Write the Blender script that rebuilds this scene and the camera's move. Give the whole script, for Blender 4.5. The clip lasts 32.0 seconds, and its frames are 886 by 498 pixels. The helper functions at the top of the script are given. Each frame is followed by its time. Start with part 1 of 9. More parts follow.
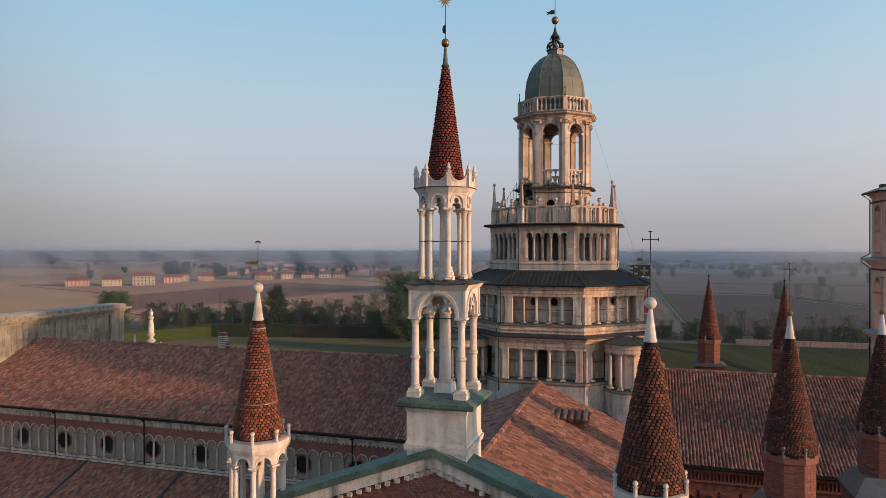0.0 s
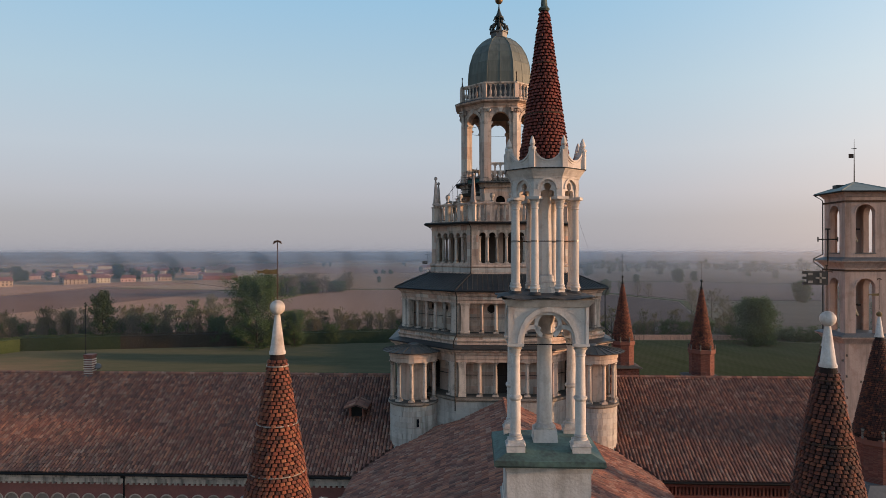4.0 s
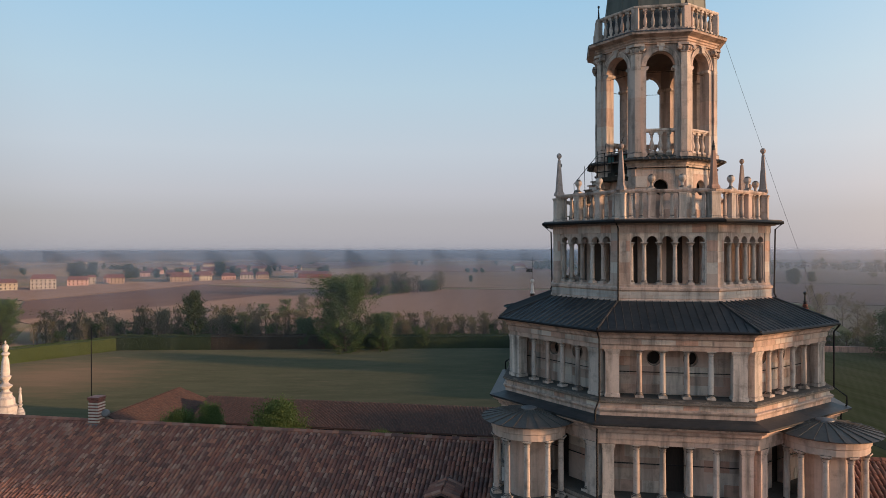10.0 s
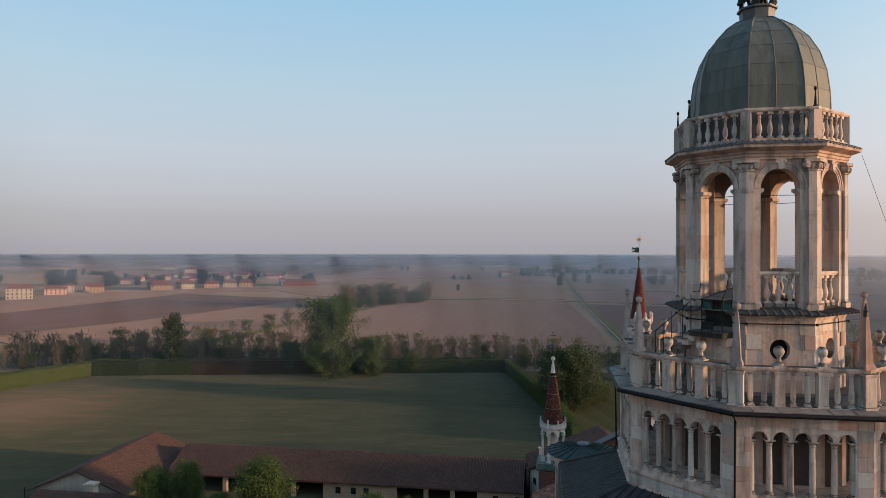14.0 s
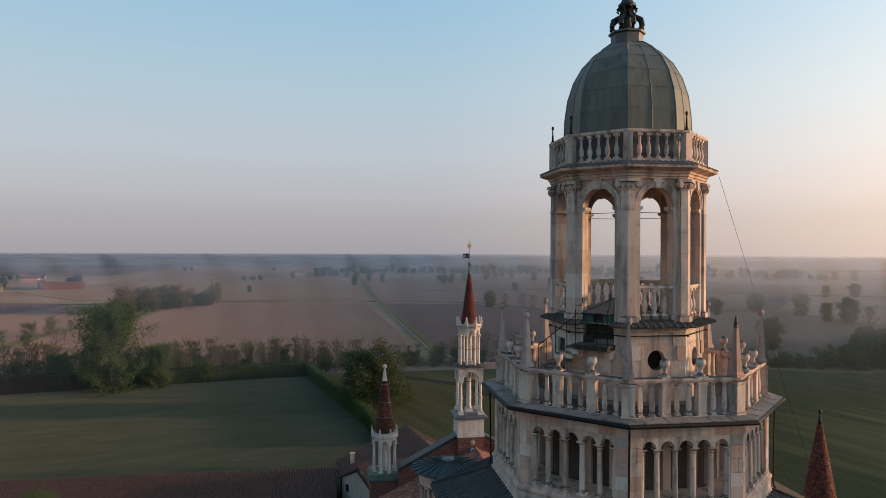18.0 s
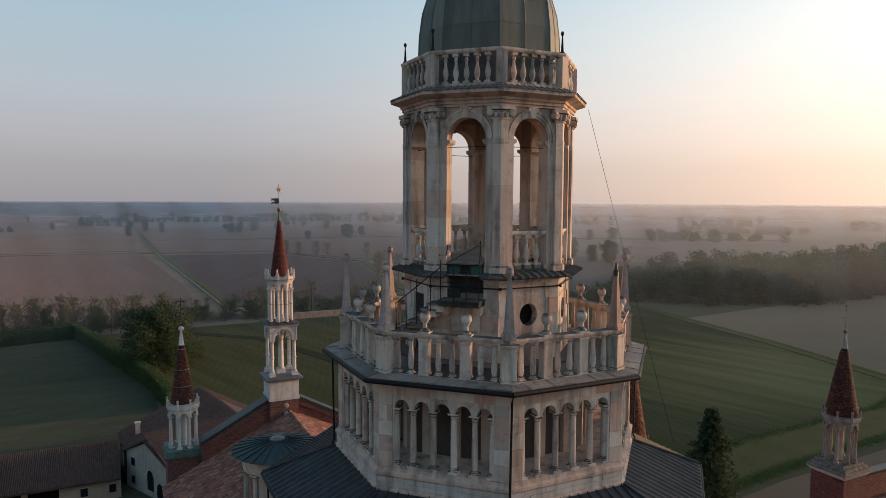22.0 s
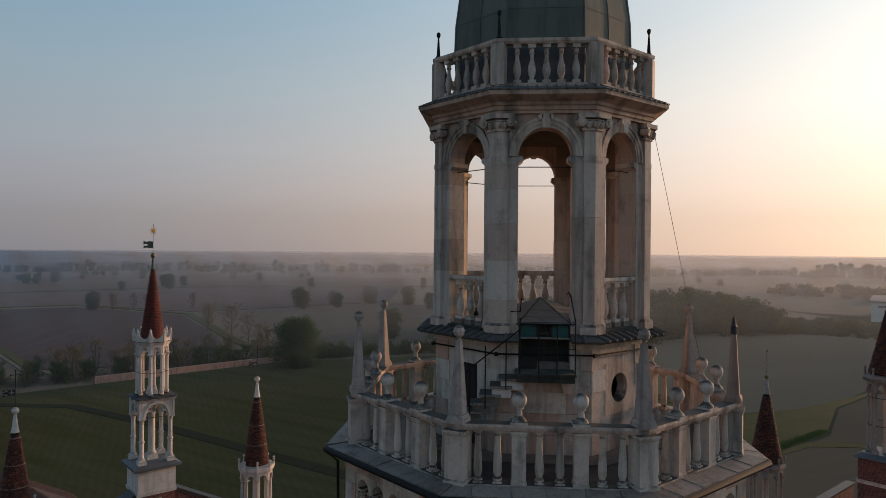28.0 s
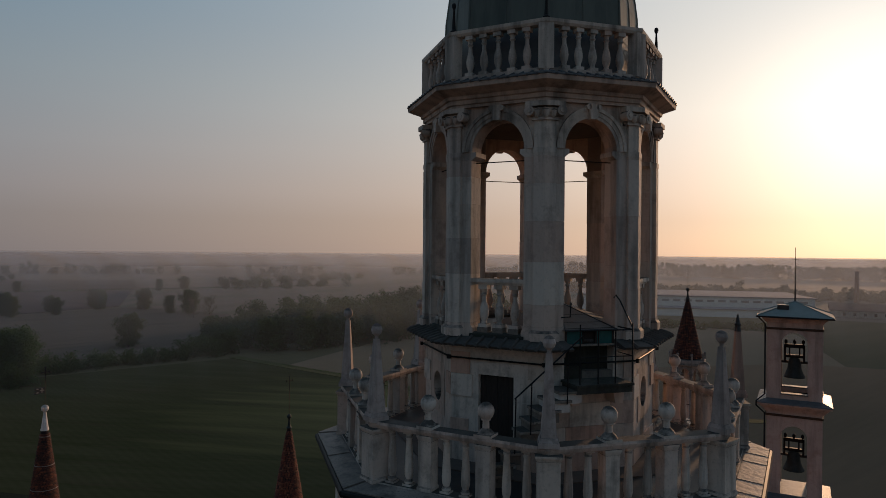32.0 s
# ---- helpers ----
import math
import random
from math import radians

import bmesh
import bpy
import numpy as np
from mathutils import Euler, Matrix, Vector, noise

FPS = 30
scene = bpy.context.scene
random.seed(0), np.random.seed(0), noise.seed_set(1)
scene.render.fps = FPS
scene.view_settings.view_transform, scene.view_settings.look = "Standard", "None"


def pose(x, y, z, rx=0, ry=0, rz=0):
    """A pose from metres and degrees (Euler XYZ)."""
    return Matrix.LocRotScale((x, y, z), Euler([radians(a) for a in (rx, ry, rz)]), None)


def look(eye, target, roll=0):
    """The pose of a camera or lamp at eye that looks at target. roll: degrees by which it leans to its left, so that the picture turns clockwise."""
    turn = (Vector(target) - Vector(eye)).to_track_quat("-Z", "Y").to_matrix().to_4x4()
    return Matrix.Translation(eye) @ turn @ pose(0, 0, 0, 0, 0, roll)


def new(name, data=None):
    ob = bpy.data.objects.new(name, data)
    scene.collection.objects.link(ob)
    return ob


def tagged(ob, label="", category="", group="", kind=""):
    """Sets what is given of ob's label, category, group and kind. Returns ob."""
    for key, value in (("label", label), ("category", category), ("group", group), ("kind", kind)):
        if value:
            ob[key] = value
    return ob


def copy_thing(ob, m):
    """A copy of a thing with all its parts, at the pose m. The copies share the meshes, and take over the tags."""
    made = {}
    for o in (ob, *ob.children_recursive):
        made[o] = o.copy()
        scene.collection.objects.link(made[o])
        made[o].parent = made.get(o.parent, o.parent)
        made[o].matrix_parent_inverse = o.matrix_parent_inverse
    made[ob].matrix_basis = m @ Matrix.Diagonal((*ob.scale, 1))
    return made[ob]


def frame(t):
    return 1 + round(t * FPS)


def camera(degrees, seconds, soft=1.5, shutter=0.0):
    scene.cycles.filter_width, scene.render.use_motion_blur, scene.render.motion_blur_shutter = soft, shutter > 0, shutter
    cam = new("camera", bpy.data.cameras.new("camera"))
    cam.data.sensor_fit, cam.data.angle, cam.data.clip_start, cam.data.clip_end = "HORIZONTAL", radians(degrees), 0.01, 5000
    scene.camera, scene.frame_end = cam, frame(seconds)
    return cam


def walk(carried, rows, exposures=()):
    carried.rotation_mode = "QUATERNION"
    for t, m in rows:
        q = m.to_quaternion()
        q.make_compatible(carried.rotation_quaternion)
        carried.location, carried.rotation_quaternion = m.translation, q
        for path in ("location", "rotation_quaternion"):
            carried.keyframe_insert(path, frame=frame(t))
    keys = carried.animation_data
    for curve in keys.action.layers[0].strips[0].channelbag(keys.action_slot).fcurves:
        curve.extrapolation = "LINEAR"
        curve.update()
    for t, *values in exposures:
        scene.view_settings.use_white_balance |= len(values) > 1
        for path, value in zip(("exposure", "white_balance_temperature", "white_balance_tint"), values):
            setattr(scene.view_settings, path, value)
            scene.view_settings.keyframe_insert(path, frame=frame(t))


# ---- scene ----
cam = camera(66.4, 32.0, 0.45)
METRES, EYE, TILT, LEAN, TURN = 72.0, 41.0, 0.0, 0.0, 16.7
ROWS = [
    (0.0, 0.0000, 0.0000, 0.0000, -0.04, 0.01, -0.07),
    (0.5, -0.0216, 0.0170, -0.0013, -1.32, 0.02, -0.05),
    (1.0, -0.0428, 0.0356, -0.0025, -2.90, 0.01, -0.02),
    (1.5, -0.0592, 0.0539, -0.0025, -4.06, 0.01, 0.04),
    (2.0, -0.0698, 0.0682, -0.0020, -6.65, 0.00, 0.04),
    (2.5, -0.0815, 0.0792, -0.0014, -9.11, 0.05, -0.01),
    (3.0, -0.0962, 0.0897, -0.0008, -11.44, 0.10, 0.00),
    (3.5, -0.1080, 0.1009, -0.0000, -13.01, 0.10, 0.03),
    (5.5, -0.1102, 0.1735, 0.0044, -15.43, -0.05, 0.05),
    (6.0, -0.1066, 0.1933, 0.0060, -14.60, -0.04, 0.09),
    (6.5, -0.1024, 0.2137, 0.0071, -12.69, -0.04, 0.11),
    (7.0, -0.0980, 0.2343, 0.0083, -9.74, 0.00, 0.13),
    (7.5, -0.0940, 0.2550, 0.0093, -6.76, 0.01, 0.12),
    (8.0, -0.0904, 0.2759, 0.0099, -6.96, -0.03, 0.08),
    (8.5, -0.0878, 0.2968, 0.0105, -7.02, -0.12, 0.06),
    (9.0, -0.0851, 0.3177, 0.0107, -6.83, -0.17, 0.05),
    (9.5, -0.0827, 0.3388, 0.0110, -6.58, -0.13, 0.06),
    (10.0, -0.0805, 0.3600, 0.0116, -6.38, -0.11, 0.06),
    (10.5, -0.0783, 0.3812, 0.0159, -6.09, -0.08, 0.06),
    (11.0, -0.0764, 0.4022, 0.0318, -5.73, -0.01, 0.05),
    (11.5, -0.0754, 0.4222, 0.0460, -5.12, 0.09, -0.03),
    (12.0, -0.0755, 0.4428, 0.0546, -5.09, 0.15, -0.08),
    (12.5, -0.0812, 0.4634, 0.0565, -5.07, 0.19, -0.10),
    (13.0, -0.0896, 0.4799, 0.0732, -5.07, 0.21, -0.15),
    (13.5, -0.0961, 0.4905, 0.0916, -5.78, 0.15, -0.16),
    (14.0, -0.0996, 0.4916, 0.1101, -7.65, 0.11, -0.11),
    (14.5, -0.1015, 0.4920, 0.1199, -7.63, 0.22, -0.13),
    (16.5, -0.1378, 0.5048, 0.1190, -14.29, 0.28, -0.26),
    (17.0, -0.1420, 0.5131, 0.1191, -18.86, 0.23, -0.24),
    (17.5, -0.1442, 0.5229, 0.1188, -21.63, 0.18, -0.27),
    (18.0, -0.1438, 0.5344, 0.1186, -25.13, 0.11, -0.27),
    (18.5, -0.1424, 0.5463, 0.1182, -27.42, -0.01, -0.26),
    (19.0, -0.1397, 0.5593, 0.1175, -29.69, -0.18, -0.28),
    (19.5, -0.1363, 0.5724, 0.1171, -31.06, -0.22, -0.26),
    (20.0, -0.1340, 0.5831, 0.1164, -32.07, -0.88, -0.33),
    (20.5, -0.1324, 0.5916, 0.1160, -34.60, -3.25, -0.32),
    (21.0, -0.1311, 0.5996, 0.1154, -37.54, -4.13, -0.35),
    (21.5, -0.1313, 0.6061, 0.1152, -41.03, -4.21, -0.33),
    (22.0, -0.1321, 0.6122, 0.1147, -42.66, -4.23, -0.31),
    (22.5, -0.1328, 0.6185, 0.1140, -43.67, -4.22, -0.30),
    (23.0, -0.1330, 0.6256, 0.1131, -45.02, -4.21, -0.31),
    (23.5, -0.1329, 0.6336, 0.1124, -46.29, -4.24, -0.28),
    (24.0, -0.1327, 0.6427, 0.1114, -47.10, -4.24, -0.28),
    (24.5, -0.1327, 0.6529, 0.1106, -47.97, -4.23, -0.28),
    (26.5, -0.1299, 0.7044, 0.1088, -53.01, -3.13, -0.31),
    (27.0, -0.1285, 0.7190, 0.1087, -53.87, -0.36, -0.45),
    (27.5, -0.1275, 0.7342, 0.1092, -55.26, -0.03, -0.48),
    (28.0, -0.1271, 0.7493, 0.1094, -57.10, -0.01, -0.48),
    (28.5, -0.1276, 0.7640, 0.1093, -59.11, 0.07, -0.51),
    (29.0, -0.1289, 0.7783, 0.1093, -61.33, 0.10, -0.49),
    (29.5, -0.1308, 0.7923, 0.1091, -63.70, 0.15, -0.51),
    (30.0, -0.1327, 0.8062, 0.1090, -66.16, 0.17, -0.51),
    (30.5, -0.1346, 0.8199, 0.1089, -68.77, 0.19, -0.52),
    (31.0, -0.1360, 0.8334, 0.1091, -71.48, 0.16, -0.52),
    (31.5, -0.1368, 0.8465, 0.1090, -74.68, 0.13, -0.53),
    (32.0, -0.1357, 0.8595, 0.1089, -78.68, 0.10, -0.53),
]
walk(cam, [(t, pose(0, 0, EYE, TILT, LEAN, TURN) @ pose(METRES * x, METRES * y, METRES * z, 90 + pitch, roll, yaw)) for t, x, y, z, yaw, pitch, roll in ROWS],
     [(0.0, 0.01, 6600, 10), (3.0, 0.02, 6600, 10), (6.0, 0.05, 6600, 10), (8.0, 0.14, 6600, 10), (10.0, 0.1, 6600, 10), (14.0, 0.1, 6600, 10), (17.0, 0.03, 6700, 10), (20.0, -0.02, 6780, 10), (22.0, -0.08, 6780, 10), (24.0, -0.19, 6780, 10), (28.0, -0.58, 6680, 10), (30.0, -0.82, 6600, 10), (31.0, -0.98, 6550, 10), (32.0, -1.3, 6500, 10)])

# ---- world, sun, exposure ----
SUN_AZ, SUN_EL = 96.0, 6.5
world = bpy.data.worlds.new("sky")
scene.world = world
world.use_nodes = True
wn = world.node_tree.nodes
wl = world.node_tree.links
wn.clear()
w_out = wn.new("ShaderNodeOutputWorld")
w_bg = wn.new("ShaderNodeBackground")
w_sky = wn.new("ShaderNodeTexSky")
w_sky.sky_type = "NISHITA"
w_sky.sun_disc = False
w_sky.sun_elevation = radians(SUN_EL)
w_sky.sun_rotation = radians(SUN_AZ)
w_sky.air_density, w_sky.dust_density, w_sky.ozone_density = 1.0, 1.0, 2.0
w_sky.altitude = 80
SUN_DIR = (math.sin(radians(SUN_AZ)) * math.cos(radians(SUN_EL)), math.cos(radians(SUN_AZ)) * math.cos(radians(SUN_EL)), math.sin(radians(SUN_EL)))
# morning haze over the clear sky: by height above the horizon, warm towards the sun
w_co = wn.new("ShaderNodeTexCoord")
w_sep = wn.new("ShaderNodeSeparateXYZ")
wl.new(w_co.outputs["Generated"], w_sep.inputs[0])
w_el = wn.new("ShaderNodeMath")
w_el.operation = "ARCSINE"
wl.new(w_sep.outputs["Z"], w_el.inputs[0])
w_map = wn.new("ShaderNodeMapRange")
w_map.inputs[1].default_value, w_map.inputs[2].default_value = radians(-2), radians(60)
wl.new(w_el.outputs[0], w_map.inputs[0])
w_ramp = wn.new("ShaderNodeValToRGB")
HAZE = [(0.0, (0.33, 0.335, 0.39)), (2.5, (0.385, 0.38, 0.435)), (4.5, (0.45, 0.45, 0.515)), (8, (0.48, 0.53, 0.605)), (13, (0.425, 0.56, 0.665)), (22, (0.285, 0.52, 0.73)), (35, (0.22, 0.41, 0.64)), (60, (0.14, 0.29, 0.52))]
while len(w_ramp.color_ramp.elements) < len(HAZE):
    w_ramp.color_ramp.elements.new(0.5)
for i, (d, c) in enumerate(HAZE):
    w_ramp.color_ramp.elements[i].position = (d + 2) / 62 if d else 0.0
    w_ramp.color_ramp.elements[i].color = (*c, 1)
wl.new(w_map.outputs[0], w_ramp.inputs[0])
w_dot = wn.new("ShaderNodeVectorMath")
w_dot.operation = "DOT_PRODUCT"
w_dot.inputs[1].default_value = SUN_DIR
wl.new(w_co.outputs["Generated"], w_dot.inputs[0])
w_pos = wn.new("ShaderNodeMath")
w_pos.operation = "MAXIMUM"
w_pos.inputs[1].default_value = 0.0
wl.new(w_dot.outputs["Value"], w_pos.inputs[0])
w_last = w_ramp.outputs[0]
# the low layer of haze dims and reddens the glow round the sun
w_dim = wn.new("ShaderNodeValToRGB")
GLOW = [(0.0, (0.56, 0.46, 0.44)), (2.5, (0.62, 0.52, 0.50)), (6, (0.80, 0.73, 0.70)), (11, (1.0, 1.0, 1.0))]
while len(w_dim.color_ramp.elements) < len(GLOW):
    w_dim.color_ramp.elements.new(0.5)
for i, (d, c) in enumerate(GLOW):
    w_dim.color_ramp.elements[i].position = (d + 2) / 62 if d else 0.0
    w_dim.color_ramp.elements[i].color = (*c, 1)
wl.new(w_map.outputs[0], w_dim.inputs[0])
# low down the haze itself glows warm over a wide arc towards the sun
w_warm = wn.new("ShaderNodeValToRGB")
WARM = [(0.0, 1.0), (5, 0.95), (10, 0.6), (18, 0.2), (35, 0.04)]
while len(w_warm.color_ramp.elements) < len(WARM):
    w_warm.color_ramp.elements.new(0.5)
for i, (d, c) in enumerate(WARM):
    w_warm.color_ramp.elements[i].position = (d + 2) / 62 if d else 0.0
    w_warm.color_ramp.elements[i].color = (c, c, c, 1)
wl.new(w_map.outputs[0], w_warm.inputs[0])
for power, colour, veil in ((1.5, (0.50, 0.27, 0.09), w_warm), (1.5, (0.40, 0.36, 0.30), w_dim), (4.0, (0.66, 0.54, 0.42), w_dim), (12.0, (0.65, 0.56, 0.46), w_dim), (80.0, (1.5, 1.3, 1.05), w_dim)):
    w_pw = wn.new("ShaderNodeMath")
    w_pw.operation = "POWER"
    w_pw.inputs[1].default_value = power
    wl.new(w_pos.outputs[0], w_pw.inputs[0])
    w_sc = wn.new("ShaderNodeVectorMath")
    w_sc.operation = "SCALE"
    w_sc.inputs[0].default_value = colour
    wl.new(w_pw.outputs[0], w_sc.inputs["Scale"])
    w_low = wn.new("ShaderNodeVectorMath")
    w_low.operation = "MULTIPLY"
    wl.new(w_sc.outputs[0], w_low.inputs[0])
    wl.new(veil.outputs[0], w_low.inputs[1])
    w_ad = wn.new("ShaderNodeVectorMath")
    w_ad.operation = "ADD"
    wl.new(w_last, w_ad.inputs[0])
    wl.new(w_low.outputs[0], w_ad.inputs[1])
    w_last = w_ad.outputs[0]
# sky opposite the low sun gets an added dimming that shades west faces
w_west_dim = wn.new("ShaderNodeMapRange")
w_west_dim.interpolation_type = "SMOOTHSTEP"
w_west_dim.inputs[1].default_value, w_west_dim.inputs[2].default_value, w_west_dim.inputs[3].default_value, w_west_dim.inputs[4].default_value = -1.0, -0.66, 0.45, 1.0
wl.new(w_dot.outputs["Value"], w_west_dim.inputs[0])
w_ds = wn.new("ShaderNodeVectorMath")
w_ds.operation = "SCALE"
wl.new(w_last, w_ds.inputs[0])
wl.new(w_west_dim.outputs[0], w_ds.inputs["Scale"])
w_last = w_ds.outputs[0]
w_s2 = wn.new("ShaderNodeVectorMath")
w_s2.operation = "SCALE"
w_s2.inputs["Scale"].default_value = 0.10
wl.new(w_sky.outputs[0], w_s2.inputs[0])
w_mix = wn.new("ShaderNodeMix")
w_mix.data_type = "RGBA"
w_mix.inputs["Factor"].default_value = 0.8
wl.new(w_s2.outputs[0], w_mix.inputs["A"])
wl.new(w_last, w_mix.inputs["B"])
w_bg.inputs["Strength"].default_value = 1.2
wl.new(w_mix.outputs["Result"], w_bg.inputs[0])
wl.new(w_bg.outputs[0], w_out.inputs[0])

sun_data = bpy.data.lights.new("sun", "SUN")
sun_data.energy = 5.0
sun_data.angle = radians(2.5)
sun_data.color = (1.0, 0.58, 0.32)
sun = new("sun", sun_data)
sd = Vector(SUN_DIR)
sun.matrix_world = look(sd * 200, (0, 0, 0))


# ---- materials ----
def mat(name, a, b, rough=0.8, metal=0.0, scale=0.6, fine=9.0, bump=0.25, rnd="", spread=0.0, hue=None, stain=None, amount=0.5, stretch=(1, 1, 1), spec=0.3, streak=None, speck=None, turn=None, bare=None, crust=None, rows=None):
    """Two-colour surface with broad and fine variation; rnd 'obj' or 'isl' shifts single pieces; stain is a third colour in patches."""
    m = bpy.data.materials.new(name)
    m.use_nodes = True
    nt = m.node_tree
    n, l = nt.nodes, nt.links
    bs = n["Principled BSDF"]
    geo = n.new("ShaderNodeNewGeometry")
    mp = n.new("ShaderNodeMapping")
    mp.inputs["Scale"].default_value = stretch
    if turn is not None:
        mp.vector_type = "TEXTURE"
        mp.inputs["Scale"].default_value = tuple(1 / q for q in stretch)
        mp.inputs["Rotation"].default_value = (0, 0, radians(turn))
    l.new(geo.outputs["Position"], mp.inputs[0])
    n1 = n.new("ShaderNodeTexNoise")
    n1.inputs["Scale"].default_value, n1.inputs["Detail"].default_value = scale, 4
    n2 = n.new("ShaderNodeTexNoise")
    n2.inputs["Scale"].default_value, n2.inputs["Detail"].default_value = fine, 5
    l.new(mp.outputs[0], n1.inputs["Vector"])
    l.new(mp.outputs[0], n2.inputs["Vector"])
    mix = n.new("ShaderNodeMix")
    mix.data_type = "RGBA"
    add = n.new("ShaderNodeMath")
    add.operation = "ADD"
    s1 = n.new("ShaderNodeMapRange")
    s1.inputs[1].default_value, s1.inputs[2].default_value = 0.3, 0.7
    s1.inputs[3].default_value, s1.inputs[4].default_value = 0.0, 0.6
    s2 = n.new("ShaderNodeMapRange")
    s2.inputs[1].default_value, s2.inputs[2].default_value = 0.3, 0.7
    s2.inputs[3].default_value, s2.inputs[4].default_value = 0.0, 0.4
    l.new(n1.outputs["Fac"], s1.inputs[0])
    l.new(n2.outputs["Fac"], s2.inputs[0])
    l.new(s1.outputs[0], add.inputs[0])
    l.new(s2.outputs[0], add.inputs[1])
    l.new(add.outputs[0], mix.inputs["Factor"])
    mix.inputs["A"].default_value, mix.inputs["B"].default_value = (*a, 1), (*b, 1)
    col = mix.outputs["Result"]
    if rnd:
        src = n.new("ShaderNodeObjectInfo").outputs["Random"] if rnd == "obj" else geo.outputs["Random Per Island"]
        if hue:
            ramp = n.new("ShaderNodeValToRGB")
            ramp.color_ramp.interpolation = "LINEAR"
            while len(ramp.color_ramp.elements) < len(hue):
                ramp.color_ramp.elements.new(0.5)
            for i, c in enumerate(hue):
                ramp.color_ramp.elements[i].position = i / (len(hue) - 1)
                ramp.color_ramp.elements[i].color = (*c, 1)
            l.new(src, ramp.inputs[0])
            m3 = n.new("ShaderNodeMix")
            m3.data_type = "RGBA"
            m3.inputs["Factor"].default_value = spread
            l.new(col, m3.inputs["A"])
            l.new(ramp.outputs[0], m3.inputs["B"])
            col = m3.outputs["Result"]
        else:
            hs = n.new("ShaderNodeHueSaturation")
            mr = n.new("ShaderNodeMapRange")
            mr.inputs[3].default_value, mr.inputs[4].default_value = 1 - spread, 1 + spread
            l.new(src, mr.inputs[0])
            l.new(mr.outputs[0], hs.inputs["Value"])
            l.new(col, hs.inputs["Color"])
            col = hs.outputs[0]
    if stain:
        n3 = n.new("ShaderNodeTexNoise")
        n3.inputs["Scale"].default_value, n3.inputs["Detail"].default_value, n3.inputs["Roughness"].default_value = scale * 2.3, 7, 0.65
        l.new(mp.outputs[0], n3.inputs["Vector"])
        s3 = n.new("ShaderNodeMapRange")
        s3.inputs[1].default_value, s3.inputs[2].default_value, s3.inputs[4].default_value = 0.52, 0.72, amount
        l.new(n3.outputs["Fac"], s3.inputs[0])
        m4 = n.new("ShaderNodeMix")
        m4.data_type = "RGBA"
        l.new(s3.outputs[0], m4.inputs["Factor"])
        l.new(col, m4.inputs["A"])
        m4.inputs["B"].default_value = (*stain, 1)
        col = m4.outputs["Result"]
    for extra, sc, st, lo, hi in ((streak, 1.0, (2.2, 2.2, 0.22), 0.47, 0.68), (speck, 16.0, (1, 1, 1), 0.56, 0.68)):
        if extra:
            m5 = n.new("ShaderNodeMapping")
            m5.inputs["Scale"].default_value = st
            l.new(geo.outputs["Position"], m5.inputs[0])
            n5 = n.new("ShaderNodeTexNoise")
            n5.inputs["Scale"].default_value, n5.inputs["Detail"].default_value, n5.inputs["Roughness"].default_value = sc, 6, 0.6
            l.new(m5.outputs[0], n5.inputs["Vector"])
            s5 = n.new("ShaderNodeMapRange")
            s5.inputs[1].default_value, s5.inputs[2].default_value, s5.inputs[4].default_value = lo, hi, extra[1]
            l.new(n5.outputs["Fac"], s5.inputs[0])
            x5 = n.new("ShaderNodeMix")
            x5.data_type = "RGBA"
            l.new(s5.outputs[0], x5.inputs["Factor"])
            l.new(col, x5.inputs["A"])
            x5.inputs["B"].default_value = (*extra[0], 1)
            col = x5.outputs["Result"]
    if crust:
        # patchy black crust and lichen on upward faces: (colour, amount)
        sn = n.new("ShaderNodeSeparateXYZ")
        l.new(geo.outputs["Normal"], sn.inputs[0])
        nc = n.new("ShaderNodeTexNoise")
        nc.inputs["Scale"].default_value, nc.inputs["Detail"].default_value, nc.inputs["Roughness"].default_value = 3.2, 6, 0.65
        l.new(geo.outputs["Position"], nc.inputs["Vector"])
        ac = n.new("ShaderNodeMath")
        ac.operation = "MULTIPLY_ADD"
        ac.inputs[1].default_value = 1.5
        l.new(nc.outputs["Fac"], ac.inputs[0])
        l.new(sn.outputs["Z"], ac.inputs[2])
        rc_ = n.new("ShaderNodeMapRange")
        rc_.inputs[1].default_value, rc_.inputs[2].default_value, rc_.inputs[4].default_value = 1.05, 1.5, crust[1]
        l.new(ac.outputs[0], rc_.inputs[0])
        xc = n.new("ShaderNodeMix")
        xc.data_type = "RGBA"
        l.new(rc_.outputs[0], xc.inputs["Factor"])
        l.new(col, xc.inputs["A"])
        xc.inputs["B"].default_value = (*crust[0], 1)
        col = xc.outputs["Result"]
    if rows:
        # furrows or mowing lines: (direction, spacing, colour, amount)
        mr_ = n.new("ShaderNodeMapping")
        mr_.inputs["Rotation"].default_value = (0, 0, radians(rows[0]))
        l.new(geo.outputs["Position"], mr_.inputs[0])
        wv = n.new("ShaderNodeTexWave")
        wv.inputs["Scale"].default_value = 0.314 / rows[1]
        wv.inputs["Distortion"].default_value, wv.inputs["Detail"].default_value, wv.inputs["Detail Scale"].default_value = 5.0, 4, 0.35
        l.new(mr_.outputs[0], wv.inputs["Vector"])
        rr_ = n.new("ShaderNodeMath")
        rr_.operation = "MULTIPLY"
        rr_.inputs[1].default_value = rows[3]
        l.new(wv.outputs["Fac"], rr_.inputs[0])
        xr = n.new("ShaderNodeMix")
        xr.data_type = "RGBA"
        l.new(rr_.outputs[0], xr.inputs["Factor"])
        l.new(col, xr.inputs["A"])
        xr.inputs["B"].default_value = (*rows[2], 1)
        col = xr.outputs["Result"]
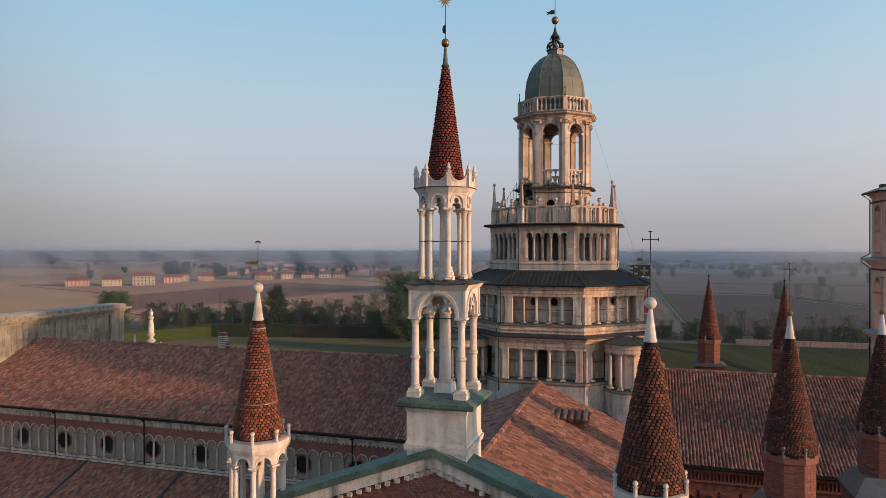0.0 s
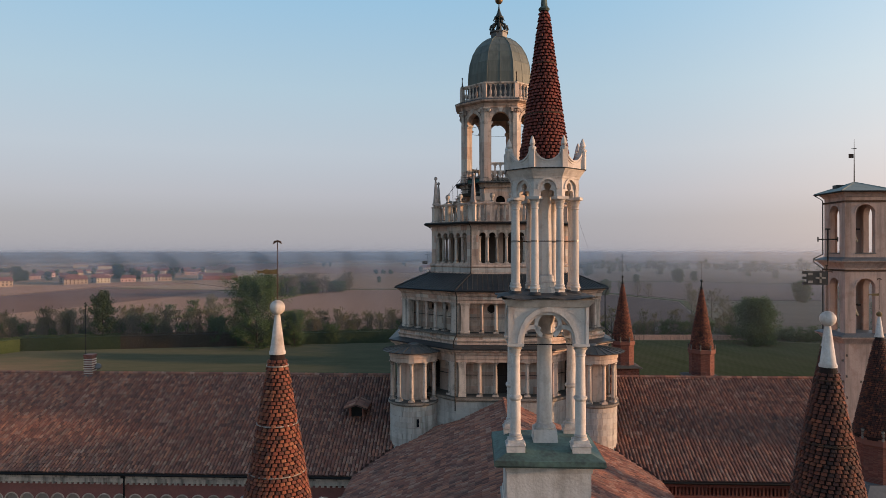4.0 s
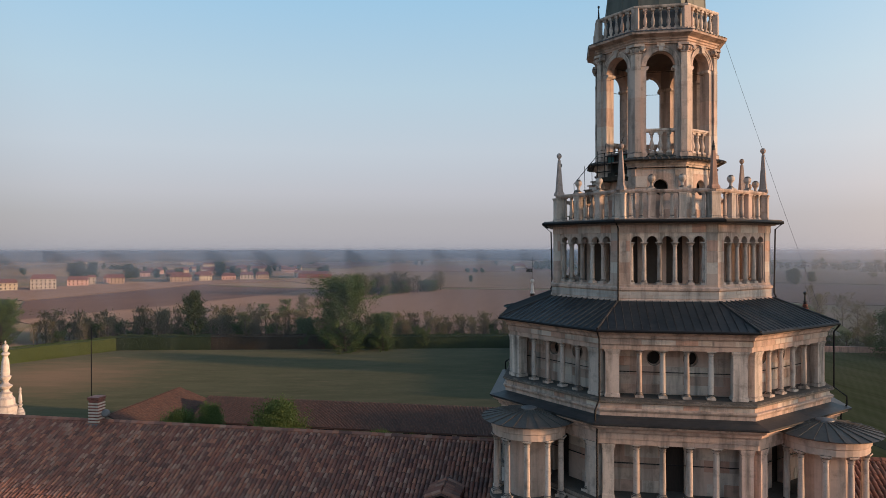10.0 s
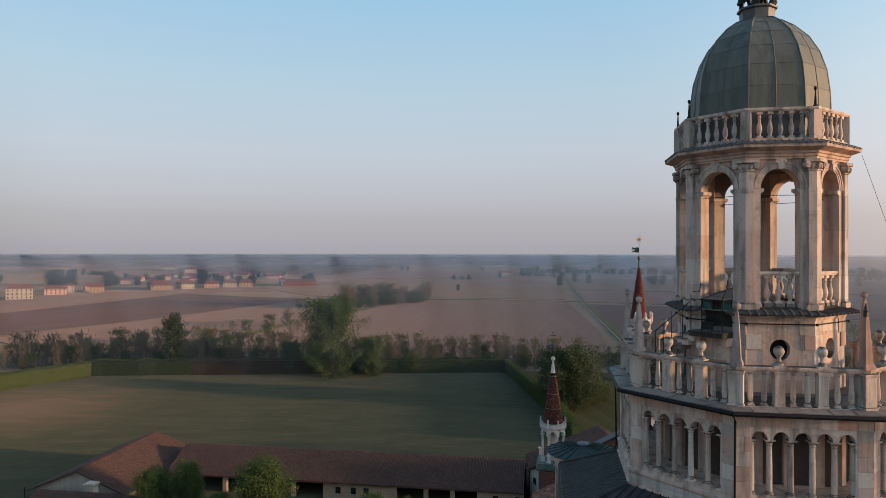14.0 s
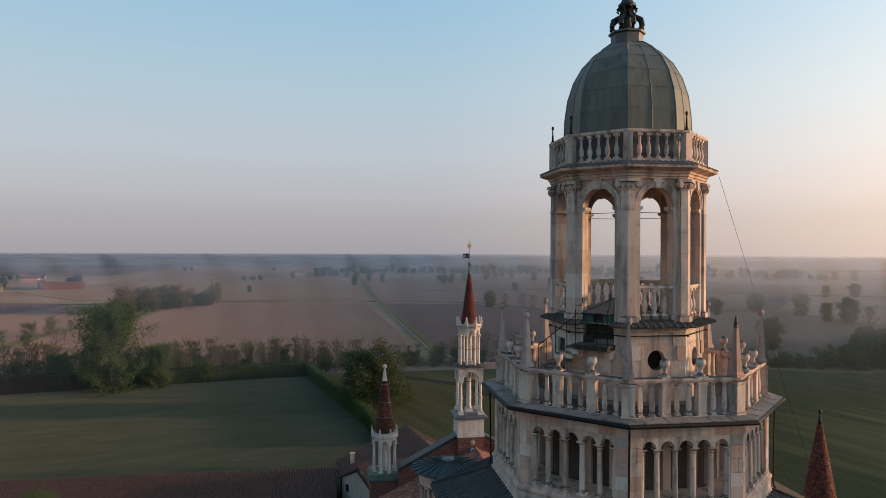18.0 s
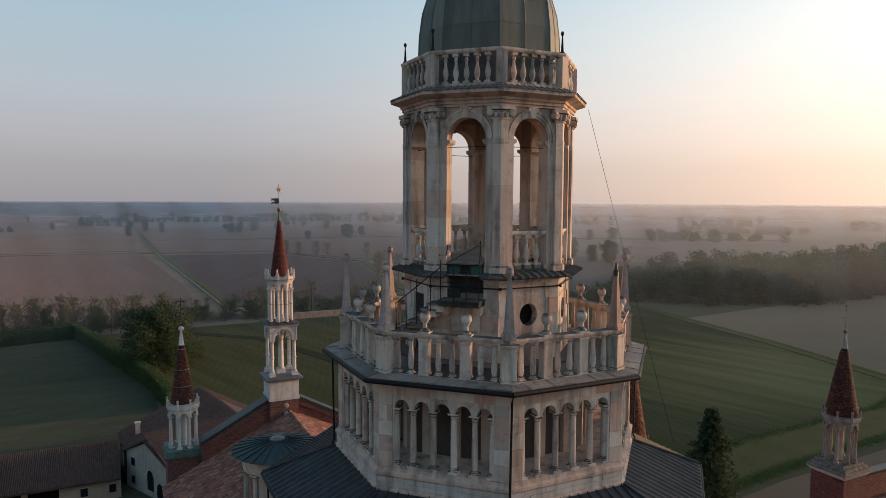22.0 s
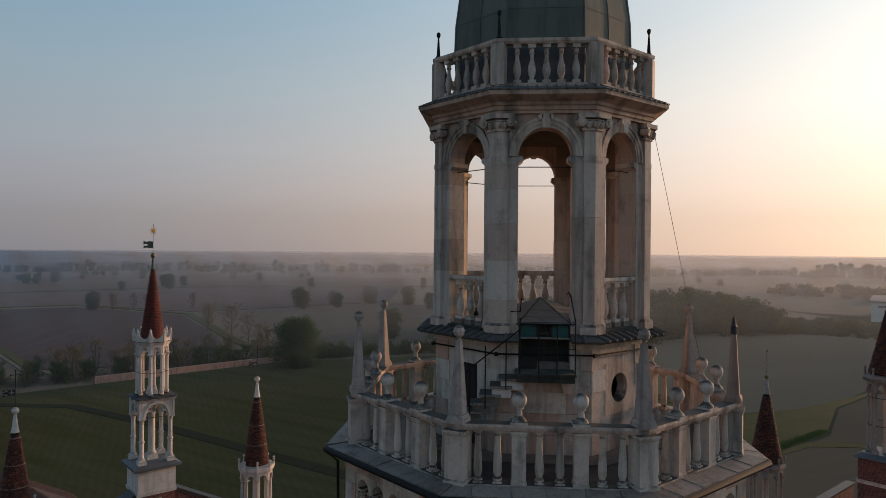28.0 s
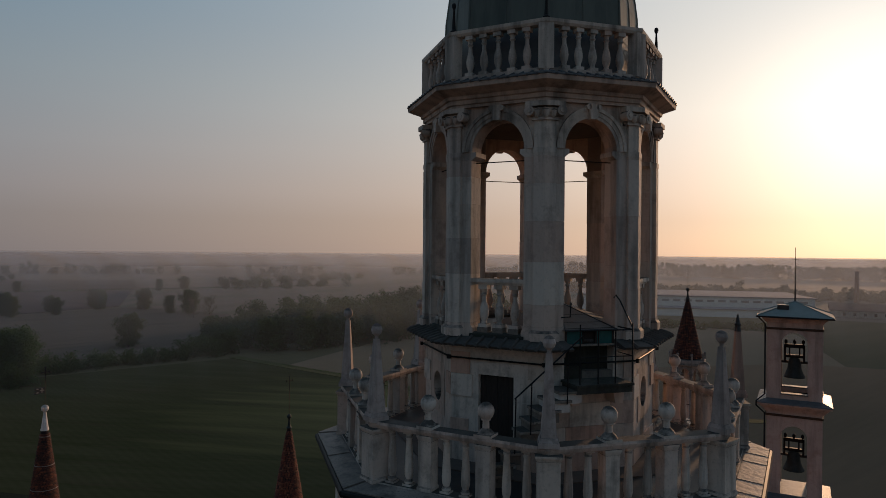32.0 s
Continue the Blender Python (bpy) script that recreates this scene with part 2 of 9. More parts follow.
    if bare:
        # a worn patch of ground: (x, y, radius, colour, amount)
        dn = n.new("ShaderNodeVectorMath")
        dn.operation = "DISTANCE"
        dn.inputs[1].default_value = (bare[0], bare[1], 1.5)
        l.new(geo.outputs["Position"], dn.inputs[0])
        wob = n.new("ShaderNodeMath")
        wob.operation = "MULTIPLY_ADD"
        wob.inputs[1].default_value = bare[2] * 1.6
        l.new(n1.outputs["Fac"], wob.inputs[0])
        l.new(dn.outputs["Value"], wob.inputs[2])
        br_ = n.new("ShaderNodeMapRange")
        br_.inputs[1].default_value, br_.inputs[2].default_value, br_.inputs[3].default_value, br_.inputs[4].default_value = bare[2] * 0.9, bare[2] * 1.9, bare[4], 0.0
        l.new(wob.outputs[0], br_.inputs[0])
        xb = n.new("ShaderNodeMix")
        xb.data_type = "RGBA"
        l.new(br_.outputs[0], xb.inputs["Factor"])
        l.new(col, xb.inputs["A"])
        xb.inputs["B"].default_value = (*bare[3], 1)
        col = xb.outputs["Result"]
    l.new(col, bs.inputs["Base Color"])
    bs.inputs["Roughness"].default_value = rough
    bs.inputs["Diffuse Roughness"].default_value = 1.0 if rough >= 0.95 else 0.4
    bs.inputs["Metallic"].default_value = metal
    bs.inputs["Specular IOR Level"].default_value = spec
    if bump:
        bp = n.new("ShaderNodeBump")
        bp.inputs["Strength"].default_value, bp.inputs["Distance"].default_value = bump, 0.05
        l.new(n2.outputs["Fac"], bp.inputs["Height"])
        l.new(bp.outputs[0], bs.inputs["Normal"])
    return m


GRIME, SOOT = (0.085, 0.075, 0.064), (0.05, 0.045, 0.04)
STONES = [(0.64, 0.51, 0.40), (0.46, 0.38, 0.315), (0.56, 0.34, 0.25), (0.76, 0.66, 0.55), (0.36, 0.305, 0.265), (0.54, 0.36, 0.275), (0.70, 0.58, 0.47), (0.55, 0.44, 0.355), (0.72, 0.64, 0.55), (0.48, 0.335, 0.26)]
marble = mat("weathered_marble", (0.68, 0.575, 0.49), (0.50, 0.405, 0.34), 0.75, scale=0.9, fine=8, bump=0.14, rnd="obj", hue=STONES, spread=0.45, stain=(0.22, 0.18, 0.145), amount=0.7, streak=(GRIME, 0.8), speck=(SOOT, 0.2), crust=((0.05, 0.045, 0.038), 0.95))
white_stone = mat("pinnacle_marble", (0.72, 0.655, 0.595), (0.58, 0.51, 0.455), 0.72, scale=0.9, fine=12, bump=0.3, stain=(0.34, 0.26, 0.205), amount=0.55, streak=((0.27, 0.22, 0.18), 0.5), speck=((0.2, 0.165, 0.14), 0.16), crust=((0.15, 0.125, 0.105), 0.5))
ashlar_mat = mat("mixed_marble_ashlar", (0.60, 0.48, 0.395), (0.48, 0.38, 0.31), 0.78, scale=0.8, fine=7, bump=0.3, rnd="isl", hue=STONES, spread=0.9, stain=(0.20, 0.15, 0.12), amount=0.6, streak=(GRIME, 0.65), speck=(SOOT, 0.15))
block_mat = mat("marble_block", (0.64, 0.54, 0.46), (0.48, 0.395, 0.335), 0.78, scale=0.8, fine=7, bump=0.3, rnd="obj", hue=STONES, spread=0.55, stain=(0.20, 0.16, 0.13), amount=0.6, streak=(GRIME, 0.65), speck=(SOOT, 0.15))
pale_block = mat("white_marble_block", (0.56, 0.50, 0.44), (0.46, 0.40, 0.35), 0.78, scale=0.8, fine=7, bump=0.25, rnd="isl", hue=[(0.58, 0.52, 0.46), (0.46, 0.41, 0.36), (0.52, 0.42, 0.35), (0.60, 0.55, 0.49)], spread=0.75, stain=(0.24, 0.205, 0.175), amount=0.5, streak=(GRIME, 0.5), speck=(SOOT, 0.1))
obelisk_stone = mat("greyish_obelisk_stone", (0.53, 0.43, 0.375), (0.38, 0.29, 0.25), 0.8, scale=1.3, fine=9, bump=0.2, rnd="obj", spread=0.15, stain=(0.20, 0.15, 0.13), amount=0.6, streak=(GRIME, 0.6), speck=(SOOT, 0.2), crust=((0.06, 0.052, 0.045), 0.8))
pink_stone = mat("pink_sandstone", (0.50, 0.30, 0.22), (0.40, 0.24, 0.18), 0.8, stain=(0.20, 0.15, 0.12), speck=(SOOT, 0.15), streak=(GRIME, 0.6))
bell_plaster = mat("pink_bell_tower_plaster", (0.56, 0.40, 0.33), (0.47, 0.33, 0.27), 0.85, scale=0.5, fine=6, bump=0.15, stain=(0.33, 0.185, 0.135), amount=0.7, streak=((0.24, 0.18, 0.15), 0.7), speck=((0.25, 0.11, 0.08), 0.35))
plaster_pink = mat("pale_pink_wall", (0.66, 0.505, 0.41), (0.54, 0.405, 0.325), 0.85, scale=0.7, fine=6, bump=0.12, stain=(0.20, 0.16, 0.13), amount=0.5, streak=(GRIME, 0.4))
lichen_stone = mat("lichened_ledge", (0.34, 0.28, 0.23), (0.16, 0.135, 0.11), 0.9, scale=1.4, fine=14, bump=0.5, stain=(0.09, 0.095, 0.055), amount=0.6, speck=(SOOT, 0.85), crust=((0.045, 0.04, 0.034), 0.85))
sheet_roof = mat("grey_brown_sheet", (0.21, 0.175, 0.145), (0.15, 0.125, 0.105), 0.8, scale=1.2, fine=8, bump=0.2, stain=(0.08, 0.068, 0.056), amount=0.6)
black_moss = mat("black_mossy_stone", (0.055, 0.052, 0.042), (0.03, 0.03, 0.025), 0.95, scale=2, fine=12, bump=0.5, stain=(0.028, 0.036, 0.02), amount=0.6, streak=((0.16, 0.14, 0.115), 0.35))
slab_roof = mat("weathered_slab_roof", (0.11, 0.096, 0.083), (0.06, 0.053, 0.046), 0.85, scale=1.2, fine=10, bump=0.4, stain=(0.05, 0.045, 0.04), amount=0.7, speck=(SOOT, 0.6))
stubble = mat("olive_stubble_field", (0.14, 0.115, 0.066), (0.105, 0.09, 0.05), 0.95, scale=0.08, fine=0.5, bump=0.3, stain=(0.13, 0.10, 0.06), amount=0.5, spec=0.0, stretch=(1.0, 0.06, 1.0), turn=60)
old_stone = mat("weathered_and_shaded_dark_stone", (0.25, 0.205, 0.165), (0.15, 0.125, 0.105), 0.9, scale=1.2, fine=10, bump=0.3, stain=(0.07, 0.06, 0.05), amount=0.7, speck=(SOOT, 0.5))
# brown wall colour with the shade of the interior painted in
inner_shade = mat("brown_inner_wall_painted_shade", (0.15, 0.115, 0.09), (0.10, 0.075, 0.06), 0.95, scale=1.0, fine=5)
apron = mat("stained_stone_apron", (0.30, 0.235, 0.19), (0.18, 0.148, 0.125), 0.6, scale=0.9, fine=6, bump=0.4, rnd="isl", spread=0.25, stain=(0.06, 0.052, 0.045), amount=0.95, speck=(SOOT, 0.7), spec=0.3)
copper_pale = mat("pale_green_sheet", (0.24, 0.27, 0.245), (0.18, 0.205, 0.19), 0.9, 0.0, scale=0.8, fine=6, bump=0.1, stain=(0.14, 0.16, 0.15), amount=0.5)
cap_brown = mat("weathered_brown_lead", (0.10, 0.088, 0.075), (0.06, 0.054, 0.048), 0.6, 0.2, scale=0.8, fine=6, bump=0.1, stain=(0.045, 0.042, 0.04), amount=0.5)
cap_metal = mat("dark_green_metal", (0.030, 0.055, 0.052), (0.020, 0.034, 0.034), 0.6, 0.2, scale=0.8, fine=6, bump=0.1, stain=(0.06, 0.085, 0.078), amount=0.5)
farm_tile = mat("old_brown_roof_tile", (0.105, 0.06, 0.048), (0.066, 0.044, 0.038), 0.95, scale=0.3, fine=6, bump=0.4, rnd="isl", hue=[(0.12, 0.064, 0.05), (0.068, 0.042, 0.036), (0.10, 0.066, 0.055), (0.15, 0.078, 0.058)], spread=0.7, stain=(0.06, 0.05, 0.045), amount=0.6)
strap_grey = mat("grey_metal_strap", (0.36, 0.33, 0.30), (0.22, 0.20, 0.18), 0.5, 0.5, scale=3, bump=0.05)
lead = mat("dark_lead_sheet", (0.046, 0.047, 0.047), (0.024, 0.025, 0.026), 0.5, 0.2, scale=0.8, fine=5, bump=0.12, stain=(0.085, 0.07, 0.06), amount=0.6, streak=((0.07, 0.066, 0.062), 0.5))
lead_sheet = mat("crumpled_lead_sheet", (0.05, 0.047, 0.045), (0.026, 0.025, 0.024), 0.7, 0.0, scale=1.6, fine=8, bump=0.4, stain=(0.11, 0.10, 0.09), amount=0.5)
lead_pale = mat("weathered_lead", (0.155, 0.152, 0.15), (0.09, 0.09, 0.09), 0.5, 0.3, scale=0.9, fine=6, bump=0.15, stain=(0.07, 0.07, 0.07))
dome_sheet = mat("grey_green_dome_sheet", (0.165, 0.17, 0.14), (0.11, 0.12, 0.10), 0.6, 0.15, scale=0.7, fine=5, bump=0.08, rnd="isl", spread=0.06, stain=(0.075, 0.08, 0.07), amount=0.5, stretch=(1, 1, 0.35), streak=((0.06, 0.065, 0.055), 0.6))
copper = mat("green_copper", (0.125, 0.20, 0.16), (0.045, 0.058, 0.05), 0.65, 0.1, scale=1.5, fine=9, bump=0.15, stain=(0.05, 0.05, 0.045), amount=0.7)
iron = mat("black_iron", (0.022, 0.020, 0.019), (0.012, 0.012, 0.012), 0.6, 0.5, bump=0.05)
ochre_vane = mat("lichened_tin", (0.26, 0.17, 0.07), (0.12, 0.085, 0.045), 0.8, 0.2, scale=3, fine=12, bump=0.1)
rust = mat("rusty_iron", (0.10, 0.055, 0.035), (0.05, 0.03, 0.02), 0.8, 0.3, bump=0.1)
gilt = mat("bright_gilding", (0.78, 0.42, 0.10), (0.60, 0.30, 0.07), 0.35, 0.8, bump=0.05, scale=2)
copper_dark = mat("dark_green_copper", (0.045, 0.085, 0.07), (0.025, 0.045, 0.04), 0.6, 0.2, scale=2, bump=0.1)
bronze = mat("dull_gilt_ball", (0.28, 0.18, 0.09), (0.14, 0.09, 0.05), 0.45, 0.8, bump=0.05, scale=2)
TILES = [(0.34, 0.13, 0.08), (0.17, 0.07, 0.052), (0.42, 0.18, 0.11), (0.25, 0.105, 0.075), (0.11, 0.055, 0.046), (0.33, 0.165, 0.115), (0.22, 0.09, 0.065), (0.40, 0.23, 0.165), (0.14, 0.068, 0.055), (0.31, 0.12, 0.075)]
tile_mat = mat("terracotta_roof_tile", (0.29, 0.135, 0.095), (0.20, 0.10, 0.08), 0.9, scale=0.25, fine=10, bump=0.3, rnd="isl", hue=TILES, spread=0.9, stain=(0.075, 0.06, 0.052), amount=0.6)
tile_obj = mat("single_roof_tile", (0.29, 0.135, 0.095), (0.20, 0.10, 0.08), 0.9, scale=0.25, fine=10, bump=0.3, rnd="obj", hue=TILES, spread=0.9, stain=(0.075, 0.06, 0.052), amount=0.6)
roof_bed = mat("roof_bedding", (0.13, 0.07, 0.055), (0.08, 0.05, 0.04), 0.95)
SCALES = [(0.215, 0.06, 0.034), (0.15, 0.044, 0.028), (0.29, 0.095, 0.048), (0.085, 0.032, 0.025), (0.25, 0.07, 0.037), (0.165, 0.048, 0.03), (0.32, 0.125, 0.065), (0.11, 0.038, 0.027), (0.06, 0.029, 0.023)]
# cone bed painted near black for the deep shade between bricks
spire_bed = mat("spire_gap_shade", (0.035, 0.018, 0.014), (0.022, 0.014, 0.012), 0.95, scale=2, fine=12)
scale_mat = mat("red_spire_tile", (0.16, 0.055, 0.036), (0.11, 0.042, 0.030), 0.85, scale=0.8, fine=10, bump=0.3, rnd="isl", hue=SCALES, spread=0.9, stain=(0.03, 0.021, 0.018), amount=0.85)
SCALES_DARK = [(0.17, 0.048, 0.028), (0.07, 0.028, 0.021), (0.26, 0.08, 0.04), (0.04, 0.022, 0.018), (0.12, 0.038, 0.026), (0.055, 0.027, 0.021), (0.20, 0.06, 0.033), (0.03, 0.02, 0.017)]
scale_dark = mat("dark_spire_tile", (0.10, 0.035, 0.024), (0.07, 0.028, 0.02), 0.85, scale=0.8, fine=10, bump=0.3, rnd="isl", hue=SCALES_DARK, spread=0.9, stain=(0.022, 0.017, 0.015), amount=0.9)
grey_stone = mat("greyed_marble", (0.40, 0.34, 0.30), (0.29, 0.25, 0.22), 0.8, scale=1.1, fine=10, bump=0.2, stain=(0.10, 0.085, 0.07), amount=0.6, streak=(GRIME, 0.6), speck=(SOOT, 0.6), crust=((0.06, 0.052, 0.045), 0.7))
SCALES_RED = [(0.19, 0.040, 0.028), (0.13, 0.030, 0.023), (0.235, 0.055, 0.036), (0.10, 0.027, 0.022), (0.21, 0.048, 0.032), (0.15, 0.034, 0.025)]
scale_obj = mat("single_spire_tile", (0.17, 0.042, 0.030), (0.12, 0.034, 0.026), 0.8, scale=0.8, fine=10, bump=0.3, rnd="obj", hue=SCALES_RED, spread=0.9, stain=(0.04, 0.022, 0.018), amount=0.7)
scale_red = mat("deep_red_spire_tile", (0.17, 0.042, 0.030), (0.12, 0.034, 0.026), 0.8, scale=0.8, fine=10, bump=0.3, rnd="isl", hue=SCALES_RED, spread=0.9, stain=(0.04, 0.022, 0.018), amount=0.7)
brick = mat("red_brick", (0.23, 0.082, 0.055), (0.16, 0.06, 0.044), 0.9, scale=1.0, fine=12, bump=0.4, rnd="isl", hue=[(0.26, 0.09, 0.06), (0.15, 0.055, 0.042), (0.31, 0.13, 0.09), (0.20, 0.075, 0.058)], spread=0.7, stain=(0.10, 0.06, 0.05), amount=0.4)
brick_wall = mat("red_brick_wall", (0.175, 0.058, 0.043), (0.115, 0.044, 0.034), 0.9, scale=1.0, fine=12, bump=0.4, stain=(0.075, 0.045, 0.038), amount=0.5, streak=((0.07, 0.05, 0.042), 0.4))
bn, bl = brick_wall.node_tree.nodes, brick_wall.node_tree.links
b_geo = bn.new("ShaderNodeNewGeometry")
b_sep = bn.new("ShaderNodeSeparateXYZ")
b_add = bn.new("ShaderNodeMath")
b_com = bn.new("ShaderNodeCombineXYZ")
b_tex = bn.new("ShaderNodeTexBrick")
b_mix = bn.new("ShaderNodeMix")
b_mix.data_type = "RGBA"
bl.new(b_geo.outputs["Position"], b_sep.inputs[0])
bl.new(b_sep.outputs["X"], b_add.inputs[0])
bl.new(b_sep.outputs["Y"], b_add.inputs[1])
bl.new(b_add.outputs[0], b_com.inputs[0])
bl.new(b_sep.outputs["Z"], b_com.inputs[1])
bl.new(b_com.outputs[0], b_tex.inputs["Vector"])
b_tex.inputs["Scale"].default_value = 1.0
b_tex.inputs["Brick Width"].default_value, b_tex.inputs["Row Height"].default_value, b_tex.inputs["Mortar Size"].default_value = 0.27, 0.075, 0.009
b_tex.inputs["Color1"].default_value, b_tex.inputs["Color2"].default_value = (0.6, 0.55, 0.55, 1), (1.5, 1.45, 1.4, 1)
b_tex.inputs["Mortar"].default_value = (1.7, 2.6, 2.9, 1)
b_bs = bn["Principled BSDF"]
b_mix.blend_type = "MULTIPLY"
b_mix.inputs["Factor"].default_value = 1.0
bl.new(b_bs.inputs["Base Color"].links[0].from_socket, b_mix.inputs["A"])
bl.new(b_tex.outputs["Color"], b_mix.inputs["B"])
bl.new(b_mix.outputs["Result"], b_bs.inputs["Base Color"])
mortar = mat("mortar", (0.34, 0.27, 0.23), (0.26, 0.20, 0.17), 0.95, scale=2, fine=20)
cream = mat("cream_plaster", (0.47, 0.41, 0.34), (0.38, 0.33, 0.27), 0.9, scale=0.4, fine=6, bump=0.1, stain=(0.28, 0.235, 0.19), amount=0.5, streak=((0.2, 0.17, 0.14), 0.4))
ochre = mat("ochre_plaster", (0.42, 0.31, 0.22), (0.34, 0.25, 0.18), 0.9, scale=0.4, fine=6, stain=(0.24, 0.18, 0.14))
dark_glass = mat("dark_window", (0.012, 0.013, 0.016), (0.02, 0.02, 0.022), 0.15, bump=0.0, spec=0.5)
# weathered wood, used as well for painted shade behind the oculi
wood_and_shade = mat("weathered_door_and_painted_shade", (0.045, 0.032, 0.026), (0.025, 0.02, 0.017), 0.8, scale=3, fine=12, stretch=(6, 6, 0.6))
teal_glass = mat("teal_pane", (0.03, 0.13, 0.12), (0.02, 0.09, 0.09), 0.2, bump=0.0)
verdigris = mat("dark_verdigris_ornament", (0.05, 0.055, 0.05), (0.025, 0.028, 0.027), 0.6, 0.4, scale=3, bump=0.1)
grass = mat("meadow_grass", (0.050, 0.056, 0.035), (0.074, 0.075, 0.050), 0.95, scale=0.13, fine=1.6, bump=0.3, stain=(0.100, 0.084, 0.062), amount=0.55, spec=0.0, speck=((0.10, 0.088, 0.045), 0.0), stretch=(0.5, 1.6, 1), turn=10, bare=(-172, 212, 34, (0.15, 0.105, 0.075), 0.75))
mown = mat("mown_striped_grass", (0.058, 0.058, 0.024), (0.100, 0.086, 0.045), 0.95, scale=0.16, fine=1.0, bump=0.3, stain=(0.096, 0.072, 0.042), amount=0.8, spec=0.0, stretch=(1.2, 0.10, 1.0), turn=18, speck=((0.03, 0.032, 0.012), 0.25), rows=(18, 1.9, (0.042, 0.042, 0.018), 0.18), bare=(142, 165, 55, (0.23, 0.185, 0.085), 0.85))
verge = mat("rough_verge_grass", (0.052, 0.060, 0.016), (0.095, 0.088, 0.032), 0.95, scale=0.15, fine=1.2, bump=0.5, stain=(0.10, 0.075, 0.05), amount=0.6, spec=0.1)
soil = mat("bare_field_soil", (0.180, 0.130, 0.108), (0.142, 0.105, 0.088), 0.95, scale=0.10, fine=0.5, bump=0.3, stain=(0.19, 0.138, 0.106), amount=0.4, spec=0.0, stretch=(1.0, 0.05, 1.0), turn=6, rows=(6, 7.0, (0.12, 0.085, 0.067), 0.2))
soil_dark = mat("dark_ploughed_soil", (0.092, 0.060, 0.050), (0.070, 0.047, 0.040), 0.95, scale=0.10, fine=0.5, bump=0.4, stain=(0.145, 0.10, 0.078), amount=0.4, spec=0.1, stretch=(1.0, 0.05, 1.0), turn=-30)
soil_dry = mat("dry_bare_soil", (0.265, 0.182, 0.118), (0.225, 0.155, 0.10), 0.95, scale=0.05, fine=0.6, bump=0.3, stain=(0.22, 0.175, 0.10), amount=0.5, spec=0.0, stretch=(1.0, 0.06, 1.0), turn=70, rows=(70, 7.0, (0.22, 0.16, 0.105), 0.12))
soil_damp = mat("dark_damp_soil", (0.25, 0.155, 0.096), (0.21, 0.13, 0.08), 0.95, scale=0.05, fine=0.6, bump=0.3, stain=(0.17, 0.12, 0.08), amount=0.5, spec=0.0, stretch=(1.0, 0.06, 1.0), turn=70)
soil_mid = mat("damp_field_soil", (0.185, 0.14, 0.105), (0.15, 0.113, 0.086), 0.95, scale=0.08, fine=0.5, bump=0.3, stain=(0.09, 0.078, 0.044), amount=0.5, spec=0.0, stretch=(1.0, 0.06, 1.0), turn=70, rows=(70, 7.0, (0.12, 0.09, 0.068), 0.2))
plain = mat("far_plain", (0.12, 0.105, 0.062), (0.20, 0.135, 0.105), 0.95, scale=0.005, fine=0.04, bump=0.0, stain=(0.085, 0.095, 0.045), amount=0.85, spec=0.1, stretch=(0.5, 1.2, 1.0), turn=12)
dirt_road = mat("dirt_track", (0.17, 0.135, 0.105), (0.125, 0.10, 0.075), 0.95, scale=0.2, fine=3, spec=0.1)
bark = mat("bark", (0.085, 0.065, 0.05), (0.05, 0.04, 0.032), 0.95, scale=1, fine=8, bump=0.5, stretch=(3, 3, 0.6))

twig_bark = mat("grey_brown_twigs", (0.17, 0.14, 0.11), (0.11, 0.09, 0.07), 0.95, scale=1, fine=8, bump=0.3)


def leaf_mat(name, a, b, c):
    m = mat(name, a, b, 0.8, scale=0.12, fine=1.2, bump=0.0, rnd="isl", hue=[a, c, b, c], spread=0.6, spec=0.2)
    n, l = m.node_tree.nodes, m.node_tree.links
    bs = n["Principled BSDF"]
    tl = n.new("ShaderNodeBsdfTranslucent")
    l.new(bs.inputs["Base Color"].links[0].from_socket, tl.inputs["Color"])
    mx = n.new("ShaderNodeMixShader")
    mx.inputs[0].default_value = 0.25
    l.new(bs.outputs[0], mx.inputs[1])
    l.new(tl.outputs[0], mx.inputs[2])
    l.new(mx.outputs[0], n["Material Output"].inputs["Surface"])
    return m


leaf_green = leaf_mat("spring_leaves", (0.064, 0.108, 0.034), (0.098, 0.138, 0.048), (0.045, 0.08, 0.025))
leaf_wood = leaf_mat("mixed_wood_leaves", (0.058, 0.092, 0.032), (0.10, 0.128, 0.048), (0.04, 0.062, 0.024))
leaf_brown = leaf_mat("withered_hedge_leaves", (0.10, 0.075, 0.05), (0.075, 0.058, 0.04), (0.12, 0.095, 0.06))
leaf_dark = leaf_mat("dark_leaves", (0.050, 0.074, 0.034), (0.078, 0.10, 0.046), (0.036, 0.055, 0.026))
leaf_bare = leaf_mat("budding_twigs", (0.15, 0.135, 0.075), (0.12, 0.12, 0.058), (0.18, 0.145, 0.09))
leaf_hedge = leaf_mat("hedge_leaves", (0.070, 0.102, 0.032), (0.092, 0.12, 0.04), (0.056, 0.084, 0.027))


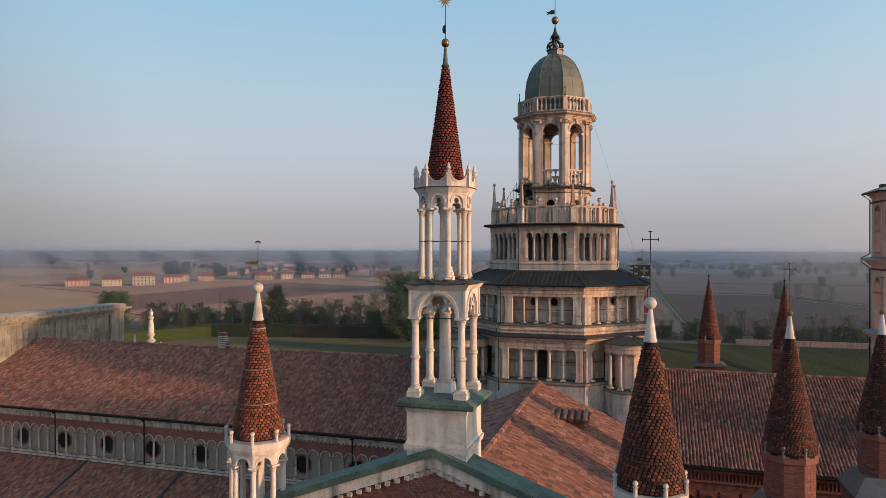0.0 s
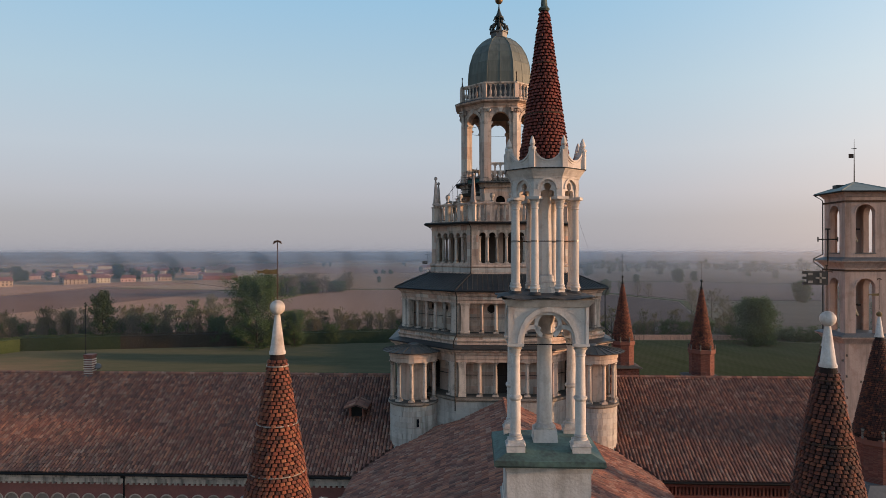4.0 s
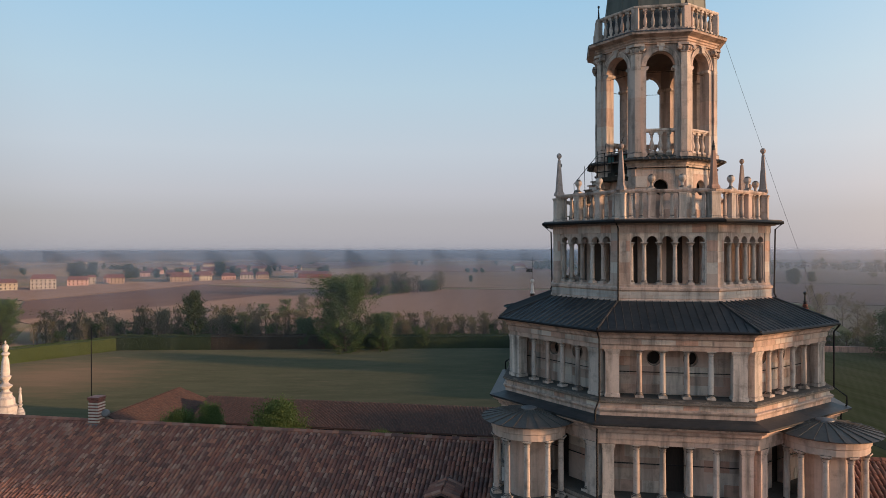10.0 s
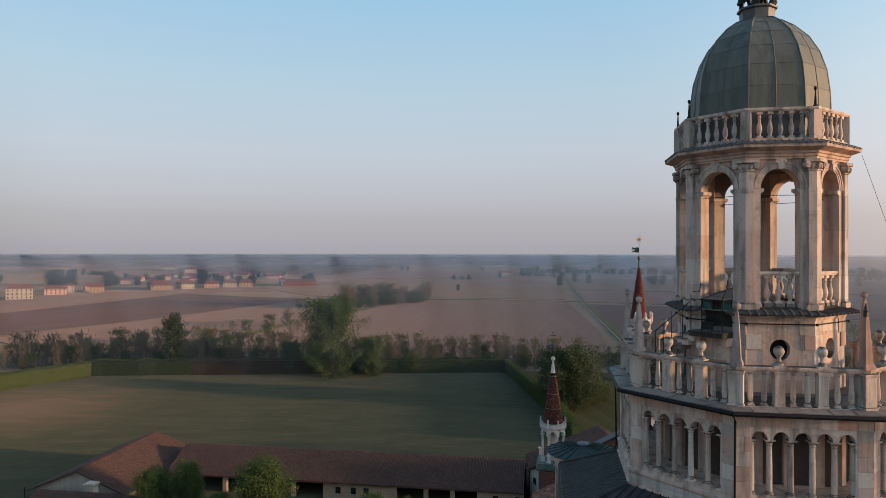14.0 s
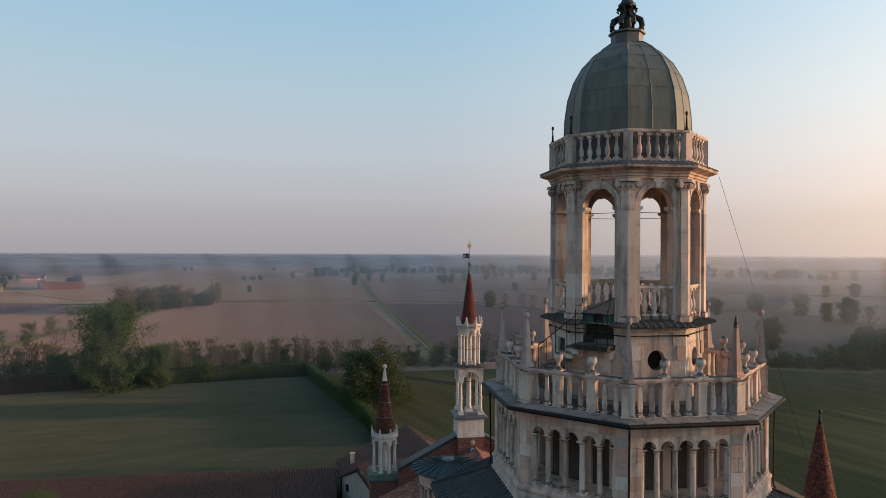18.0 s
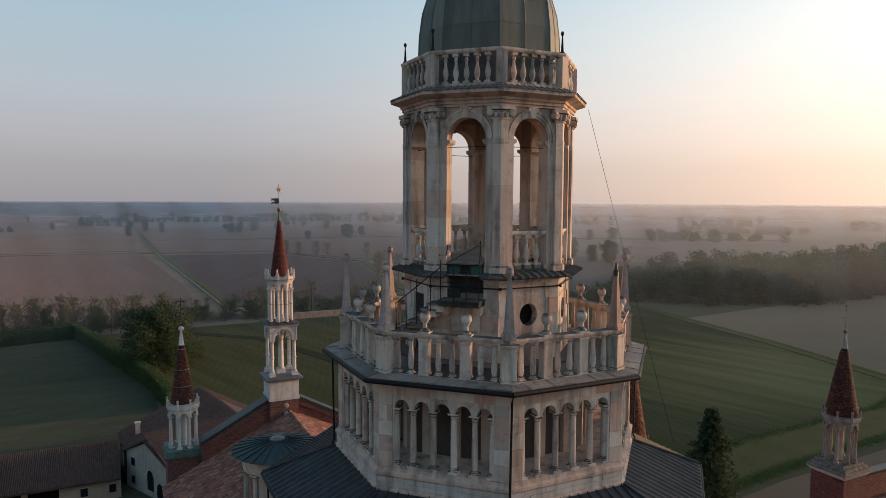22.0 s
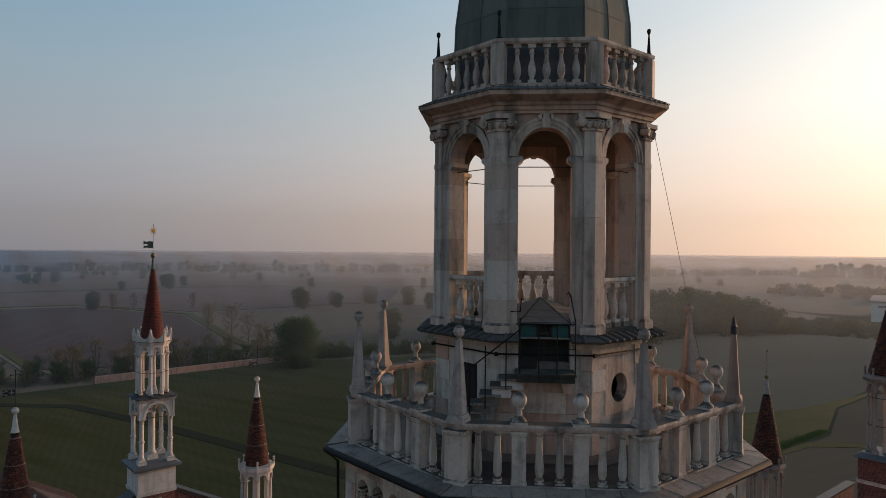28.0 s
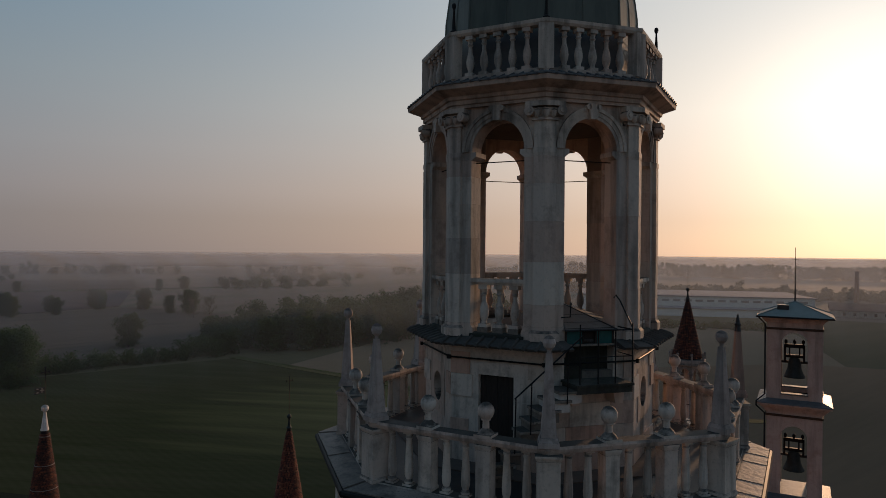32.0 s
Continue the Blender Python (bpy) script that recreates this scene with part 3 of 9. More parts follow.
# ---- mesh building ----
class M:
    """Collects vertices and faces of one part."""

    def __init__(self):
        self.v, self.f = [], []

    def add(self, vs, fs):
        o = len(self.v)
        self.v += [tuple(p) for p in vs]
        self.f += [tuple(i + o for i in q) for q in fs]
        return self

    def box(self, x0, x1, y0, y1, z0, z1):
        return self.add([(x, y, z) for z in (z0, z1) for y in (y0, y1) for x in (x0, x1)],
                        [(0, 2, 3, 1), (4, 5, 7, 6), (0, 1, 5, 4), (1, 3, 7, 5), (3, 2, 6, 7), (2, 0, 4, 6)])

    def taper(self, cx, cy, z0, z1, s0, s1, rot=0.0):
        """A square block of half-widths s0 below and s1 above (single numbers or x, y pairs)."""
        s0 = s0 if isinstance(s0, tuple) else (s0, s0)
        s1 = s1 if isinstance(s1, tuple) else (s1, s1)
        c, s = math.cos(rot), math.sin(rot)
        vs = []
        for z, (a, b) in ((z0, s0), (z1, s1)):
            for i, j in ((-1, -1), (1, -1), (1, 1), (-1, 1)):
                vs.append((cx + c * a * i - s * b * j, cy + s * a * i + c * b * j, z))
        return self.add(vs, [(3, 2, 1, 0), (4, 5, 6, 7), (0, 1, 5, 4), (1, 2, 6, 5), (2, 3, 7, 6), (3, 0, 4, 7)])

    def lathe(self, prof, c=(0, 0), n=12, ap=False, closed=False, phase=None):
        """Turns a profile of (radius, z); ap: the radii are to the flats of an n-gon with a flat to the south."""
        k = 1 / math.cos(math.pi / n) if ap else 1.0
        ph = -math.pi / 2 + math.pi / n if phase is None else phase
        vs, m = [], len(prof)
        for r, z in prof:
            for i in range(n):
                a = ph + 2 * math.pi * i / n
                vs.append((c[0] + r * k * math.cos(a), c[1] + r * k * math.sin(a), z))
        fs = []
        for j in range(m if closed else m - 1):
            j2 = (j + 1) % m
            for i in range(n):
                fs.append((j * n + i, j * n + (i + 1) % n, j2 * n + (i + 1) % n, j2 * n + i))
        if not closed:
            fs.append(tuple(range(n - 1, -1, -1)))
            fs.append(tuple((m - 1) * n + i for i in range(n)))
        return self.add(vs, fs)

    def tube(self, pts, r, n=6):
        pts = [Vector(p) for p in pts]
        vs = []
        for i, p in enumerate(pts):
            d = (pts[min(i + 1, len(pts) - 1)] - pts[max(i - 1, 0)]).normalized()
            u = d.orthogonal().normalized()
            w = d.cross(u)
            rr = r[i] if isinstance(r, (list, tuple)) else r
            vs += [p + rr * (math.cos(2 * math.pi * k / n) * u + math.sin(2 * math.pi * k / n) * w) for k in range(n)]
        fs = []
        for i in range(len(pts) - 1):
            for k in range(n):
                fs.append((i * n + k, i * n + (k + 1) % n, (i + 1) * n + (k + 1) % n, (i + 1) * n + k))
        fs += [tuple(range(n - 1, -1, -1)), tuple((len(pts) - 1) * n + k for k in range(n))]
        return self.add(vs, fs)

    def prism(self, poly, y0, y1):
        """An x-z outline pushed from y0 to y1."""
        n = len(poly)
        vs = [(x, y0, z) for x, z in poly] + [(x, y1, z) for x, z in poly]
        fs = [tuple(range(n)), tuple(range(2 * n - 1, n - 1, -1))]
        fs += [(i, i + n, (i + 1) % n + n, (i + 1) % n) for i in range(n)]
        return self.add(vs, fs)

    def over_arch(self, c, h, zs, z1, y0, y1, n=12, rise=1.0):
        """The masonry over one round arch, up to z1."""
        pts = []
        for i in range(n + 1):
            a = math.pi - math.pi * i / n
            u, w = math.cos(a), rise * math.sin(a)
            pts.append((c + h * u, zs + h * w))
        vs, fs = [], []
        for x, z in pts:
            vs += [(x, y0, z), (x, y0, z1), (x, y1, z), (x, y1, z1)]
        for i in range(n):
            a, b = 4 * i, 4 * i + 4
            fs += [(a, b, b + 1, a + 1), (a + 2, a + 3, b + 3, b + 2), (a, a + 2, b + 2, b), (a + 1, b + 1, b + 3, a + 3)]
        return self.add(vs, fs)

    def stretched(self, z, f):
        """Heights above z made f times as great."""
        self.v = [(a, b, z + (c - z) * f) for a, b, c in self.v]
        return self

    def arch_band(self, c, r0, r1, zs, y0, y1, n=14, a0=0.0, a1=math.pi):
        """A raised moulding round an arch."""
        vs, fs = [], []
        for i in range(n + 1):
            a = a1 + (a0 - a1) * i / n
            for r in (r0, r1):
                for y in (y0, y1):
                    vs.append((c + r * math.cos(a), y, zs + r * math.sin(a)))
        for i in range(n):
            a, b = 4 * i, 4 * i + 4
            fs += [(a, b, b + 2, a + 2), (a + 1, a + 3, b + 3, b + 1), (a, a + 1, b + 1, b), (a + 2, b + 2, b + 3, a + 3)]
        fs += [(0, 2, 3, 1), (4 * n, 4 * n + 1, 4 * n + 3, 4 * n + 2)]
        return self.add(vs, fs)

    def mesh(self, name, smooth=False):
        me = bpy.data.meshes.new(name)
        me.from_pydata(self.v, [], self.f)
        bm = bmesh.new()
        bm.from_mesh(me)
        bmesh.ops.recalc_face_normals(bm, faces=bm.faces)
        bm.to_mesh(me)
        bm.free()
        if smooth:
            me.polygons.foreach_set("use_smooth", [True] * len(me.polygons))
            me.set_sharp_from_angle(angle=radians(35))
        return me


def part(name, geometry, material, parent=None, label="", m=None, smooth=False):
    """Links one mesh object under a thing or a part."""
    me = geometry.mesh(name, smooth) if isinstance(geometry, M) else geometry
    if material and not me.materials:
        me.materials.append(material)
    ob = new(name, me)
    if parent is not None:
        ob.parent = parent
    if m is not None:
        ob.matrix_basis = m
    if label:
        tagged(ob, label)
    return ob


def thing(name, at, label, category, group="", kind="", rz=0.0):
    ob = new(name)
    ob.empty_display_size = 0.3
    ob.matrix_basis = pose(*at, 0, 0, rz)
    return tagged(ob, label, category, group, kind)


def turned(k, n=8):
    return Matrix.Rotation(2 * math.pi * k / n, 4, "Z")


def ring(name, geometry, material, parent, n=8, which=None, label="", smooth=False):
    """The same piece on each side of a polygon, modelled on its south side."""
    me = geometry.mesh(name, smooth)
    return [part(name, me, material, parent, label, turned(k, n)) for k in (which if which is not None else range(n))]


def bulk(name, verts, faces, material, parent=None, label="", kind="stuff"):
    me = bpy.data.meshes.new(name)
    me.from_pydata(verts, [], faces)
    me.materials.append(material)
    ob = new(name, me)
    if parent is not None:
        ob.parent = parent
    return tagged(ob, label, kind=kind)


def ashlar(x0, x1, z0, z1, y, depth, course, length, seed, skip=None, joint=0.012):
    """Coursed blocks on a south face, each its own island, standing a little uneven."""
    rg = random.Random(seed)
    g = M()
    n = max(1, round((z1 - z0) / course))
    h = (z1 - z0) / n
    for j in range(n):
        x = x0
        while x < x1 - 0.02:
            w = min(x1 - x, length * rg.uniform(0.55, 1.35))
            if x1 - x - w < 0.25 * length:
                w = x1 - x
            za, zb = z0 + j * h, z0 + (j + 1) * h
            if not (skip and skip(x + w / 2, (za + zb) / 2, w / 2, h / 2)):
                e = rg.uniform(0, 0.012)
                g.box(x + joint / 2, x + w - joint / 2, y - depth - e, y, za + joint / 2, zb - joint / 2)
            x += w
    return g


def column(h, r, sq=None, ring_at=None, n=12, foot=None):
    """A round column with base, swelling shaft and leafy capital, standing on z = 0."""
    sq = sq or r * 1.55
    g = M()
    g.taper(0, 0, 0, 0.05 * h, foot or sq, foot or sq)
    bh, ch = 0.05 * h, 0.11 * h
    p = [(r * 1.42, bh), (r * 1.45, bh + 0.012 * h), (r * 1.15, bh + 0.028 * h), (r * 1.28, bh + 0.04 * h), (r * 1.02, bh + 0.055 * h), (r * 1.03, h * 0.4)]
    if ring_at:
        z = ring_at * h
        p += [(r * 1.0, z - 0.03 * h), (r * 1.32, z - 0.008 * h), (r * 1.32, z + 0.008 * h), (r * 0.98, z + 0.03 * h)]
    p += [(r * 0.88, h - ch - 0.02 * h), (r * 1.02, h - ch - 0.012 * h), (r * 1.02, h - ch), (r * 0.9, h - ch + 0.004 * h), (r * 1.12, h - ch * 0.62), (r * 1.42, h - ch * 0.48), (r * 1.12, h - ch * 0.45), (r * 1.3, h - ch * 0.36), (r * 1.62, h - 0.032 * h), (r * 1.4, h - 0.028 * h)]
    g.lathe(p, n=n)
    g.taper(0, 0, h - 0.028 * h, h, sq * 1.02, sq * 1.05)
    return g


def pier(h, wx, wy):
    """A square pier with base and moulded cap."""
    g = M()
    g.taper(0, 0, 0, 0.06 * h, (wx * 1.12, wy * 1.12), (wx * 1.12, wy * 1.12))
    g.taper(0, 0, 0.06 * h, 0.09 * h, (wx * 1.1, wy * 1.1), (wx, wy))
    g.taper(0, 0, 0.09 * h, 0.88 * h, (wx, wy), (wx, wy))
    g.taper(0, 0, 0.88 * h, 0.9 * h, (wx * 1.06, wy * 1.06), (wx * 1.06, wy * 1.06))
    g.taper(0, 0, 0.9 * h, 0.96 * h, (wx, wy), (wx * 1.14, wy * 1.14))
    g.taper(0, 0, 0.96 * h, h, (wx * 1.18, wy * 1.18), (wx * 1.2, wy * 1.2))
    return g


def baluster(h, r):
    """A vase baluster."""
    g = M()
    g.taper(0, 0, 0, 0.1 * h, r * 1.1, r * 1.1)
    g.lathe([(r * 0.75, 0.1 * h), (r * 0.6, 0.16 * h), (r * 1.0, 0.26 * h), (r * 1.12, 0.36 * h), (r * 0.95, 0.48 * h), (r * 0.55, 0.62 * h), (r * 0.5, 0.74 * h), (r * 0.8, 0.78 * h), (r * 0.6, 0.82 * h), (r * 0.75, 0.9 * h)], n=10)
    g.taper(0, 0, 0.9 * h, h, r * 1.05, r * 1.05)
    return g


def spindle(h, r):
    """A slim tapering baluster."""
    g = M()
    g.taper(0, 0, 0, 0.05 * h, r * 1.25, r * 1.25)
    g.lathe([(r * 1.15, 0.05 * h), (r * 1.2, 0.09 * h), (r * 0.8, 0.13 * h), (r * 1.1, 0.2 * h), (r * 1.15, 0.3 * h), (r * 0.75, 0.85 * h), (r * 0.95, 0.89 * h), (r * 0.75, 0.92 * h), (r * 1.05, 0.96 * h)], n=10)
    g.taper(0, 0, 0.96 * h, h, r * 1.15, r * 1.15)
    return g


def obelisk(h, s, ball=True):
    g = M()
    g.taper(0, 0, 0, 0.05 * h, s * 1.25, s * 1.25)
    g.taper(0, 0, 0.05 * h, 0.09 * h, s * 1.2, s * 1.02)
    g.taper(0, 0, 0.09 * h, 0.86 * h, s * 0.92, s * 0.34)
    if ball:
        g.lathe([(s * 0.25, 0.86 * h), (s * 0.28, 0.89 * h)] + [(max(0.02, s * 0.8 * math.cos(a)), 0.955 * h + s * 0.8 * math.sin(a)) for a in (-1.1, -0.6, 0, 0.6, 1.1, 1.5)], n=10)
    else:
        g.taper(0, 0, 0.86 * h, 0.95 * h, s * 0.34, 0.01)
    return g


def ball_finial(h, r):
    g = M()
    g.taper(0, 0, 0, 0.1 * h, r * 1.1, r * 1.1)
    zc = h - r
    g.lathe([(r * 1.0, 0.1 * h), (r * 0.85, 0.16 * h), (r * 0.42, 0.26 * h), (r * 0.38, zc - r * 1.02), (r * 0.6, zc - r * 0.95)] + [(max(0.015, r * math.cos(a)), zc + r * math.sin(a)) for a in (-0.95, -0.6, -0.25, 0.1, 0.45, 0.8, 1.15, 1.5)], n=14)
    return g


def zprism(g, poly, z0, z1, poly2=None):
    n = len(poly)
    vs = [(x, y, z0) for x, y in poly] + [(x, y, z1) for x, y in (poly2 or poly)]
    return g.add(vs, [tuple(range(n - 1, -1, -1)), tuple(range(n, 2 * n))] + [(i, (i + 1) % n, (i + 1) % n + n, i + n) for i in range(n)])


def hole_wall(g, x0, x1, z0, z1, cx, cz, r, y0, y1, n=24):
    """A slab from y0 (front) to y1 with one round hole."""
    vs, fs = [], []
    turns = [2 * math.pi * (i + 0.37) / n for i in range(n)] + [math.atan2(z - cz, x - cx) % (2 * math.pi) for x in (x0, x1) for z in (z0, z1)]
    n += 4
    for a in sorted(turns):
        c, s = math.cos(a), math.sin(a)
        k = min((x1 - cx if c > 0 else cx - x0) / max(abs(c), 1e-6), (z1 - cz if s > 0 else cz - z0) / max(abs(s), 1e-6))
        for y in (y0, y1):
            vs += [(cx + r * c, y, cz + r * s), (cx + k * c, y, cz + k * s)]
    for i in range(n):
        a, b = 4 * i, 4 * ((i + 1) % n)
        fs += [(a, a + 1, b + 1, b), (a + 2, b + 2, b + 3, a + 3), (a, b, b + 2, a + 2)]
    g.add(vs, fs)
    return g


# ---- the crossing tower ----
CX, CY = -8.1, 63.4
TAN = math.tan(math.pi / 8)
tower = thing("crossing_tower", (CX, CY, 0), "tall stepped octagonal marble crossing tower with columned galleries", "tower", kind="structure")
SX, SZ, DZ = 0.94, 1.022, -0.92
tower.matrix_basis = pose(CX, CY, DZ) @ Matrix.Diagonal((SX, SX, SZ, 1))

drum = part("drum", M().lathe([(8.85, 20), (8.85, 30.3)], n=8, ap=True), mortar, tower, "plain pale ashlar drum")
ring("ashlar_facing", ashlar(-3.68, 3.68, 26.2, 30.25, -8.85, 0.05, 0.46, 1.0, 3), pale_block, drum)
part("ledge", M().lathe([(7.0, 30.25), (9.0, 30.25), (9.08, 30.35), (9.08, 30.5), (8.9, 30.58), (7.0, 30.58)], n=8, ap=True, closed=True), lichen_stone, drum, "dark lichened stone ledge")

# lower gallery
g = M()
g.box(-3.3, -0.55, -7.75, -7.35, 30.55, 34.2).box(0.55, 3.3, -7.75, -7.35, 30.55, 34.2)
g.over_arch(0, 0.55, 32.45, 34.2, -7.75, -7.35)
lower = part("lower_gallery", M().lathe([(6.9, 30.5), (6.9, 34.2)], n=8, ap=True), plaster_pink, tower, "pink-plastered gallery core behind columns")
ring("gallery_wall", g, plaster_pink, lower)
ring("wall_block", ashlar(-3.2, 3.2, 30.6, 33.27, -7.75, 0.03, 0.55, 1.2, 31, lambda x, z, w, h: abs(x) - w < 0.6 and z - h < 33.1), ashlar_mat, lower)
ring("doorway", M().box(-0.56, 0.56, -7.42, -7.38, 30.6, 33.0), wood_and_shade, lower, label="dark arched doorway")
g = M().box(-3.1, 3.1, -7.79, -7.74, 31.86, 31.9)
ring("string_course", M().box(-3.2, -0.6, -7.79, -7.74, 31.86, 31.9).box(0.6, 3.2, -7.79, -7.74, 31.86, 31.9), lichen_stone, lower)
ring("tie_bar", M().tube([(-3.1, -8.1, 32.0), (3.1, -8.1, 32.0)], 0.022, 5), iron, lower, label="black iron tie bar")
col_a = column(2.47, 0.155).mesh("column", True)
pier_a = pier(2.47, 0.27, 0.27).mesh("pier")
for k in range(8):
    us = (-1.85, -0.62, 0.62, 1.85) if k % 2 == 0 else (-2.75, 2.75)
    for u in us:
        part("column", col_a, marble, lower, "", turned(k) @ Matrix.Translation((u, -8.62, 30.57)))
    for u in (-3.2, 3.2):
        part("pier", pier_a, marble, lower, "", turned(k) @ Matrix.Translation((u, -8.6, 30.57)))
part("entablature", M().lathe([(7.2, 33.03), (8.86, 33.03), (8.86, 33.25), (8.92, 33.27), (8.92, 33.53), (9.05, 33.6), (9.1, 33.73), (9.38, 33.87), (9.42, 33.99), (7.2, 34.01)], n=8, ap=True, closed=True), ashlar_mat, lower, "pinkish marble entablature")
part("skirt_roof", M().lathe([(7.6, 34.05), (9.5, 33.97), (9.56, 34.02), (9.56, 34.08), (8.98, 34.18), (8.7, 34.26), (7.6, 34.28)], n=8, ap=True, closed=True), lead, lower, "dark lead skirt roof")
part("ledge_moulding", M().lathe([(7.6, 34.25), (8.68, 34.25), (8.68, 34.42), (8.74, 34.46), (8.8, 34.54), (8.8, 34.6), (7.6, 34.61)], n=8, ap=True, closed=True), ashlar_mat, lower, "pale moulded stone ledge")

# upper gallery
upper = part("upper_gallery", M().lathe([(6.6, 34.5), (6.6, 38.1)], n=8, ap=True), plaster_pink, tower, "pink-plastered gallery core behind columns")
part("plinth", M().lathe([(6.5, 34.82), (8.7, 34.82), (8.78, 34.86), (8.82, 34.95), (8.74, 35.03), (6.5, 35.06)], n=8, ap=True, closed=True), lichen_stone, upper, "lichened plinth with moss on its ledge")
g = M()
part("plinth_wall", M().lathe([(6.5, 34.4), (8.6, 34.4), (8.6, 34.83), (6.5, 34.83)], n=8, ap=True, closed=True), ashlar_mat, upper, "pale marble band")
ring("plinth_block", ashlar(-8.6 * TAN, 8.6 * TAN, 34.56, 34.82, -8.6, 0.02, 0.26, 0.9, 38), ashlar_mat, upper)
hole_wall(g, -1.55, 0.0, 35.03, 38.1, -0.88, 36.72, 0.32, -7.42, -7.05)
hole_wall(g, 0.0, 1.55, 35.03, 38.1, 0.88, 36.72, 0.32, -7.42, -7.05)
g.box(-3.2, -1.5, -7.42, -7.05, 35.03, 38.1).box(1.5, 3.2, -7.42, -7.05, 35.03, 38.1)
ring("gallery_wall", g, plaster_pink, upper)
ring("wall_block", ashlar(-3.05, 3.05, 35.08, 37.2, -7.42, 0.025, 0.46, 1.1, 33, lambda x, z, w, h: abs(abs(x) - 0.88) - w < 0.3 and abs(z - 36.72) - h < 0.3), ashlar_mat, upper)
ring("oculus", M().arch_band(-0.88, 0.32, 0.36, 36.72, -7.45, -7.4, 24, 0, 2 * math.pi).arch_band(0.88, 0.32, 0.36, 36.72, -7.45, -7.4, 24, 0, 2 * math.pi), lichen_stone, upper, label="round dark oculus rims")
ring("tie_bar", M().tube([(-3.0, -7.62, 36.1), (3.0, -7.62, 36.1)], 0.022, 5), iron, upper, label="black iron tie bar")
# dark box behind the round holes paints the shade inside
ring("oculus_dark", M().box(-1.3, 1.3, -7.0, -6.9, 36.3, 37.2), wood_and_shade, upper)
col_b = column(2.18, 0.13).mesh("column", True)
pier_b = pier(2.18, 0.33, 0.3).mesh("pier")
for k in range(8):
    for u in (-1.68, -0.56, 0.56, 1.68):
        part("column", col_b, marble, upper, "", turned(k) @ Matrix.Translation((u, -8.22, 35.05)))
    for u in (-2.98, 2.98):
        part("pier", pier_b, marble, upper, "", turned(k) @ Matrix.Translation((u, -8.16, 35.05)))
part("entablature", M().lathe([(7.0, 37.21), (8.45, 37.21), (8.45, 37.42), (8.5, 37.44), (8.5, 37.7), (8.62, 37.76), (8.66, 37.88), (8.86, 38.0), (8.88, 38.06), (7.0, 38.1)], n=8, ap=True, closed=True), ashlar_mat, upper, "pinkish marble entablature")
ring("frieze_block", ashlar(-8.5 * TAN, 8.5 * TAN, 37.46, 37.69, -8.5, 0.02, 0.23, 0.9, 35), ashlar_mat, upper)
roof_b = part("lead_roof", M().lathe([(6.0, 38.1), (8.98, 38.06), (9.02, 38.16), (6.1, 39.25), (6.0, 39.25)], n=8, ap=True, closed=True), lead, tower, "dark standing-seam metal roof")
g = M()
for i in range(-9, 10):
    x = i * 0.4
    if abs(x) < 9.0 * TAN:
        a0, a1 = 9.0, max(6.1, abs(x) / TAN)
        g.add([(x - 0.02, -a0, 38.18), (x + 0.02, -a0, 38.18), (x + 0.02, -a1, 39.27 - (a1 - 6.1) * 0.373), (x - 0.02, -a1, 39.27 - (a1 - 6.1) * 0.373),
               (x, -a0, 38.23), (x, -a1, 39.32 - (a1 - 6.1) * 0.373)], [(0, 4, 5, 3), (1, 2, 5, 4), (0, 1, 4), (3, 5, 2)])
ring("standing_seam", g, lead, roof_b)
g = M()
g.tube([(-9.02 * TAN, -9.02, 38.2), (-6.1 * TAN, -6.1, 39.28)], 0.05, 6)
ring("hip_roll", g, lead, roof_b)
g = M()
g.tube([(-9.05 * TAN, -9.05, 38.1), (9.05 * TAN, -9.05, 38.1)], 0.06, 6)
ring("gutter", g, iron, roof_b)
ring("downpipe", M().tube([(-9.0 * TAN, -9.05, 38.05), (-8.75 * TAN, -8.8, 37.7), (-8.75 * TAN, -8.8, 35.0), (-9.3 * TAN, -9.35, 34.6), (-9.3 * TAN, -9.35, 34.2), (-9.05 * TAN, -9.1, 33.7), (-9.05 * TAN, -9.1, 29.6)], 0.045, 6), iron, tower, which=(0, 2, 4, 6), label="black iron downpipe")

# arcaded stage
# the core's dark colour carries the shade behind the columns
stage = part("arcaded_stage", M().lathe([(4.1, 39.0), (4.1, 43.3)], n=8, ap=True), inner_shade, tower, "brown inner wall of the arcaded stage with shade painted in")
part("plinth", M().lathe([(4.2, 39.15), (6.12, 39.15), (6.12, 39.3), (6.02, 39.36), (6.02, 39.72), (6.1, 39.78), (6.1, 39.88), (5.98, 39.94), (5.98, 40.04), (4.2, 40.04)], n=8, ap=True, closed=True), ashlar_mat, stage, "banded marble plinth")
g = M()
for i in range(5):
    g.over_arch((i - 2) * 0.78, 0.29, 42.1, 42.75, -5.92, -5.5, 10)
for i in range(4):
    g.box((i - 1.5) * 0.78 - 0.1, (i - 1.5) * 0.78 + 0.1, -5.92, -5.5, 42.1, 42.75)
g.box(-2.45, -1.85, -5.92, -5.5, 40.04, 42.75).box(1.85, 2.45, -5.92, -5.5, 40.04, 42.75)
ring("arcade", g, marble, stage)
ring("corner_facing", M().add(ashlar(-2.47, -1.92, 40.06, 42.7, -5.92, 0.03, 0.52, 0.6, 5).v, ashlar(-2.47, -1.92, 40.06, 42.7, -5.92, 0.03, 0.52, 0.6, 5).f).add(ashlar(1.92, 2.47, 40.06, 42.7, -5.92, 0.03, 0.52, 0.6, 6).v, ashlar(1.92, 2.47, 40.06, 42.7, -5.92, 0.03, 0.52, 0.6, 6).f), ashlar_mat, stage)
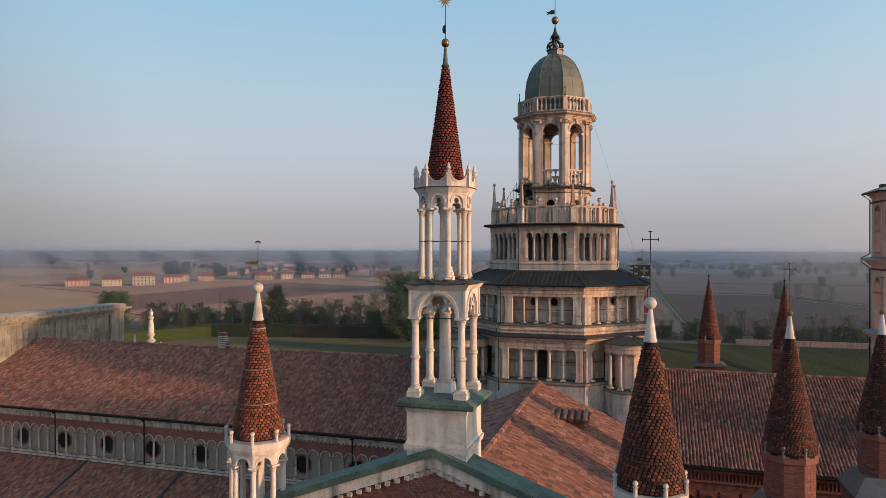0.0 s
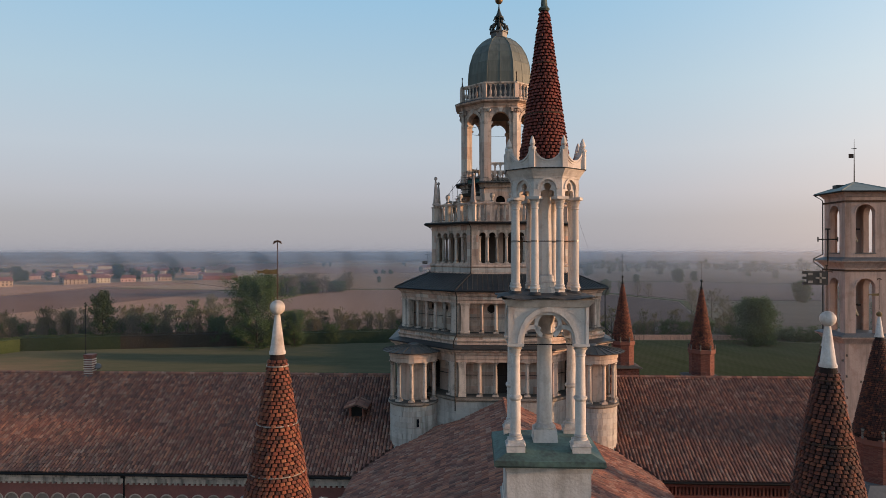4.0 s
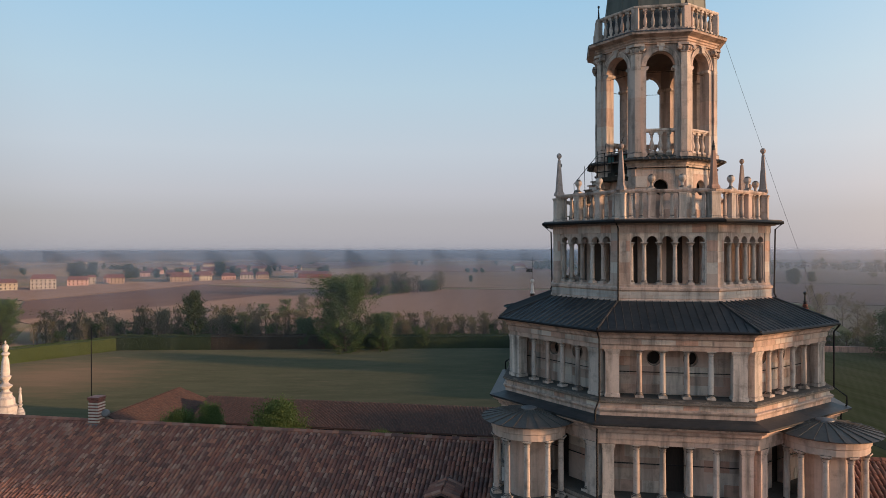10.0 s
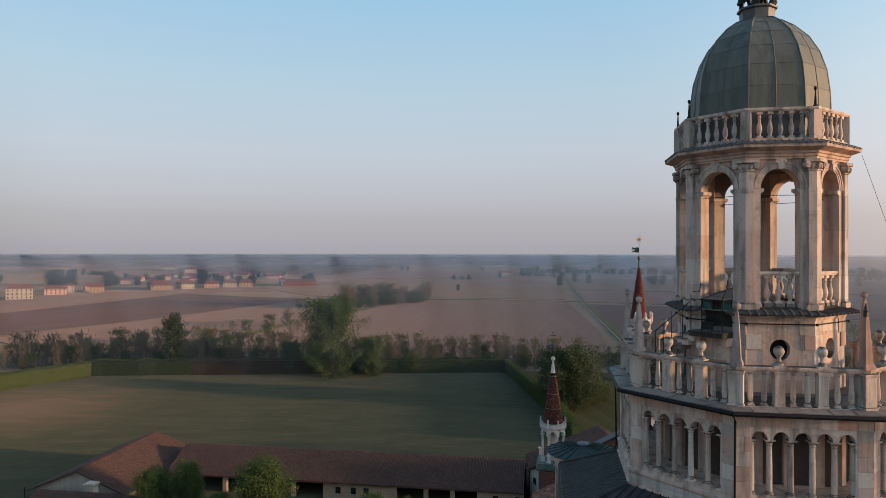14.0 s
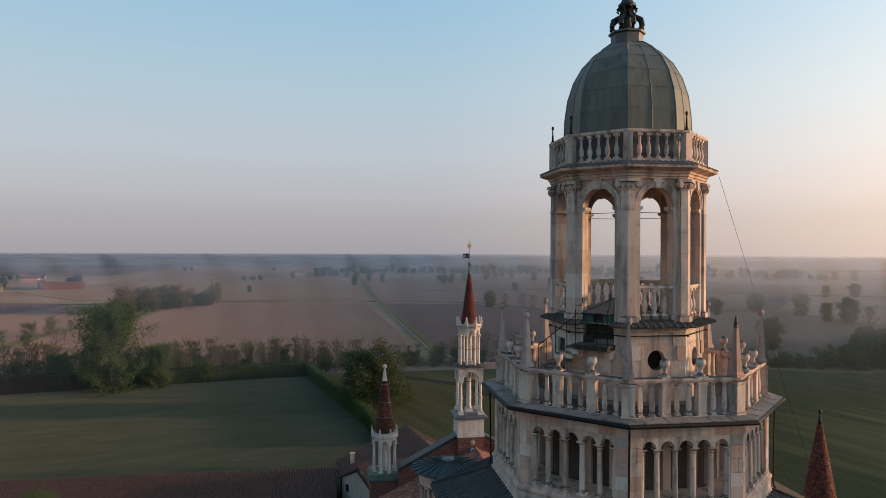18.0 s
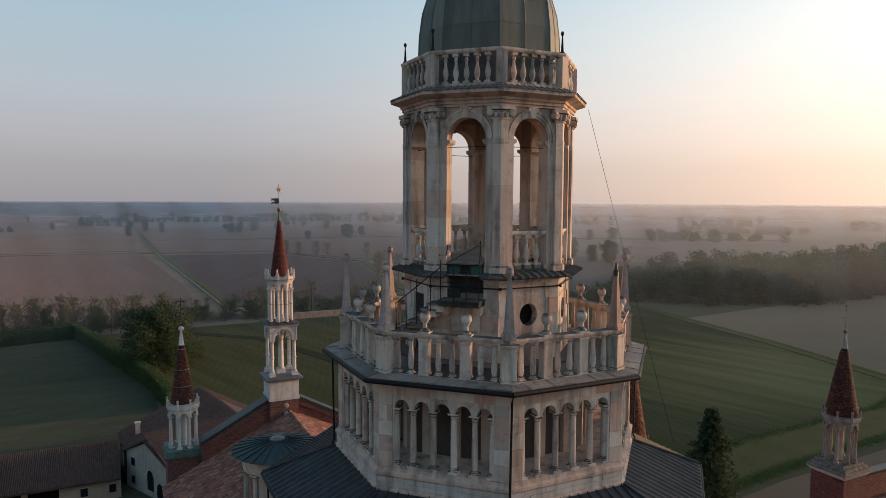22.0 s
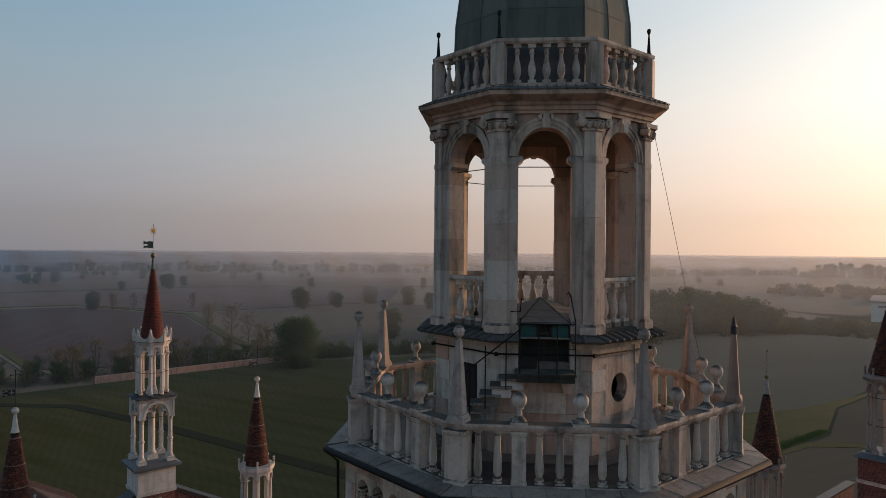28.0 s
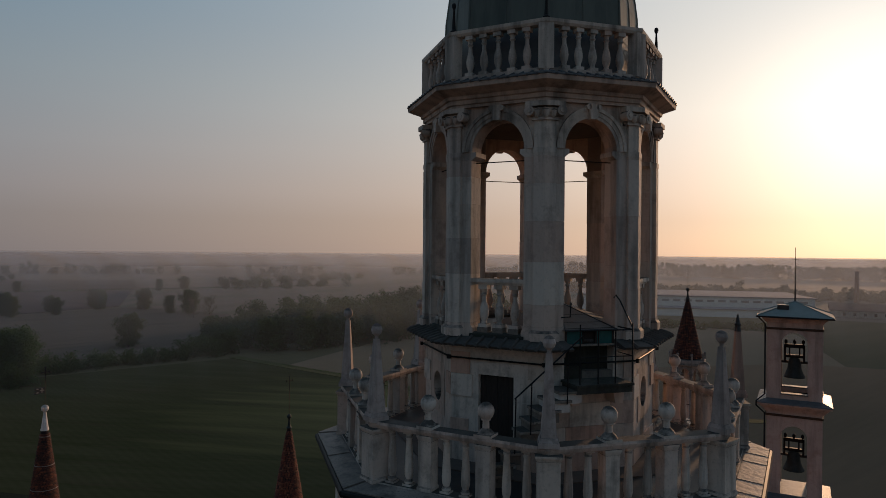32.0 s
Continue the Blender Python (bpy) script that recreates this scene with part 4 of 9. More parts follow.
ring("inner_pilaster", M().box(-1.35, -1.0, -4.35, -4.08, 40.04, 43.0).box(-0.2, 0.15, -4.35, -4.08, 40.04, 43.0).box(1.0, 1.35, -4.35, -4.08, 40.04, 43.0), plaster_pink, stage)
col_c = column(2.06, 0.115).mesh("column", True)
for k in range(8):
    for i in range(6):
        part("column", col_c, marble, stage, "", turned(k) @ Matrix.Translation(((i - 2.5) * 0.78 if 0 < i < 5 else (-1.83 if i == 0 else 1.83), -5.74, 40.04)))
part("frieze", M().lathe([(4.2, 42.75), (5.96, 42.75), (5.96, 42.95), (6.02, 43.0), (6.12, 43.08), (4.2, 43.1)], n=8, ap=True, closed=True), ashlar_mat, stage, "plain marble frieze")
ring("frieze_block", ashlar(-5.96 * TAN, 5.96 * TAN, 42.55, 42.95, -5.96, 0.02, 0.4, 0.95, 36), ashlar_mat, stage)
ring("plinth_block", ashlar(-6.02 * TAN, 6.02 * TAN, 39.37, 39.71, -6.02, 0.02, 0.17, 0.8, 37), pale_block, stage)
terrace = part("terrace", M().lathe([(3.0, 42.96), (6.2, 42.94), (6.4, 43.06), (6.48, 43.11), (6.48, 43.18), (5.9, 43.22), (3.0, 43.24)], n=8, ap=True, closed=True), apron, tower, "stained stone terrace with a sloping apron")
part("terrace_floor", M().lathe([(3.0, 43.2), (5.42, 43.2), (5.42, 43.255), (3.0, 43.28)], n=8, ap=True, closed=True), lead, terrace, "dark lead-covered walkway")
g = M().tube([(-6.53 * TAN, -6.53, 43.09), (6.53 * TAN, -6.53, 43.09)], 0.085, 8)
ring("gutter", g, iron, terrace, label="black gutter")
g = M()
xs = (-2.68, -1.95, -0.98, -0.12, 0.85, 1.7, 2.68)
for i, (xa, xb) in enumerate(zip(xs[:-1], xs[1:])):
    e = 0.016 + 0.012 * (i % 3)
    o = [(xa + 0.008, -6.5, 43.175), (xb - 0.008, -6.5, 43.175), (min(xb, 2.42) - 0.008, -5.88, 43.225), (max(xa, -2.42) + 0.008, -5.88, 43.225)]
    g.add([(x, y, z - 0.03) for x, y, z in o] + [(x, y - 0.01, z + e) for x, y, z in o], [(4, 5, 6, 7), (0, 1, 5, 4), (1, 2, 6, 5), (2, 3, 7, 6), (3, 0, 4, 7)])
ring("apron_slab", g, apron, terrace, label="stained stone slabs")
ring("downpipe", M().tube([(-6.5 * TAN, -6.56, 43.07), (-6.1 * TAN, -6.2, 42.75), (-6.1 * TAN, -6.14, 39.5), (-6.15 * TAN, -6.25, 39.3)], 0.045, 6), iron, terrace, which=(0, 2, 4, 6), label="black iron downpipe")

# terrace balustrade
bal = part("balustrade", M().lathe([(5.45, 43.2), (5.82, 43.2), (5.82, 43.26), (5.45, 43.26)], n=8, ap=True, closed=True), marble, tower, "weathered marble balustrade")
RB = 5.62
part("handrail", M().lathe([(RB - 0.2, 44.5), (RB + 0.17, 44.5), (RB + 0.2, 44.55), (RB + 0.22, 44.6), (RB + 0.2, 44.66), (RB - 0.2, 44.66), (RB - 0.22, 44.6)], n=8, ap=True, closed=True), marble, bal, "pale stone handrail blackened on top")
ped_c = pier(1.26, 0.26, 0.26).mesh("corner_pedestal")
ped_m = pier(1.26, 0.18, 0.18).mesh("pedestal")
spin = spindle(1.25, 0.098).mesh("baluster", True)
obel = obelisk(2.25, 0.19).mesh("obelisk")
obel2 = obelisk(2.25, 0.19, False).mesh("obelisk")
ballf = ball_finial(0.76, 0.2).mesh("ball_finial", True)
for k in range(8):
    vx = Matrix.Rotation(math.pi / 4 * k + math.pi / 8, 4, "Z")
    rc = RB / math.cos(math.pi / 8)
    part("corner_pedestal", ped_c, marble, bal, "", vx @ Matrix.Translation((0, -rc, 43.24)))
    ob = part("obelisk", obel2 if k in (0,) else obel, pink_stone if k in (0, 2, 3) else obelisk_stone, bal, "pinkish stone obelisk" if k == 0 else "stone obelisk with ball tip", vx @ Matrix.Translation((0, -rc, 44.64)))
    if k == 0:
        part("metal_tip", M().lathe([(0.1, 1.84), (0.085, 2.0), (0.1, 2.04), (0.06, 2.1), (0.05, 2.2), (0.02, 2.32)], n=10), lead, ob, "dark metal tip")
    for u in (-0.78, 0.78):
        part("pedestal", ped_m, marble, bal, "", turned(k) @ Matrix.Translation((u, -RB, 43.24)))
        part("ball_finial", ballf, marble, bal, "stone ball on a small foot", turned(k) @ Matrix.Translation((u, -RB, 44.64)))
    for u in (-1.82, -1.32, -0.26, 0.26, 1.32, 1.82):
        part("baluster", spin, pink_stone if (k * 7 + int(u * 10)) % 5 == 0 else marble, bal, "", turned(k) @ Matrix.Translation((u, -RB, 43.25)))

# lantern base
# core in the dark colour stands for shade seen through the oculi
lbase = part("lantern_base", M().lathe([(2.6, 43.15), (2.6, 46.3)], n=8, ap=True), wood_and_shade, tower, "octagonal marble base of the lantern")
g = M()
HF = 3.3 * TAN
hole_wall(g, -0.9, 0.9, 44.05, 45.85, 0, 44.95, 0.4, -3.26, -2.9)
g.box(-HF, -0.88, -3.26, -2.9, 43.15, 46.25).box(0.88, HF, -3.26, -2.9, 43.15, 46.25).box(-0.9, 0.9, -3.26, -2.9, 43.15, 44.06).box(-0.9, 0.9, -3.26, -2.9, 45.84, 46.25)
ring("base_wall", g, marble, lbase, which=(0, 1, 2, 3, 4, 5))
g = M().box(-HF, -0.52, -3.26, -2.9, 43.15, 46.25).box(0.52, HF, -3.26, -2.9, 43.15, 46.25).box(-0.53, 0.53, -3.26, -2.9, 45.55, 46.25)
ring("base_wall", g, marble, lbase, which=(6,))
HX = 0.74  # half-width of the hatch recess
ring("base_wall", M().box(-HF, -HX, -3.26, -2.9, 43.15, 46.25).box(HX, HF, -3.26, -2.9, 43.15, 46.25).box(-HX, HX, -3.26, -2.9, 43.15, 45.5), marble, lbase, which=(7,))
door = ring("door", M().box(-0.52, 0.52, -3.1, -3.02, 43.25, 45.55), wood_and_shade, lbase, which=(6,), label="dark weathered plank door")[0]
for i in range(6):
    part("plank", M().box(-0.5 + i * 0.168, -0.34 + i * 0.168, -3.14, -3.1, 43.27, 45.52), wood_and_shade, door)
skip_o = lambda x, z, w, h: abs(x) - w < 0.72 and abs(z - 44.95) - h < 0.72
ring("oculus_panel", hole_wall(M(), -0.7, 0.7, 44.25, 45.65, 0, 44.95, 0.41, -3.275, -3.26), ashlar_mat, lbase, which=(0, 1, 2, 3, 4, 5), label="smooth recessed stone panel")
skip_d = lambda x, z, w, h: abs(x) - w < 0.54 and z - h < 45.55
ring("ashlar_facing", ashlar(-HF, HF, 43.24, 46.1, -3.26, 0.04, 0.57, 1.0, 11, skip_o), ashlar_mat, lbase, which=(0, 1, 2, 3, 4, 5))
ring("ashlar_facing", ashlar(-HF, HF, 43.24, 46.1, -3.26, 0.04, 0.57, 1.0, 12, skip_d), ashlar_mat, lbase, which=(6,))
ring("ashlar_facing", ashlar(-HF, HF, 43.24, 46.1, -3.26, 0.04, 0.57, 1.0, 13, lambda x, z, w, h: abs(x) - w < HX and z + h > 45.5), ashlar_mat, lbase, which=(7,))


def face_run(profile, x0=None, x1=None):
    """A moulding along one side of the octagon, mitred at its ends or cut at x0 or x1; profile of distance and height."""
    n = len(profile)
    vs = [(-r * TAN if x0 is None else x0, -r, z) for r, z in profile] + [(r * TAN if x1 is None else x1, -r, z) for r, z in profile]
    fs = [tuple(range(n)), tuple(range(2 * n - 1, n - 1, -1))] + [(i, (i + 1) % n, (i + 1) % n + n, i + n) for i in range(n)]
    return M().add(vs, fs)


CORN = [(2.6, 46.1), (3.32, 46.1), (3.34, 46.2), (3.5, 46.28), (3.55, 46.36), (2.6, 46.4)]
SKIRT = [(2.4, 46.32), (3.8, 46.3), (3.84, 46.36), (3.35, 46.5), (2.4, 46.51)]
skirts = {}
for k in range(8):
    for xa, xb in (((None, -HX), (HX, None)) if k == 7 else ((None, None),)):
        part("base_cornice", face_run(CORN, xa, xb), marble, lbase, "", turned(k))
        skirts[k] = part("skirt_roof", face_run(SKIRT, xa, xb), slab_roof, lbase, "small skirt roof of ribbed slabs", turned(k))
g = M()
for i in range(-4, 5):
    x = i * 0.34
    g.tube([(x, -3.9, 46.33), (x, -3.86, 46.36), (x, -3.36, 46.51)], [0.035, 0.06, 0.05], 6)
rib_me = g.mesh("rib", True)
for k in range(8):
    if k != 7:
        part("moss_bed", face_run([(2.7, 46.5), (3.34, 46.48), (3.3, 46.58), (3.16, 46.62), (2.7, 46.6)], -0.8, 0.8), black_moss, skirts[k], "black moss along the ledge")
    part("rib", rib_me if k != 7 else M().tube([(-1.1, -3.9, 46.33), (-1.1, -3.86, 46.36), (-1.1, -3.36, 46.51)], [0.035, 0.06, 0.05], 6).tube([(1.1, -3.9, 46.33), (1.1, -3.86, 46.36), (1.1, -3.36, 46.51)], [0.035, 0.06, 0.05], 6), slab_roof, skirts[k], "dark rolled rib")
ring("tie_bar", M().tube([(-3.36 * TAN, -3.36, 45.95), (3.36 * TAN, -3.36, 45.95)], 0.025, 6).box(-3.45 * TAN, -3.2 * TAN, -3.44, -3.36, 45.9, 46.0), iron, lbase, label="iron tie bar")

# lantern
lantern = part("lantern", M().lathe([(0.5, 46.3), (3.2, 46.42), (3.2, 46.52), (0.5, 46.54)], n=8, ap=True), lead_pale, tower, "open octagonal marble lantern with arches")
c8, s8 = math.cos(math.pi / 8), math.sin(math.pi / 8)


def corner_plan(jamb, pil, proud, inner, a=3.28):
    """Plan of one bent corner pier; its corner points south."""
    def p(s, off):
        r = a / c8
        return (s * c8 + off * s8, -r + s * s8 - off * c8)
    right = [p(jamb, -inner), p(jamb, 0), p(pil, 0), p(pil, proud), (0, -(a + proud) / c8)]
    left = [(-x, y) for x, y in right[:4]][::-1]
    return right + left


rg = random.Random(5)
ZB, ZS = 46.5, 51.2
courses = []
for cuts in ((0.0, 0.13, 0.38, 0.62, 0.84, 1.0), (0.0, 0.22, 0.36, 0.66, 1.0), (0.0, 0.3, 0.52, 0.73, 0.9, 1.0)):
    row = []
    for a, b in zip(cuts[:-1], cuts[1:]):
        z0, z1 = ZB + 0.34 + (ZS - 0.54 - ZB) * a, ZB + 0.34 + (ZS - 0.54 - ZB) * b
        e = rg.uniform(-0.006, 0.006)
        row.append(zprism(M(), corner_plan(0.575 + e, 0.27 + e, 0.11 + e, 0.62), z0 + 0.002, z1 - 0.002).mesh("stone_block"))
    courses.append(row)
base_me = zprism(zprism(zprism(M(), corner_plan(0.64, 0.36, 0.2, 0.66), ZB, ZB + 0.2), corner_plan(0.64, 0.36, 0.2, 0.66), ZB + 0.2, ZB + 0.27, corner_plan(0.6, 0.3, 0.14, 0.64)), corner_plan(0.585, 0.28, 0.12, 0.62), ZB + 0.27, ZB + 0.34).mesh("pier_base")
imp_me = zprism(zprism(M(), corner_plan(0.585, 0.27, 0.1, 0.62), ZS - 0.2, ZS - 0.12, corner_plan(0.69, 0.29, 0.12, 0.66)), corner_plan(0.71, 0.29, 0.12, 0.66), ZS - 0.12, ZS).mesh("impost")
shaft_me = zprism(M(), corner_plan(0.575, 0.27, 0.1, 0.6), ZS, 51.9).mesh("upper_shaft")
core_me = zprism(M(), corner_plan(0.53, 0.22, 0.04, 0.56, 3.22), ZB, 52.3).mesh("pier")
# scrolled capital at each corner
g = zprism(M(), corner_plan(0.4, 0.33, 0.15, 0.3), 51.86, 51.92)
g = zprism(g, corner_plan(0.36, 0.29, 0.11, 0.3), 51.92, 52.14, corner_plan(0.46, 0.4, 0.22, 0.3))
g = zprism(g, corner_plan(0.52, 0.46, 0.28, 0.3), 52.18, 52.3)
for sx in (-1, 1):
    cx0, cy0 = sx * (0.36 * c8 + 0.22 * s8), -3.28 / c8 + 0.36 * s8 - 0.22 * c8
    g.tube([(cx0 - 0.05 * sx * s8, cy0 + 0.2 * c8, 52.08), (cx0 + 0.05 * sx * s8, cy0 - 0.07 * c8, 52.08)], 0.125, 12)
    g.tube([(cx0 + 0.05 * sx * s8, cy0 - 0.07 * c8, 52.08), (cx0 + 0.07 * sx * s8, cy0 - 0.1 * c8, 52.08)], 0.06, 10)
for a in (-0.2, 0, 0.2):
    g.lathe([(0.02, 51.9), (0.08, 51.96), (0.1, 52.08), (0.02, 52.16)], c=(a, -3.28 / c8 - 0.17 + abs(a) * 0.42), n=8)
cap_me = g.mesh("capital", True)
for k in range(8):
    vx = Matrix.Rotation(math.pi / 4 * k + math.pi / 8, 4, "Z")
    pr = part("pier", core_me, mortar, lantern, "", vx)
    for me in courses[k % 3]:
        part("stone_block", me, block_mat, pr)
    part("pier_base", base_me, marble, pr)
    part("impost", imp_me, marble, pr)
    part("upper_shaft", shaft_me, marble, pr)
    part("capital", cap_me, marble, pr, "scrolled leafy capital")
g = M().over_arch(0, 0.78, ZS, 52.36, -3.26, -2.66, 16)
g.box(-HF, -0.78, -3.26, -2.66, ZS, 52.36).box(0.78, HF, -3.26, -2.66, ZS, 52.36)
ring("arch_wall", g, ashlar_mat, lantern)
g = M().arch_band(0, 0.78, 0.86, ZS, -3.29, -3.24, 20).arch_band(0, 0.86, 0.97, ZS, -3.315, -3.24, 20).arch_band(0, 0.97, 1.05, ZS, -3.35, -3.24, 20)
ring("archivolt", g, marble, lantern)
g = M().prism([(-0.1, 51.94), (0.1, 51.94), (0.14, 52.32), (-0.14, 52.32)], -3.44, -3.26)
g.tube([(-0.15, -3.44, 52.24), (-0.15, -3.28, 52.24)], 0.075, 8).tube([(0.15, -3.44, 52.24), (0.15, -3.28, 52.24)], 0.075, 8)
ring("keystone", g, marble, lantern)
ring("tie_rod", M().tube([(-0.85, -2.96, 50.95), (0.85, -2.96, 50.95)], 0.014, 5), iron, lantern, label="thin iron tie rod")
g = M().box(-0.84, 0.84, -3.2, -2.9, 47.82, 47.88).box(-0.84, 0.84, -3.26, -2.86, 47.88, 47.98)
ring("parapet_rail", g, marble, lantern, which=range(7))
vase = baluster(1.1, 0.12).mesh("baluster", True)
for k in range(7):
    for u in (-0.46, 0.0, 0.46):
        part("baluster", vase, marble, lantern, "", turned(k) @ Matrix.Translation((u, -3.05, 46.72)))
        part("baluster_foot", M().taper(u, -3.05, 46.5, 46.74, 0.15, 0.15), old_stone, lantern, "", turned(k))
# ceiling takes the same painted shade
part("ceiling_slab", M().lathe([(0.1, 52.28), (2.75, 52.28), (2.75, 52.4), (0.1, 52.4)], n=8, ap=True), inner_shade, lantern)
part("entablature", M().lathe([(2.5, 52.33), (3.37, 52.33), (3.37, 52.4), (3.42, 52.42), (3.42, 52.52), (3.48, 52.54), (3.5, 52.62), (3.74, 52.7), (3.86, 52.74), (3.88, 52.84), (3.84, 52.88), (2.5, 52.92)], n=8, ap=True, closed=True), ashlar_mat, lantern, "moulded pink and white marble entablature")
g = M().lathe([(2.5, 52.9), (3.9, 52.86), (3.9, 52.89), (3.5, 53.02), (2.5, 53.04)], n=8, ap=True, closed=True)
for k in range(8):
    vs0 = []
    for i in range(-5, 6):
        p0 = turned(k) @ Vector((i * 0.27, -3.93, 52.86))
        p1 = turned(k) @ Vector((i * 0.27, -3.5, 53.03))
        g.tube([p0, p1], 0.035, 5)
part("cornice_slabs", g, lead_pale, lantern, "ribbed lead slabs on the cornice")

ubal = part("upper_balustrade", M().lathe([(3.15, 53.0), (3.45, 53.0), (3.45, 53.12), (3.15, 53.12)], n=8, ap=True, closed=True), marble, tower, "marble balustrade round the dome")
UB = 3.3
part("handrail", M().lathe([(UB - 0.13, 54.16), (UB + 0.13, 54.16), (UB + 0.17, 54.22), (UB + 0.17, 54.3), (UB - 0.15, 54.3), (UB - 0.15, 54.22)], n=8, ap=True, closed=True), marble, ubal, "weathered stone handrail")
vase2 = baluster(1.06, 0.105).mesh("baluster", True)
post = M().taper(0, 0, 0, 1.1, (0.2, 0.15), (0.2, 0.15)).mesh("post")
spike = M().lathe([(0.09, 0), (0.1, 0.06), (0.06, 0.1), (0.025, 0.62), (0.05, 0.66), (0.068, 0.72), (0.05, 0.78), (0.01, 0.8)], n=8).mesh("spike_finial", True)
for k in range(8):
    vx = Matrix.Rotation(math.pi / 4 * k + math.pi / 8, 4, "Z")
    part("post", post, marble, ubal, "", vx @ Matrix.Translation((0, -UB / c8, 53.08)))
    if k in (0, 3, 5, 6):
        part("spike_finial", spike, iron, ubal, "slim iron spike with ball", vx @ Matrix.Translation((0, -UB / c8, 54.3)))
    for i in range(5):
        part("baluster", vase2, marble, ubal, "", turned(k) @ Matrix.Translation(((i - 2) * 0.42, -UB, 53.1)))

# dome
DOME = [(2.74, 53.0), (2.78, 54.2), (2.74, 55.3), (2.62, 56.2), (2.36, 57.0), (1.98, 57.66), (1.46, 58.2), (0.98, 58.52), (0.68, 58.62)]
dome = part("dome", M().lathe(DOME, n=8, ap=True), lead_pale, tower, "grey-green metal-sheeted octagonal dome")
vs, fs = [], []
for k in range(8):
    r8 = turned(k)
    for j in range(len(DOME) - 1):
        if j in (0,):
            continue
        (a0, z0), (a1, z1) = DOME[j], DOME[j + 1]
        cuts = (-1, -0.1, 1) if (j + k) % 2 else (-1, 0.1, 1)
        for c0, c1 in zip(cuts[:-1], cuts[1:]):
            o = len(vs)
            e = 0.012
            for a, z, c in ((a0, z0 + 0.012, c0), (a0, z0 + 0.012, c1), (a1, z1, c1), (a1, z1, c0)):
                vs.append(tuple(r8 @ Vector((a * TAN * c, -a - e, z + e * 0.5))))
            fs.append((o, o + 1, o + 2, o + 3))
bulk("dome_sheets", vs, fs, dome_sheet, dome, "grey-green soldered metal sheets", "")
ring("dome_seam", M().tube([(0.0, -a - 0.02, z) for a, z in DOME[1:-1]], 0.018, 5), dome_sheet, dome)
ring("dome_rib", M().tube([(a * TAN, -a, z) for a, z in DOME[1:]], 0.045, 6), dome_sheet, dome, smooth=True)
top = part("dome_collar", M().lathe([(0.7, 58.6), (0.72, 59.05), (0.82, 59.08), (0.82, 59.16), (0.3, 59.2)], n=8, ap=True), lead_pale, dome)
g = M()
for k in range(8):
    r8 = turned(k)
    pts = [(0, -0.35, 59.15), (0, -0.62, 59.2), (0, -0.78, 59.42), (0, -0.72, 59.68), (0, -0.48, 59.82), (0, -0.3, 59.98), (0, -0.26, 60.2), (0, -0.42, 60.3), (0, -0.5, 60.2), (0, -0.42, 60.1)]
    g.tube([r8 @ Vector(p) for p in pts], [0.05, 0.1, 0.12, 0.11, 0.09, 0.08, 0.08, 0.07, 0.06, 0.03], 6)
g.lathe([(0.24, 59.15), (0.28, 59.4), (0.2, 59.9), (0.22, 60.2), (0.42, 60.34), (0.44, 60.44), (0.3, 60.55), (0.16, 60.85), (0.06, 61.25), (0.04, 61.6)], n=12)
part("scroll_finial", g, verdigris, dome, "dark scrolled metal finial", smooth=True)
part("finial_ball", M().lathe([(0.03, 61.5)] + [(0.36 * math.cos(a), 61.88 + 0.36 * math.sin(a)) for a in (-1.4, -1, -0.6, -0.2, 0.2, 0.6, 1, 1.4)] + [(0.03, 62.26)], n=16), bronze, dome, "dull gilt ball", smooth=True)
part("finial_rod", M().tube([(0, 0, 62.2), (0, 0, 65.0)], 0.03, 6), iron, dome)
g = M().prism([(-0.05, 62.5), (-0.35, 62.45), (-0.55, 62.5), (-0.85, 62.42), (-0.72, 62.6), (-0.92, 62.78), (-0.6, 62.7), (-0.4, 62.85), (-0.05, 62.85)], -0.012, 0.012)
part("weathervane", g, verdigris, dome, "dark swallow-tailed metal weathervane")

